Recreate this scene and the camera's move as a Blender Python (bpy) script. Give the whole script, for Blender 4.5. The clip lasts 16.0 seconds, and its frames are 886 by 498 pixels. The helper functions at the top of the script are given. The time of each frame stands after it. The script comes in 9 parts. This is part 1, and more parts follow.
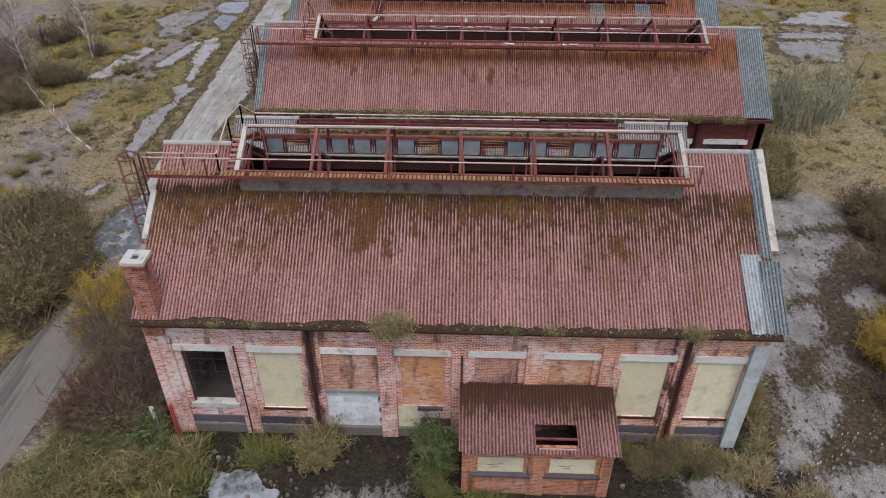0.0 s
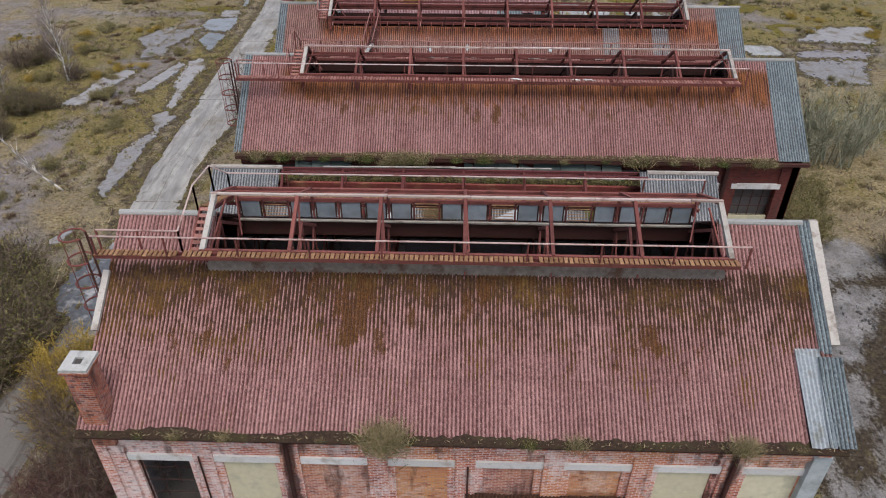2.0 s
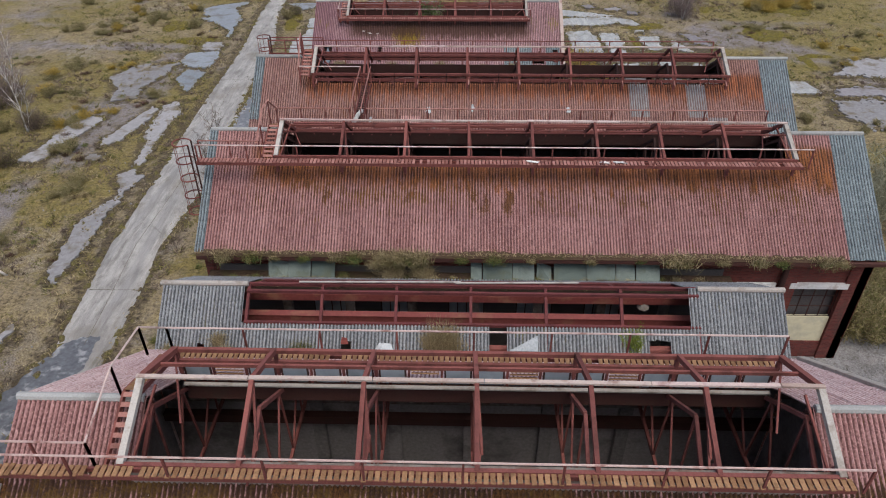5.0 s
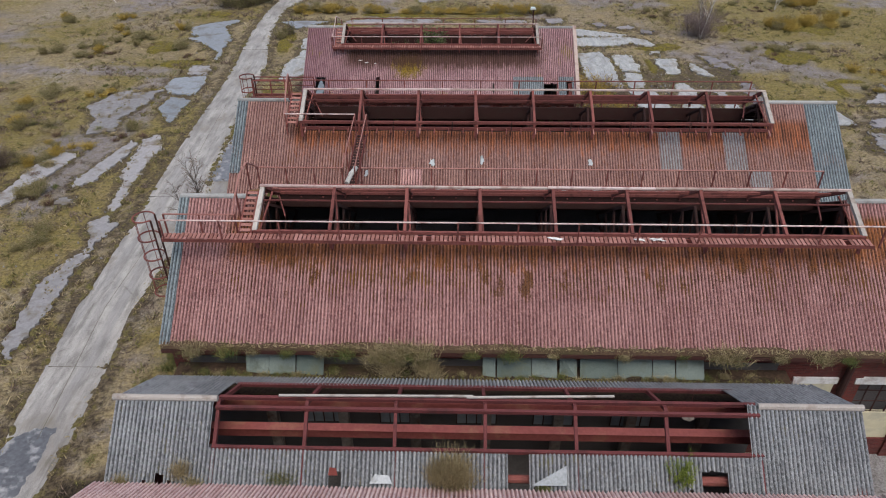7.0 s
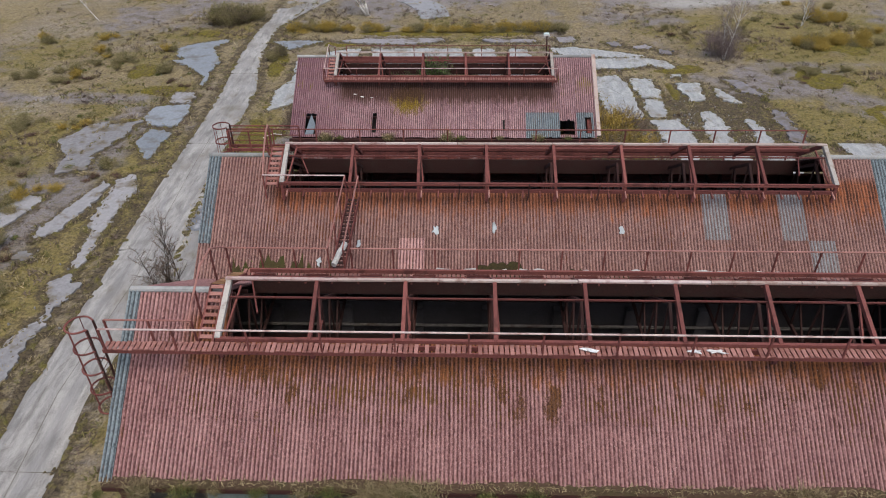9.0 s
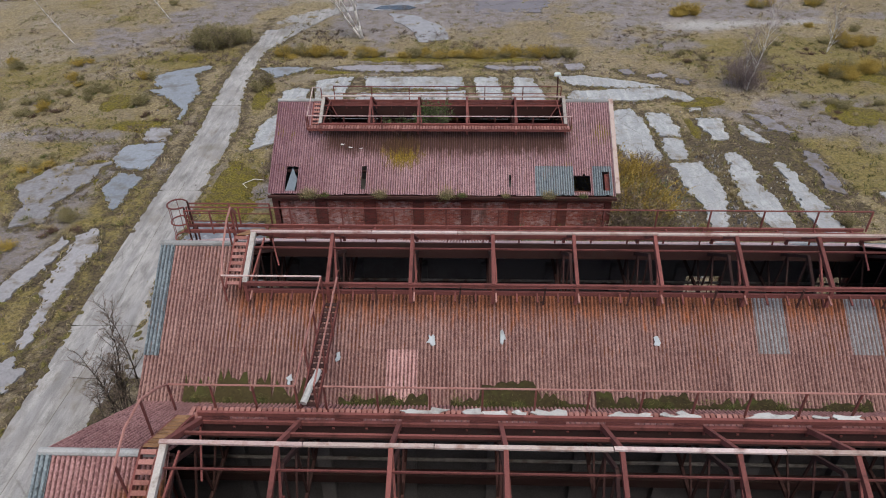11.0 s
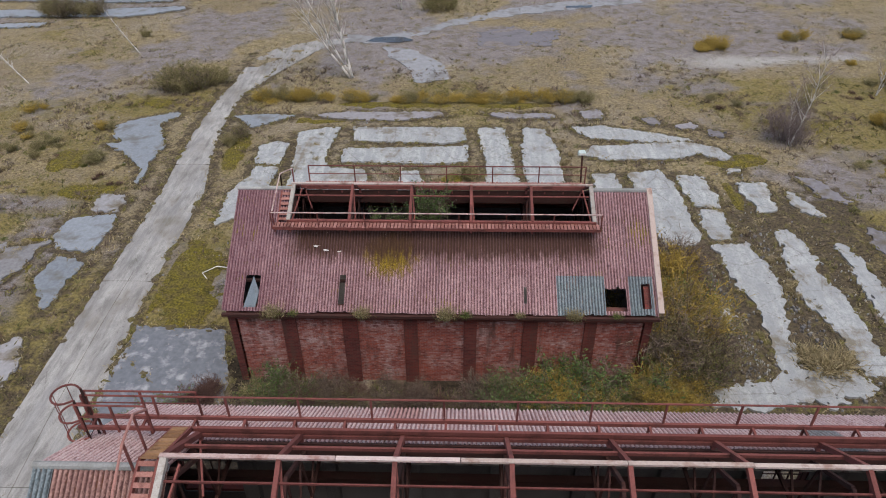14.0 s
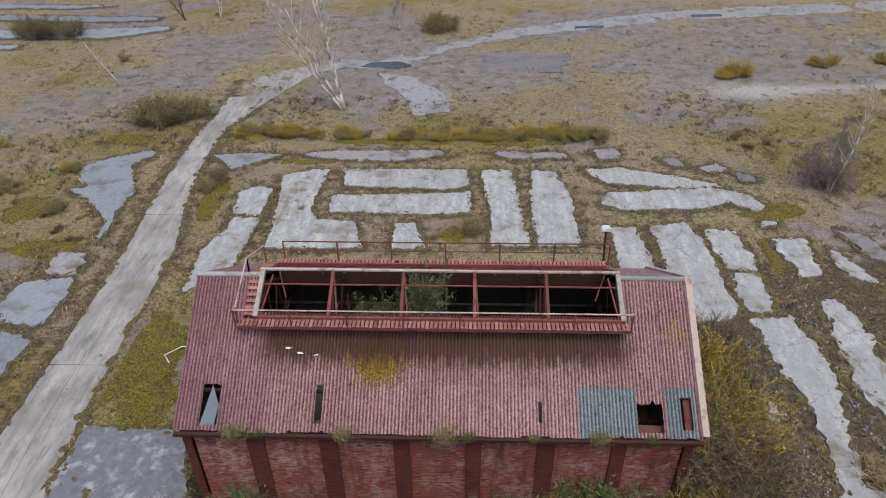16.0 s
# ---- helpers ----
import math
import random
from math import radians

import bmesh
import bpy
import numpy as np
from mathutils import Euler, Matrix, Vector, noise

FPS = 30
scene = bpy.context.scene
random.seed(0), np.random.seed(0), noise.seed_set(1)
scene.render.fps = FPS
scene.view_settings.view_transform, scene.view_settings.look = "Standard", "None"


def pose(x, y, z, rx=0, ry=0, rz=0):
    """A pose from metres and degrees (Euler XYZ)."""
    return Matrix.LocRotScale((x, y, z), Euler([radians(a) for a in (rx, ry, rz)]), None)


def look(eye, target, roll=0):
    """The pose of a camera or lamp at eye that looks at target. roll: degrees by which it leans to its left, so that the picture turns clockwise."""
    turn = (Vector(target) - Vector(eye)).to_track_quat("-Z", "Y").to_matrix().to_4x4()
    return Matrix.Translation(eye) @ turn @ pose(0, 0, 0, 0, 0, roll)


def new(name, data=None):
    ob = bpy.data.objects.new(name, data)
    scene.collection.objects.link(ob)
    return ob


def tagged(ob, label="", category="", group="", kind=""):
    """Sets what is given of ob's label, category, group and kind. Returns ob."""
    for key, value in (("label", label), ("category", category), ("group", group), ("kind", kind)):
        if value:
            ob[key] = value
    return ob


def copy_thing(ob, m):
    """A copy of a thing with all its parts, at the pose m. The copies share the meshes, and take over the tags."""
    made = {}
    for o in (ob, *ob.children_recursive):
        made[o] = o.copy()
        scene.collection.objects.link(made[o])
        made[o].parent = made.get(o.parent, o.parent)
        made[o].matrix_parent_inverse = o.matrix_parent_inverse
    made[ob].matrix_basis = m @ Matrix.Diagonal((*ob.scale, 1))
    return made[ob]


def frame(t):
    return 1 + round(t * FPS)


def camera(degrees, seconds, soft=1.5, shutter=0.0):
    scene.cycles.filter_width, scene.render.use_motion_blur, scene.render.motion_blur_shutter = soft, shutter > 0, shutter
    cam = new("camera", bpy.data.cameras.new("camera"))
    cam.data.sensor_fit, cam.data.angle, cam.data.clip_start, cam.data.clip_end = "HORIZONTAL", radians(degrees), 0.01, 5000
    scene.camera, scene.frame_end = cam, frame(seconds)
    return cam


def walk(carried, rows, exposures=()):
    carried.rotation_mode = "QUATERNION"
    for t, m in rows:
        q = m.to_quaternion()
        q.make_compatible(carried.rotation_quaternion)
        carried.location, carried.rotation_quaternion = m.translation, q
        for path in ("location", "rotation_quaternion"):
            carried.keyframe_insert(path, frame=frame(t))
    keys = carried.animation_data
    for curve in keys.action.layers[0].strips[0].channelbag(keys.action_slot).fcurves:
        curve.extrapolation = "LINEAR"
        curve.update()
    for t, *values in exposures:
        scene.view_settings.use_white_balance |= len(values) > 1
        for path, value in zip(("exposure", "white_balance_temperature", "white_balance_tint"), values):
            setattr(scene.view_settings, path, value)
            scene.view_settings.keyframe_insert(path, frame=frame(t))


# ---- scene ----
cam = camera(64.6, 16.0, soft=1.05)
PATH = [
    (0, (0.592, -1.216, 21.949), (0.546, 0.402, 20.774), 0.2),
    (0.5, (0.541, -0.073, 22.032), (0.495, 1.546, 20.858), 0.1),
    (1, (0.451, 1.078, 22.045), (0.407, 2.697, 20.872), 0.1),
    (1.5, (0.371, 2.258, 22.006), (0.328, 3.877, 20.832), 0.1),
    (2, (0.368, 3.433, 22.028), (0.325, 5.052, 20.854), 0.1),
    (2.5, (0.371, 4.656, 22.213), (0.328, 6.276, 21.04), 0.1),
    (3, (0.335, 5.915, 22.395), (0.291, 7.535, 21.222), -0.0),
    (3.5, (0.277, 7.208, 22.458), (0.232, 8.826, 21.284), -0.1),
    (4, (0.208, 8.432, 22.471), (0.162, 10.05, 21.297), -0.2),
    (6.5, (-0.103, 14.655, 22.701), (-0.15, 16.272, 21.525), -0.4),
    (7, (-0.254, 16.05, 22.676), (-0.301, 17.669, 21.503), -0.4),
    (7.5, (-0.324, 17.421, 22.574), (-0.373, 19.042, 21.402), -0.5),
    (8, (-0.408, 18.838, 22.568), (-0.46, 20.459, 21.397), -0.6),
    (8.5, (-0.468, 20.271, 22.53), (-0.521, 21.892, 21.359), -0.6),
    (9, (-0.505, 21.69, 22.464), (-0.56, 23.312, 21.295), -0.7),
    (11.5, (-0.593, 29.123, 22.644), (-0.648, 30.748, 21.48), -0.6),
    (12, (-0.602, 30.634, 22.625), (-0.658, 32.261, 21.463), -0.6),
    (12.5, (-0.623, 32.123, 22.612), (-0.679, 33.751, 21.452), -0.6),
    (13, (-0.68, 33.541, 22.614), (-0.734, 35.171, 21.455), -0.5),
    (13.5, (-0.714, 35.007, 22.627), (-0.769, 36.637, 21.469), -0.5),
    (14, (-0.735, 36.541, 22.64), (-0.791, 38.171, 21.483), -0.6),
    (14.5, (-0.747, 38.054, 22.663), (-0.804, 39.685, 21.508), -0.6),
    (15, (-0.759, 39.592, 22.655), (-0.817, 41.224, 21.501), -0.6),
    (15.5, (-0.779, 41.116, 22.655), (-0.837, 42.749, 21.501), -0.6),
    (16, (-0.746, 42.602, 22.649), (-0.809, 44.236, 21.497), -0.7),
]
walk(cam, [(t, look(eye, target, roll)) for t, eye, target, roll in PATH])

# ---- light ----
world = bpy.data.worlds.new("overcast_sky")
world.use_nodes = True
scene.world = world
wn = world.node_tree.nodes
sky = wn.new("ShaderNodeTexSky")
sky.sky_type, sky.sun_disc = "NISHITA", False
sky.sun_elevation, sky.sun_rotation = radians(68), radians(160)
sky.air_density, sky.dust_density = 1.0, 3.4
wn["Background"].inputs["Strength"].default_value = 0.12
world.node_tree.links.new(sky.outputs[0], wn["Background"].inputs["Color"])
sun = new("sun", bpy.data.lights.new("sun", "SUN"))
sun.data.energy, sun.data.angle, sun.data.color = 1.25, radians(40), (1.0, 0.98, 0.95)
sun.matrix_world = look((6, -17, 45), (0, 0, 0))
scene.view_settings.exposure = 0.5


# ---- node helpers and materials ----
def node(nt, kind, ins=(), operation=None, use_clamp=False, data_type=None, blend_type=None, feature=None, attribute_name=None):
    n = nt.nodes.new("ShaderNode" + kind)
    if operation:
        n.operation = operation
    if use_clamp:
        n.use_clamp = True
    if data_type:
        n.data_type = data_type
    if blend_type:
        n.blend_type = blend_type
    if feature:
        n.feature = feature
    if attribute_name:
        n.attribute_name = attribute_name
    for k, v in dict(ins).items():
        if isinstance(v, bpy.types.NodeSocket):
            nt.links.new(v, n.inputs[k])
        else:
            n.inputs[k].default_value = v
    return n


def surface(name, rough=0.85, metal=0.0):
    m = bpy.data.materials.new(name)
    m.use_nodes = True
    nt = m.node_tree
    b = nt.nodes["Principled BSDF"]
    b.inputs["Roughness"].default_value, b.inputs["Metallic"].default_value = rough, metal
    b.inputs["Specular IOR Level"].default_value = 0.25
    return m, nt, b


def rgb(c):
    return (c[0], c[1], c[2], 1.0)


def position(nt):
    return node(nt, "NewGeometry").outputs["Position"]


def scaled(nt, vec, s):
    return node(nt, "VectorMath", {0: vec, 1: s}, operation="MULTIPLY").outputs[0]


def grain(nt, vec, scale, detail=4.0, rough=0.6):
    return node(nt, "TexNoise", {"Vector": vec, "Scale": scale, "Detail": detail, "Roughness": rough}).outputs["Fac"]


def step(nt, val, lo, hi, a=0.0, b=1.0):
    return node(nt, "MapRange", {"Value": val, "From Min": lo, "From Max": hi, "To Min": a, "To Max": b}).outputs["Result"]


def math2(nt, op, a, b, clamp=False):
    return node(nt, "Math", {0: a, 1: b}, operation=op, use_clamp=clamp).outputs[0]


def blend(nt, fac, a, b, mode="MIX"):
    n = node(nt, "Mix", data_type="RGBA", blend_type=mode)
    for k, v in ((0, fac), (6, a), (7, b)):
        if isinstance(v, bpy.types.NodeSocket):
            nt.links.new(v, n.inputs[k])
        else:
            n.inputs[k].default_value = v if k == 0 else rgb(v)
    return n.outputs[2]


def finish(nt, b, colour, height=None, dist=0.01, strength=0.6):
    nt.links.new(colour, b.inputs["Base Color"])
    if height is not None:
        bump = node(nt, "Bump", {"Height": height, "Distance": dist, "Strength": strength})
        nt.links.new(bump.outputs[0], b.inputs["Normal"])


def weathered(name, c1, c2, scale=1.5, rough=0.85, metal=0.0, stain=(0.05, 0.04, 0.03), amount=0.35, fine=25.0, bump=0.004):
    """A plain material with stains at two scales and fine relief."""
    m, nt, b = surface(name, rough, metal)
    p = position(nt)
    info = node(nt, "ObjectInfo").outputs["Random"]
    big, small = grain(nt, p, scale), grain(nt, p, fine, 3.0)
    mix = math2(nt, "ADD", math2(nt, "MULTIPLY", small, 0.6), math2(nt, "MULTIPLY", info, 0.35))
    c = blend(nt, step(nt, mix, 0.25, 0.75), c1, c2)
    c = blend(nt, step(nt, big, 0.52, 0.68, 0.0, amount), c, stain)
    finish(nt, b, c, small, bump)
    return m


def roof_sheet(name, y_top, reach, rust=(0.045, 0.026, 0.014), band=0.5, c1=(0.175, 0.07, 0.065), c2=(0.435, 0.25, 0.23), grime_shade_c=(0.055, 0.022, 0.02), yellow=(0.075, 0.05, 0.012), spot=None, x_lo=-40.0, rusty=None, purple=None, clumps=None, crest=0.75, x_hi=60.0):
    """Corrugated cement sheet with lichen, grime and painted shade in the troughs, painted light on the crests, and
    moss that grows in ragged tongues below the walkway at y_top.
    """
    m, nt, b = surface(name, 0.9)
    p = position(nt)
    local = node(nt, "TexCoord").outputs["Object"]
    info = node(nt, "ObjectInfo").outputs["Random"]
    streak = grain(nt, scaled(nt, p, (9.0, 0.8, 0.8)), 1.0, 5.0)
    patch = grain(nt, p, 0.6, 6.0, 0.7)
    blot = grain(nt, scaled(nt, p, (4.5, 2.2, 2.2)), 1.0, 6.0, 0.75)
    fine = grain(nt, p, 13.0, 4.0, 0.75)
    grit = grain(nt, scaled(nt, p, (1.0, 0.55, 0.55)), 26.0, 3.0, 0.7)
    tone = math2(nt, "ADD", math2(nt, "MULTIPLY", streak, 0.3), math2(nt, "ADD", math2(nt, "MULTIPLY", fine, 0.36), math2(nt, "MULTIPLY", grit, 0.28)))
    tone = math2(nt, "ADD", tone, math2(nt, "MULTIPLY", info, 0.07))
    c = blend(nt, step(nt, tone, 0.36, 0.62), c1, c2)
    lichen = math2(nt, "ADD", math2(nt, "MULTIPLY", grit, 0.75), math2(nt, "MULTIPLY", blot, 0.25))
    c = blend(nt, step(nt, lichen, 0.555, 0.63, 0.0, 0.45), c, tuple(min(0.7, 1.25 * v + 0.05) for v in c2))
    c = blend(nt, step(nt, patch, 0.45, 0.68, 0.0, 0.35), c, tuple(0.42 * (u + v) * w for u, v, w in zip(c1, c2, (0.85, 0.75, 0.85))))
    dash = grain(nt, scaled(nt, p, (11.0, 4.5, 4.5)), 1.0, 5.0, 0.75)
    c = blend(nt, step(nt, dash, 0.36, 0.44, 0.6, 0.0), c, tuple(0.5 * v for v in c1))
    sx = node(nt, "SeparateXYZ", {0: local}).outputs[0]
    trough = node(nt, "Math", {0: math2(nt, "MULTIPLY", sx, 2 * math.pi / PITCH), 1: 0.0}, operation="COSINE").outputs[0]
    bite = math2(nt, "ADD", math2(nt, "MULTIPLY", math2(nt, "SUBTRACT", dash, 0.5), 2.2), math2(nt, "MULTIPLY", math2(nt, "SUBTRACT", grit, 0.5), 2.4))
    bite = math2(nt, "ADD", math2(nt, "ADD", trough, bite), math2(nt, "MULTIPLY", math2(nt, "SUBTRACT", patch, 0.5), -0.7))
    # troughs darkened in colour: grime together with painted shade
    c = blend(nt, step(nt, bite, -0.95, 0.25, 0.86, 0.0), c, grime_shade_c)
    # crests lightened in colour, as a painted highlight along each ridge
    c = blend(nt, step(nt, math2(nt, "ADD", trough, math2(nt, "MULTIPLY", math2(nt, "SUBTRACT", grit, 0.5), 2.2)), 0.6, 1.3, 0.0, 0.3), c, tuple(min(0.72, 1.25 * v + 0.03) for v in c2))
    px, py = node(nt, "SeparateXYZ", {0: p}).outputs[0], node(nt, "SeparateXYZ", {0: p}).outputs[1]
    if purple:
        fade = math2(nt, "ADD", step(nt, px, purple, purple + 6.0, 0.75, 0.0), math2(nt, "MULTIPLY", math2(nt, "SUBTRACT", blot, 0.5), 1.2))
        c = blend(nt, step(nt, fade, 0.1, 0.8, 0.0, 0.55), c, (0.10, 0.038, 0.055))
    near = math2(nt, "MULTIPLY", step(nt, py, y_top - reach, y_top, 0.0, band), step(nt, py, y_top + 0.5, y_top + 0.9, 1.0, 0.0))
    near = math2(nt, "MULTIPLY", near, step(nt, px, x_lo - 0.3, x_lo + 0.3, 0.0, 1.0))
    growth = math2(nt, "ADD", math2(nt, "ADD", near, math2(nt, "MULTIPLY", patch, 0.5)), math2(nt, "MULTIPLY", blot, 0.75))
    growth = math2(nt, "SUBTRACT", growth, math2(nt, "MULTIPLY", trough, 0.1))
    if spot:
        d = node(nt, "VectorMath", {0: p, 1: spot}, operation="DISTANCE").outputs["Value"]
        d = math2(nt, "ADD", d, math2(nt, "MULTIPLY", math2(nt, "SUBTRACT", math2(nt, "ADD", blot, grit), 1.0), 2.6))
    mossy = blend(nt, step(nt, math2(nt, "ADD", math2(nt, "MULTIPLY", patch, 0.6), math2(nt, "MULTIPLY", fine, 0.4)), 0.49, 0.61), rust, yellow)
    c = blend(nt, step(nt, growth, 0.765, 0.87, 0.0, 0.93), c, mossy)
    if clumps:
        far = node(nt, "TexVoronoi", {"Vector": scaled(nt, p, (1.7, 0.62, 0.62)), "Scale": 1.0, "Randomness": 1.0}).outputs["Distance"]
        far = math2(nt, "SUBTRACT", far, math2(nt, "MULTIPLY", math2(nt, "SUBTRACT", math2(nt, "ADD", blot, fine), 1.0), 1.1))
        far = math2(nt, "SUBTRACT", far, math2(nt, "MULTIPLY", math2(nt, "SUBTRACT", grain(nt, p, 0.28, 4.0, 0.6), 0.52), 1.9))
        far = math2(nt, "ADD", far, step(nt, py, y_top - clumps, y_top - 0.6 * clumps, 0.35, 0.0))
        c = blend(nt, math2(nt, "MULTIPLY", step(nt, far, 0.20, 0.36, 0.9, 0.0), step(nt, py, y_top + 0.5, y_top + 0.9, 1.0, 0.0)), c, blend(nt, step(nt, grit, 0.35, 0.65), (0.03, 0.013, 0.008), (0.15, 0.065, 0.018)))
    if spot:
        c = blend(nt, step(nt, d, 0.8, 1.2, 0.95, 0.0), c, blend(nt, step(nt, grit, 0.4, 0.6), (0.07, 0.04, 0.006), (0.30, 0.21, 0.014)))
    if rusty:
        reach_r = math2(nt, "ADD", py, math2(nt, "MULTIPLY", math2(nt, "SUBTRACT", math2(nt, "ADD", streak, blot), 1.0), 1.3))
        cover = math2(nt, "MULTIPLY", step(nt, reach_r, rusty[0], rusty[0] + 0.55), step(nt, px, x_lo - 0.4, x_lo + 0.4))
        cover = math2(nt, "MULTIPLY", cover, step(nt, math2(nt, "ADD", px, math2(nt, "SUBTRACT", blot, 0.5)), x_hi - 0.3, x_hi + 0.3, 1.0, 0.0))
        cover = math2(nt, "MULTIPLY", cover, step(nt, py, rusty[1], rusty[1] + 0.3, 1.0, 0.0))
        cover = math2(nt, "MULTIPLY", cover, step(nt, math2(nt, "ADD", trough, math2(nt, "MULTIPLY", math2(nt, "SUBTRACT", grit, 0.5), 2.0)), -0.2, 0.9, 0.95, crest))
        c = blend(nt, cover, c, blend(nt, step(nt, math2(nt, "SUBTRACT", math2(nt, "ADD", grit, streak), math2(nt, "MULTIPLY", trough, -0.16)), 0.78, 1.25), (0.05, 0.022, 0.014), rusty[2]))
    dots = node(nt, "TexVoronoi", {"Vector": p, "Scale": 3.3, "Randomness": 1.0}).outputs["Distance"]
    c = blend(nt, step(nt, dots, 0.035, 0.06, 0.75, 0.0), c, (0.42, 0.36, 0.32))
    finish(nt, b, c, fine, 0.015, 0.8)
    return m


PITCH = 0.122
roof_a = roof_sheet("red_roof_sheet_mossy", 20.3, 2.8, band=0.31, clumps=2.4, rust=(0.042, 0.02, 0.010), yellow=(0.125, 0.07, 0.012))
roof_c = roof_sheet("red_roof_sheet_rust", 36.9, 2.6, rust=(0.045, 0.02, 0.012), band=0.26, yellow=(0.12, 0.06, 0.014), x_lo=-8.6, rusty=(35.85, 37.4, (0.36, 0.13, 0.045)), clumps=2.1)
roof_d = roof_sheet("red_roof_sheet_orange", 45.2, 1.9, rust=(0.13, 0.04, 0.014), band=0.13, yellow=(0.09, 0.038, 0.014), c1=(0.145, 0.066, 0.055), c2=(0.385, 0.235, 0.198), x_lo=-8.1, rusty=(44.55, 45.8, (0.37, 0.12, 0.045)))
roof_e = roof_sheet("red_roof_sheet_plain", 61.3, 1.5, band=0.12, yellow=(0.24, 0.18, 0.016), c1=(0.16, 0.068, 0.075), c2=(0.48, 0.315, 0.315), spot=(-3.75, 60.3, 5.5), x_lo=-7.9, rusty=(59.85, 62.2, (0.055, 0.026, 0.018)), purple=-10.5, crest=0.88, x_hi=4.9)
# paler and pinker than the front slopes; laid on two back slopes
roof_pale = roof_sheet("faded_pink_roof_sheet", -50.0, 1.0, band=0.0, c1=(0.38, 0.205, 0.19), c2=(0.74, 0.57, 0.54), grime_shade_c=(0.17, 0.08, 0.072))
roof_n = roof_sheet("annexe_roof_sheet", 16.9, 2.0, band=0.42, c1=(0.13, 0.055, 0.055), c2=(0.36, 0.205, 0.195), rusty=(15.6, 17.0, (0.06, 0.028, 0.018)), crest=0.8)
roof_grey = roof_sheet("grey_roof_sheet_grimy", -50.0, 1.0, band=0.0, c1=(0.105, 0.112, 0.118), c2=(0.33, 0.345, 0.352), grime_shade_c=(0.032, 0.035, 0.036), rust=(0.10, 0.09, 0.06), yellow=(0.12, 0.115, 0.05))
roof_patch = roof_sheet("grey_patch_sheet", -50.0, 1.0, band=0.0, c1=(0.16, 0.15, 0.145), c2=(0.34, 0.345, 0.345), grime_shade_c=(0.12, 0.06, 0.045), rust=(0.12, 0.06, 0.04), yellow=(0.15, 0.08, 0.05))
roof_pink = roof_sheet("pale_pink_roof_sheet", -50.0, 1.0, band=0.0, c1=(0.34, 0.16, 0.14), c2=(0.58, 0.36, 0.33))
metal_grey = roof_sheet("grey_steel_sheet", -50.0, 1.0, band=0.0, c1=(0.085, 0.11, 0.118), c2=(0.27, 0.315, 0.325), grime_shade_c=(0.035, 0.04, 0.042), rust=(0.12, 0.085, 0.07), yellow=(0.16, 0.12, 0.10))
sheet_grey = weathered("grey_cement_sheet", (0.20, 0.225, 0.24), (0.46, 0.49, 0.51), 2.2, 0.5, 0.2, stain=(0.12, 0.115, 0.07), amount=0.6, fine=14, bump=0.01)
steel_red = weathered("rusty_red_steel", (0.115, 0.036, 0.031), (0.25, 0.085, 0.07), 2.0, 0.8, 0.0, stain=(0.05, 0.02, 0.015), amount=0.6)
steel_wine = weathered("wine_red_steel", (0.075, 0.02, 0.021), (0.17, 0.05, 0.048), 2.0, 0.8, 0.0, stain=(0.04, 0.016, 0.014), amount=0.6)
steel_pale = weathered("faded_steel_rail", (0.40, 0.28, 0.25), (0.60, 0.49, 0.45), 2.5, 0.7, 0.0, stain=(0.20, 0.07, 0.05), amount=0.7)
rail_pink = weathered("faded_red_rail", (0.26, 0.11, 0.09), (0.44, 0.24, 0.20), 2.5, 0.7, 0.0, stain=(0.14, 0.05, 0.04), amount=0.6)
steel_dark = weathered("dark_rusty_steel", (0.03, 0.014, 0.012), (0.085, 0.034, 0.027), 2.0, 0.85)
white_worn = weathered("worn_white_timber", (0.27, 0.24, 0.21), (0.50, 0.465, 0.42), 2.5, 0.8, stain=(0.16, 0.12, 0.09), amount=0.7)
board_pale = weathered("faded_pinkish_board", (0.34, 0.25, 0.21), (0.52, 0.43, 0.38), 2.5, 0.8, stain=(0.20, 0.10, 0.07), amount=0.7)
timber = weathered("weathered_orange_timber", (0.19, 0.095, 0.045), (0.40, 0.23, 0.12), 3.0, 0.85, stain=(0.09, 0.05, 0.025), amount=0.6)
timber_red = weathered("weathered_red_timber", (0.22, 0.09, 0.07), (0.42, 0.21, 0.175), 3.0, 0.85, stain=(0.10, 0.04, 0.03), amount=0.6)
concrete = weathered("weathered_concrete", (0.22, 0.22, 0.21), (0.42, 0.42, 0.40), 1.0, 0.92, stain=(0.12, 0.12, 0.10), amount=0.7, bump=0.008)
lintel_white = weathered("white_concrete_lintel", (0.62, 0.60, 0.57), (0.84, 0.83, 0.80), 2.5, 0.85, stain=(0.40, 0.33, 0.28), amount=0.7)
concrete_pale = weathered("pale_stained_concrete", (0.36, 0.355, 0.33), (0.58, 0.575, 0.545), 2.0, 0.9, stain=(0.20, 0.185, 0.16), amount=0.7)
board_cream = weathered("cream_board", (0.58, 0.53, 0.36), (0.74, 0.69, 0.50), 1.3, 0.8, stain=(0.44, 0.41, 0.31), amount=0.8, fine=5)
block_white = weathered("white_blockwork", (0.56, 0.58, 0.59), (0.76, 0.78, 0.79), 1.3, 0.9, stain=(0.30, 0.31, 0.31), amount=0.7, fine=6)
render_blue = weathered("pale_render", (0.36, 0.40, 0.41), (0.56, 0.60, 0.60), 1.0, 0.85, stain=(0.24, 0.25, 0.24), amount=0.8, fine=5)
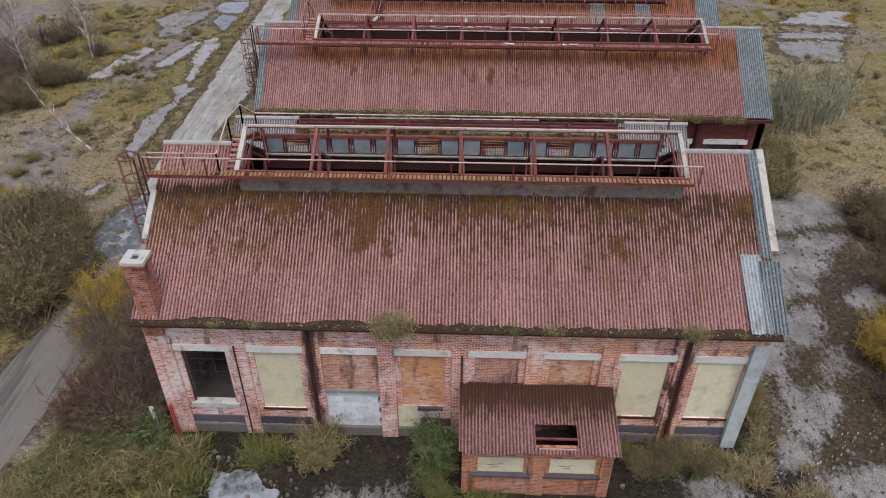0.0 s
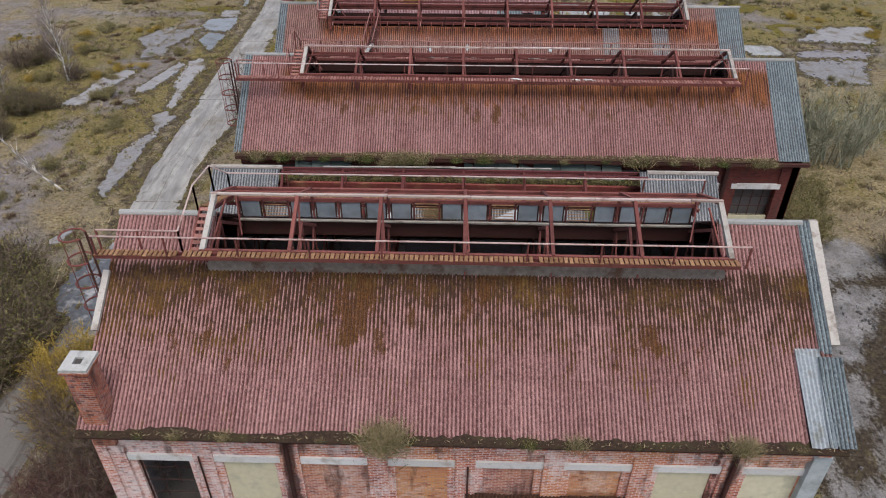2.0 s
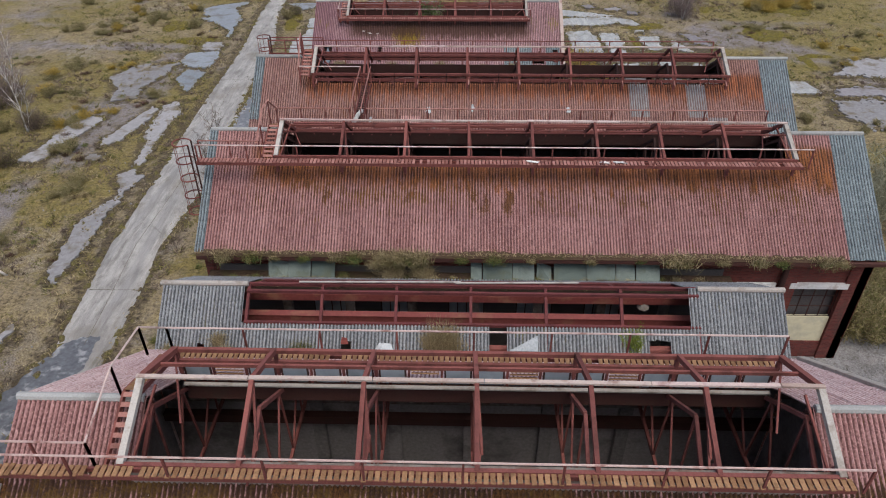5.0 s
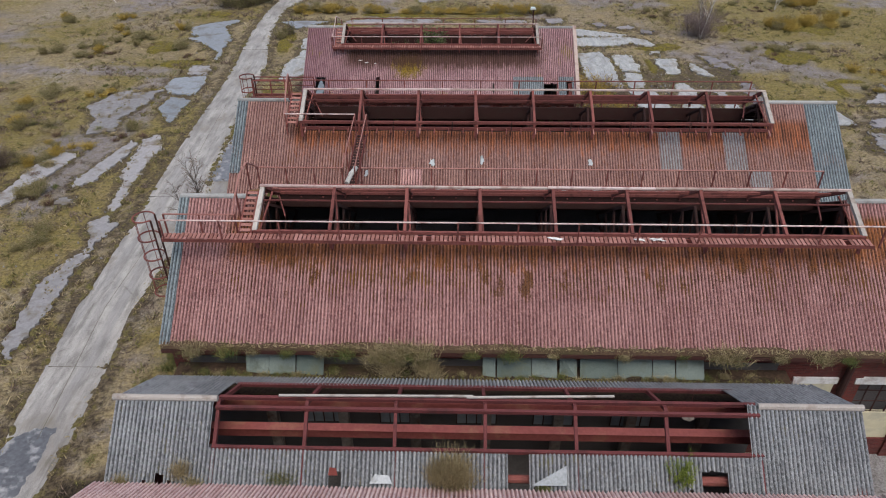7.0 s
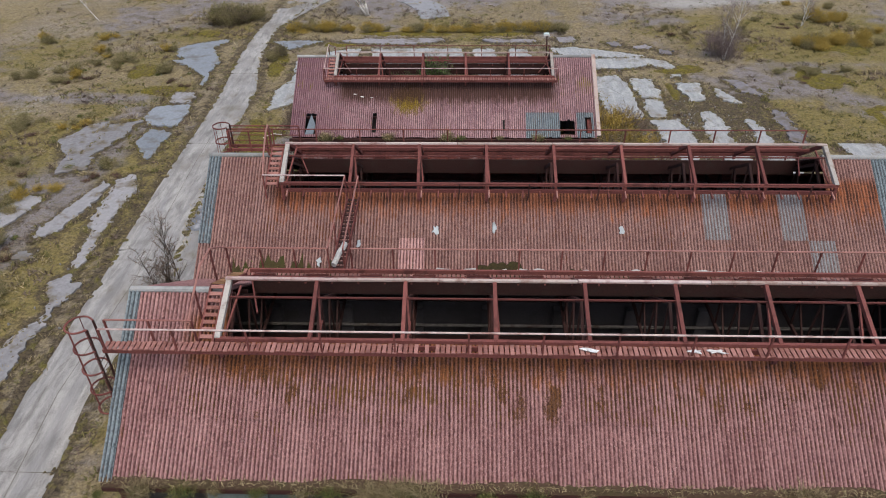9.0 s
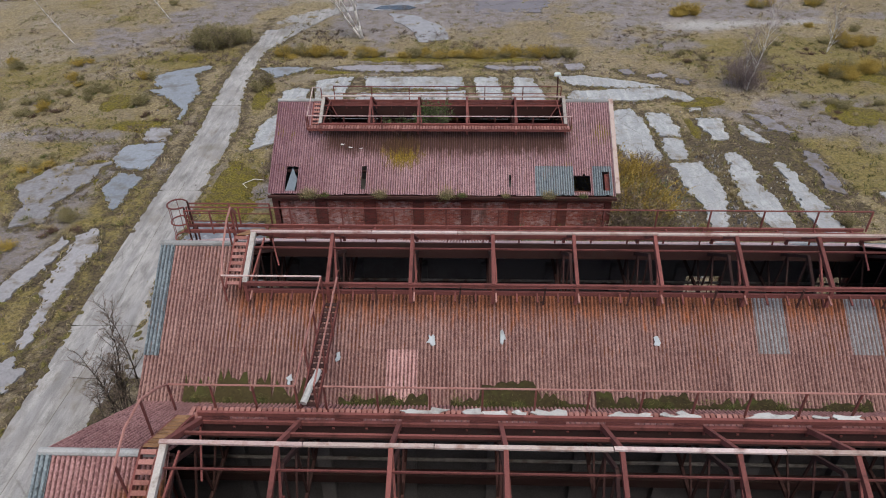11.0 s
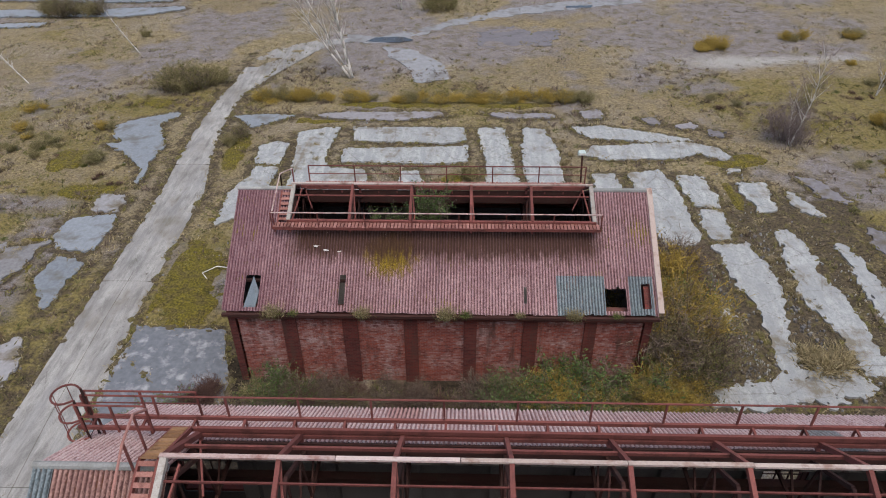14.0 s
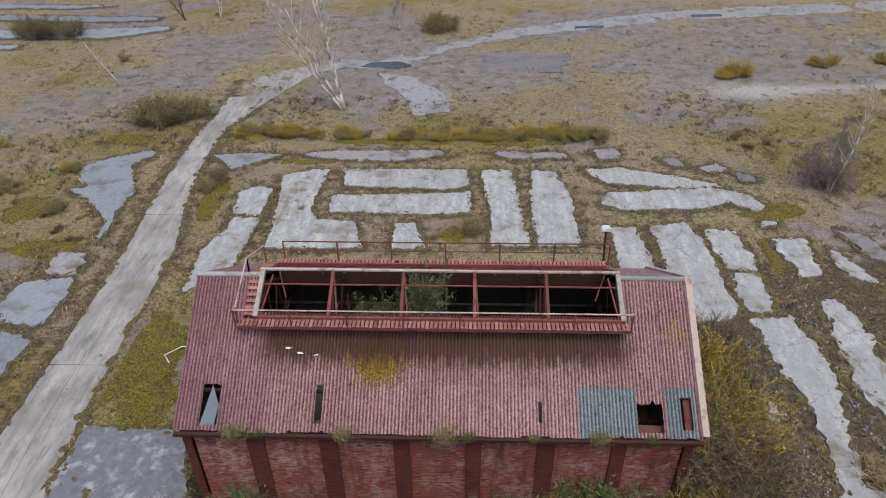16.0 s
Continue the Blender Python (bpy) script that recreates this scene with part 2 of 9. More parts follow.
upstand_grey = weathered("stained_grey_upstand", (0.11, 0.09, 0.075), (0.33, 0.295, 0.26), 1.6, 0.9, stain=(0.10, 0.05, 0.03), amount=0.85, fine=6)
slate_panel = weathered("blue_grey_panel", (0.10, 0.125, 0.145), (0.20, 0.235, 0.26), 2.0, 0.6)
slate_blue = weathered("blue_engineering_brick", (0.055, 0.05, 0.065), (0.12, 0.11, 0.13), 2.0, 0.7)
green_panel = weathered("green_grey_panel", (0.075, 0.10, 0.088), (0.20, 0.24, 0.215), 1.4, 0.7, stain=(0.10, 0.11, 0.07), amount=0.7)
# floor and inner wall colours are darkened to stand in for interior shade
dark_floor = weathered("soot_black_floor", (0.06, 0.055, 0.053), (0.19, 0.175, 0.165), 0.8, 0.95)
shade_dark = weathered("soot_black_wall", (0.06, 0.054, 0.053), (0.18, 0.165, 0.158), 0.8, 0.95)
shade_grey = weathered("soot_grey_wall", (0.15, 0.135, 0.13), (0.36, 0.33, 0.32), 0.6, 0.95, stain=(0.07, 0.06, 0.058), amount=0.7, fine=8)
gutter_moss = weathered("mossy_gutter_dirt", (0.026, 0.016, 0.011), (0.105, 0.066, 0.04), 1.5, 0.95, stain=(0.055, 0.05, 0.018), amount=0.6, fine=10, bump=0.03)
glass_dull = weathered("dirty_wired_glass", (0.20, 0.235, 0.26), (0.34, 0.375, 0.40), 1.5, 0.35, fine=6)


def brickwork(name, c1, c2, pale, paleness=0.5, warm=(0.36, 0.155, 0.07), warmth=0.7, mortar=(0.34, 0.30, 0.27), drips=(), washed=None):
    m, nt, b = surface(name, 0.9)
    p = position(nt)
    s = node(nt, "SeparateXYZ", {0: p})
    u, v = math2(nt, "DIVIDE", math2(nt, "ADD", s.outputs[0], s.outputs[1]), 0.215), math2(nt, "DIVIDE", s.outputs[2], 0.082)
    row = math2(nt, "FLOOR", v, 0.0)
    u = math2(nt, "ADD", u, math2(nt, "MULTIPLY", math2(nt, "MODULO", row, 2.0), 0.5))
    col = math2(nt, "FLOOR", u, 0.0)
    cell = node(nt, "CombineXYZ", {0: col, 1: row, 2: 3.0}).outputs[0]
    one = node(nt, "TexWhiteNoise", {"Vector": cell}).outputs["Value"]
    two = node(nt, "TexWhiteNoise", {"Vector": scaled(nt, cell, (1.0, 1.0, 2.7))}).outputs["Value"]
    joint = math2(nt, "MAXIMUM", step(nt, math2(nt, "SUBTRACT", u, col), 0.09, 0.13, 1.0, 0.0), step(nt, math2(nt, "SUBTRACT", v, row), 0.17, 0.25, 1.0, 0.0))
    patch, mid, fine, veil = grain(nt, p, 0.45, 5.0), grain(nt, p, 4.5, 6.0, 0.8), grain(nt, p, 45.0, 3.0), grain(nt, p, 0.6, 4.0)
    c = blend(nt, step(nt, one, 0.1, 0.9), c2, c1)
    c = blend(nt, math2(nt, "MULTIPLY", step(nt, math2(nt, "ADD", patch, step(nt, s.outputs[0], washed, washed + 12.0, -0.12, 0.07)) if washed else patch, 0.42, 0.62, 0.0, warmth), step(nt, two, 0.0, 0.6, 0.4, 1.0)), c, warm)
    bloom = math2(nt, "ADD", math2(nt, "ADD", math2(nt, "MULTIPLY", mid, 0.30), math2(nt, "MULTIPLY", math2(nt, "ADD", math2(nt, "MULTIPLY", two, 0.4), grain(nt, p, 11.0, 4.0, 0.8)), 0.22)), math2(nt, "MULTIPLY", veil, 0.42))
    if washed:
        bloom = math2(nt, "ADD", bloom, step(nt, s.outputs[0], washed, washed + 9.0, 0.045, 0.0))
    c = blend(nt, step(nt, bloom, 0.50, 0.63, 0.0, paleness), c, pale)
    c = blend(nt, math2(nt, "MULTIPLY", joint, 0.85), c, mortar)
    c = blend(nt, step(nt, math2(nt, "ADD", one, math2(nt, "MULTIPLY", mid, 0.6)), 0.22, 0.42, 0.55, 0.0), c, (0.08, 0.03, 0.027))
    for x_d, w_d in drips:
        off = math2(nt, "ABSOLUTE", math2(nt, "SUBTRACT", s.outputs[0], x_d), 0.0)
        off = math2(nt, "SUBTRACT", off, math2(nt, "MULTIPLY", math2(nt, "SUBTRACT", grain(nt, scaled(nt, p, (3.0, 3.0, 1.2)), 1.0, 4.0), 0.5), 0.9))
        c = blend(nt, step(nt, off, w_d * 0.4, w_d, 0.85, 0.0), c, (0.055, 0.022, 0.02))
    c = blend(nt, step(nt, grain(nt, scaled(nt, p, (2.2, 2.2, 0.5)), 1.0, 4.0), 0.54, 0.70, 0.0, 0.8), c, (0.10, 0.05, 0.04))
    h = math2(nt, "SUBTRACT", math2(nt, "MULTIPLY", fine, 0.4), joint)
    finish(nt, b, c, h, 0.012, 0.8)
    return m


brick = brickwork("old_red_brick", (0.64, 0.21, 0.12), (0.42, 0.125, 0.085), (0.84, 0.74, 0.72), 0.8, (0.68, 0.26, 0.08), 0.85, mortar=(0.84, 0.77, 0.74), washed=-8.0, drips=((-4.7, 0.32), (8.72, 0.26), (8.3, 0.12)))
brick_orange = brickwork("orange_infill_brick", (0.70, 0.33, 0.13), (0.54, 0.21, 0.11), (0.80, 0.62, 0.52), 0.75, (0.60, 0.20, 0.10), 0.7, mortar=(0.50, 0.33, 0.22))
brick_wine = brickwork("wine_red_panel_brick", (0.34, 0.09, 0.06), (0.20, 0.052, 0.042), (0.58, 0.42, 0.40), 0.85, (0.36, 0.085, 0.045), 0.6, mortar=(0.30, 0.17, 0.15))
brick_dark = brickwork("deep_red_brick", (0.15, 0.036, 0.030), (0.09, 0.024, 0.021), (0.20, 0.09, 0.08), 0.3, (0.22, 0.05, 0.03), 0.5, mortar=(0.13, 0.06, 0.05))
brick_annexe = brickwork("annexe_brick", (0.56, 0.19, 0.08), (0.27, 0.085, 0.05), (0.66, 0.50, 0.42), 0.35, (0.58, 0.18, 0.055), 0.7, mortar=(0.56, 0.42, 0.34))
brick_chimney = brickwork("chimney_brick", (0.46, 0.13, 0.065), (0.17, 0.06, 0.05), (0.60, 0.46, 0.42), 0.4, (0.50, 0.16, 0.06), 0.8, mortar=(0.40, 0.30, 0.26))
brick_panel = brickwork("worn_panel_brick", (0.56, 0.23, 0.15), (0.38, 0.14, 0.11), (0.76, 0.60, 0.56), 0.8, (0.62, 0.26, 0.10), 0.7, mortar=(0.62, 0.50, 0.44))


# ---- mesh helpers ----
class Shape:
    """Collects boxes, beams and tubes into one mesh."""

    def __init__(self):
        self.v, self.f = [], []

    def prism(self, lower, upper):
        n, k = len(lower), len(self.v)
        self.v += [tuple(p) for p in lower] + [tuple(p) for p in upper]
        self.f += [tuple(k + i for i in reversed(range(n))), tuple(k + n + i for i in range(n))]
        self.f += [(k + i, k + (i + 1) % n, k + n + (i + 1) % n, k + n + i) for i in range(n)]
        return self

    def box(self, x0, x1, y0, y1, z0, z1):
        return self.prism([(x0, y0, z0), (x1, y0, z0), (x1, y1, z0), (x0, y1, z0)], [(x0, y0, z1), (x1, y0, z1), (x1, y1, z1), (x0, y1, z1)])

    def beam(self, p, q, w, h, n=4, up=(0, 0, 1)):
        p, q = Vector(p), Vector(q)
        d = (q - p).normalized()
        side = d.cross(Vector(up))
        if side.length < 1e-3:
            side = d.cross(Vector((0, 1, 0)))
        side.normalize()
        top = side.cross(d)
        if n == 4:
            ring = [side * a * w / 2 + top * b * h / 2 for a, b in ((-1, -1), (1, -1), (1, 1), (-1, 1))]
        else:
            ring = [side * math.cos(2 * math.pi * i / n) * w / 2 + top * math.sin(2 * math.pi * i / n) * h / 2 for i in range(n)]
        return self.prism([p + r for r in ring], [q + r for r in ring])

    def rod(self, points, r, n=5):
        """One continuous bent rod through the points."""
        k0 = len(self.v)
        pts = [Vector(p) for p in points]
        for i, p in enumerate(pts):
            d = (pts[min(i + 1, len(pts) - 1)] - pts[max(i - 1, 0)]).normalized()
            side = d.cross(Vector((0, 0, 1)))
            side = side.normalized() if side.length > 1e-3 else Vector((1, 0, 0))
            top = side.cross(d)
            self.v += [tuple(p + side * math.cos(2 * math.pi * j / n) * r + top * math.sin(2 * math.pi * j / n) * r) for j in range(n)]
            if i:
                k = k0 + i * n
                self.f += [(k - n + j, k - n + (j + 1) % n, k + (j + 1) % n, k + j) for j in range(n)]
        self.f += [tuple(k0 + j for j in reversed(range(n))), tuple(len(self.v) - n + j for j in range(n))]
        return self

    def tube(self, p, q, r, n=6):
        return self.beam(p, q, 2 * r, 2 * r, n)

    def path(self, points, r, n=6):
        for a, b in zip(points, points[1:]):
            self.tube(a, b, r, n)
        return self


ORIGIN = {}


def thing(name, place, label, category, group="", kind=""):
    ob = tagged(new(name), label, category, group, kind)
    ob.location = place
    ORIGIN[ob] = Vector(place)
    return ob


def part(name, shape, mat, parent=None, label="", smooth=False):
    o = ORIGIN[parent] if parent else Vector((0, 0, 0))
    me = bpy.data.meshes.new(name)
    me.from_pydata([(x - o.x, y - o.y, z - o.z) for x, y, z in shape.v], [], shape.f)
    me.materials.append(mat)
    if smooth:
        me.polygons.foreach_set("use_smooth", [True] * len(me.polygons))
    ob = tagged(new(name, me), label)
    ob.parent = parent
    ORIGIN[ob] = o
    return ob


def piece(name, me, parent, m):
    """A repeated piece on shared mesh data, at the pose m in the world."""
    ob = new(name, me)
    ob.parent = parent
    ob.matrix_basis = Matrix.Translation(-ORIGIN[parent]) @ m
    ORIGIN[ob] = ORIGIN[parent]
    return ob


def shared(name, shape, mat, smooth=False):
    me = bpy.data.meshes.new(name)
    me.from_pydata(shape.v, [], shape.f)
    me.materials.append(mat)
    if smooth:
        me.polygons.foreach_set("use_smooth", [True] * len(me.polygons))
    return me


# ---- corrugated sheets ----
SHEET_CACHE = {}


def sheet_mesh(waves, length, mat, ragged=0):
    """A corrugated sheet: waves across, from its lower edge up the slope."""
    key = (waves, round(length, 3), mat.name, ragged)
    if key not in SHEET_CACHE:
        rnd = random.Random(str(key))
        s, k, depth = Shape(), 6, 0.03
        n, rows = waves * k, 3
        chip = [rnd.uniform(0, 0.03) + (rnd.random() < 0.12) * rnd.uniform(0, 0.12) for _ in range(waves + 1)]
        for j in range(rows + 1):
            for i in range(n + 1):
                v = length * j / rows
                if j == 0 and ragged:
                    v += chip[i // k]
                s.v.append((i * PITCH / k, v, depth * math.cos(2 * math.pi * i / k) + rnd.uniform(-0.002, 0.002)))
        for j in range(rows):
            for i in range(n):
                a = j * (n + 1) + i
                s.f.append((a, a + 1, a + n + 2, a + n + 1))
        SHEET_CACHE[key] = shared("corrugated_sheet", s, mat, True)
    return SHEET_CACHE[key]


def slope_sheets(parent, x0, x1, eave, top, rows, mat, back=False, special=None, skip=None, lift=0.03, seed=1, gaps=(), hole=None):
    """Lay sheets on a slope from eave (y, z) up to top (y, z). rows: fractions. special(x, r) may name another material; skip(x, r) leaves a hole."""
    rnd = random.Random(seed)
    (ya, za), (yb, zb) = eave, top
    run, rise = abs(yb - ya), zb - za
    length, ang = math.hypot(run, rise), math.degrees(math.atan2(rise, run))
    full = 8
    width = full * PITCH
    n = int(math.ceil((x1 - x0) / width - 1e-6))
    gaps = [(x0 + round((g[0] - x0) / PITCH) * PITCH, x0 + round((g[1] - x0) / PITCH) * PITCH, g[2], g[3]) for g in gaps]
    for r, (fa, fb) in enumerate(zip(rows, rows[1:])):
        for c in range(n):
            xl = x0 + c * width
            waves = full if xl + width <= x1 + 0.05 else max(1, int(round((x1 - xl) / PITCH)))
            xm = xl + waves * PITCH / 2
            if skip and skip(xm, r):
                continue
            if hole and r >= hole[2] and xl < hole[1] and xl + waves * PITCH > hole[0]:
                if hole[0] - xl > 0.06:
                    waves = int(round((hole[0] - xl) / PITCH))
                elif xl + waves * PITCH - hole[1] > 0.06:
                    left = int(round((xl + waves * PITCH - hole[1]) / PITCH))
                    xl, waves = xl + (waves - left) * PITCH, left
                else:
                    continue
                if waves < 1:
                    continue
            mt = (special(xm, r) if special else None) or mat
            cut = [g for g in gaps if g[0] < xl + waves * PITCH and g[1] > xl and g[2] < fb and g[3] > fa]
            if cut:
                ga, gb, ha, hb = cut[0]
                bits = [(xl, min(ga, xl + waves * PITCH), fa, fb), (max(gb, xl), xl + waves * PITCH, fa, fb), (max(ga, xl), min(gb, xl + waves * PITCH), fa, max(fa, ha)), (max(ga, xl), min(gb, xl + waves * PITCH), min(fb, hb), fb)]
                for xa, xb, f0, f1 in bits:
                    wv = int(round((xb - xa) / PITCH))
                    if wv >= 1 and (f1 - f0) * length > 0.08:
                        a, s0, h0 = radians(ang), f0 * length - 0.02, lift + 0.012 * r + 0.004
                        piece("corrugated_sheet", sheet_mesh(wv, (f1 - f0) * length + 0.02, mt, 1), parent, pose(xa, ya + s0 * math.cos(a) - h0 * math.sin(a), za + s0 * math.sin(a) + h0 * math.cos(a), ang - 0.3, 0, 0))
                continue
            variant = rnd.randint(1, 3) if r == 0 else 0
            me = sheet_mesh(waves, (fb - fa) * length + 0.12, mt, variant)
            s = fa * length - 0.06 + rnd.uniform(-0.02, 0.02)
            h = lift + 0.012 * r + rnd.uniform(0, 0.008)
            a = radians(ang)
            sign = -1 if back else 1
            y = ya + sign * (s * math.cos(a) - h * math.sin(a))
            z = za + s * math.sin(a) + h * math.cos(a)
            tilt = ang - 0.35 + rnd.uniform(-0.12, 0.12)
            turn = rnd.uniform(-0.12, 0.12)
            if back:
                m = pose(xl + waves * PITCH, y, z, 0, 0, 180 + turn) @ pose(0, 0, 0, tilt, 0, 0)
            else:
                m = pose(xl, y, z, 0, 0, turn) @ pose(0, 0, 0, tilt, 0, 0)
            piece("corrugated_sheet", me, parent, m)


# ---- hall shell ----
WALL = 0.35


def gable(x0, x1, ya, za, yr, zr, yb, zb, z0, drop=0.12):
    """A gable wall between x0 and x1."""
    outline = [(ya, z0), (yb, z0), (yb, zb - drop), (yr, zr - drop), (ya, za - drop)]
    return Shape().prism([(x0, y, z) for y, z in outline], [(x1, y, z) for y, z in outline])


def truss(hall, x, ya, za, yr, zr, yb, zb, mat):
    s = Shape()
    for a, b, w in (((ya, za), (yr, zr), 0.11), ((yb, zb), (yr, zr), 0.11), ((ya, za), (yb, zb), 0.10)):
        s.beam((x, a[0], a[1] - 0.28), (x, b[0], b[1] - 0.28), 0.09, w)
    def chord(f):
        return (x, ya + (yb - ya) * f, za + (zb - za) * f - 0.28)
    def raft(f):
        return (x, ya + (yr - ya) * 2 * f, za + (zr - za) * 2 * f - 0.28) if f <= 0.5 else (x, yb + (yr - yb) * 2 * (1 - f), zb + (zr - zb) * 2 * (1 - f) - 0.28)
    for f, g in ((0.2, 0.2), (0.33, 0.2), (0.33, 0.36), (0.5, 0.36), (0.5, 0.5), (0.5, 0.64), (0.67, 0.64), (0.67, 0.8), (0.8, 0.8)):
        s.beam(chord(f), raft(g), 0.055, 0.055)
    part("truss", s, mat, hall)


def roof_frame(hall, x0, x1, eave, ridge, back, hole, mat):
    """Purlins under both slopes, broken at the lantern's opening hole = (xa, xb, half width)."""
    s = Shape()
    xa, xb, half = hole
    for (ye, ze) in (eave, back):
        for f in (0.03, 0.26, 0.5, 0.74, 0.97):
            y, z = ye + (ridge[0] - ye) * f, ze + (ridge[1] - ze) * f - 0.12
            if abs(y - ridge[0]) < half:
                s.box(x0, xa, y - 0.04, y + 0.04, z - 0.07, z + 0.05).box(xb, x1, y - 0.04, y + 0.04, z - 0.07, z + 0.05)
            else:
                s.box(x0, x1, y - 0.04, y + 0.04, z - 0.07, z + 0.05)
    return part("roof_frame", s, mat, hall)


def pierced(name, hall, mat, label, x0, x1, y0, y1, z0, z1, gaps):
    """A wall along x with openings (xa, xb, za, zb): solid lengths, with apron and head pieces at each opening."""
    spans, x = [], x0
    for xa, xb, za, zb in gaps:
        spans, x = spans + [(x, xa)], xb
    wall = part(name, Shape().box(*spans[0], y0, y1, z0, z1) if spans else Shape().box(x0, x1, y0, y1, z0, z1), mat, hall, label)
    for xa, xb in spans[1:] + ([(x, x1)] if spans else []):
        part("wall_length", Shape().box(xa, xb, y0, y1, z0, z1), mat, wall)
    for xa, xb, za, zb in gaps:
        part("apron", Shape().box(xa, xb, y0, y1, z0, za), mat, wall)
        part("window_head", Shape().box(xa, xb, y0, y1, zb, z1), mat, wall)
    return wall


def shell(hall, x0, x1, eave, ridge, back, z0, mat, trusses=(), ends=True, front_from=None, gaps=(), inside=None, frame_mat=None):
    inside, frame_mat = inside or shade_dark, frame_mat or steel_dark
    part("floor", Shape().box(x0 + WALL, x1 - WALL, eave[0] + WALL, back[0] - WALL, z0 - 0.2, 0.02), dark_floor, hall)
    # added inner sheets before the walls; their dark colour stands in for shade
    part("lining", Shape().box(front_from or x0 + 0.5, x1 - 0.5, eave[0] + 0.82, eave[0] + 0.86, 0.02, eave[1] - 0.35), inside, hall, "inner face of the wall, toned dark for the dim interior")
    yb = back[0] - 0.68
    pierced("lining", hall, inside, "inner face of the wall, toned dark for the dim interior", x0 + 0.5, x1 - 0.5, yb - 0.04, yb, 0.02, back[1] - 0.35, gaps)
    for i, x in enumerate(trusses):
        part("pilaster", Shape().box(x - 0.22, x + 0.22, yb - 0.3, yb - 0.042, 0.02, back[1] - 0.5), inside, hall, "brick pilaster toned dark for the dim hall")
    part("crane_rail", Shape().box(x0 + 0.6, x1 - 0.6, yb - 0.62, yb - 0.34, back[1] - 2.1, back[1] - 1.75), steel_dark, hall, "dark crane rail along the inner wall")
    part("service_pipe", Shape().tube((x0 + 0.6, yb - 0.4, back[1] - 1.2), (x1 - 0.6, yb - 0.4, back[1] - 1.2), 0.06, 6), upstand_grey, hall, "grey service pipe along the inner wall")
    if ends:
        for a, b in ((x0 + 0.14 + WALL, x0 + 0.17 + WALL), (x1 - 0.17 - WALL, x1 - 0.14 - WALL)):
            part("lining", gable(a, b, eave[0] + 0.9, eave[1] + 0.1, ridge[0], ridge[1] - 0.4, back[0] - 0.9, back[1] + 0.1, 0.02, 0.3), inside, hall, "inner face of the wall, toned dark for the dim interior")
        for a, b in ((x0 + 0.12, x0 + 0.12 + WALL), (x1 - 0.12 - WALL, x1 - 0.12)):
            part("gable_wall", gable(a, b, eave[0] + 0.25, eave[1] + 0.1, ridge[0], ridge[1], back[0] - 0.25, back[1] + 0.1, z0), mat, hall)
    # the default truss steel is a darker colour, for the shade indoors
    for x in trusses:
        truss(hall, x, eave[0] + 0.3, eave[1] + 0.1, ridge[0], ridge[1], back[0] - 0.3, back[1] + 0.1, frame_mat)


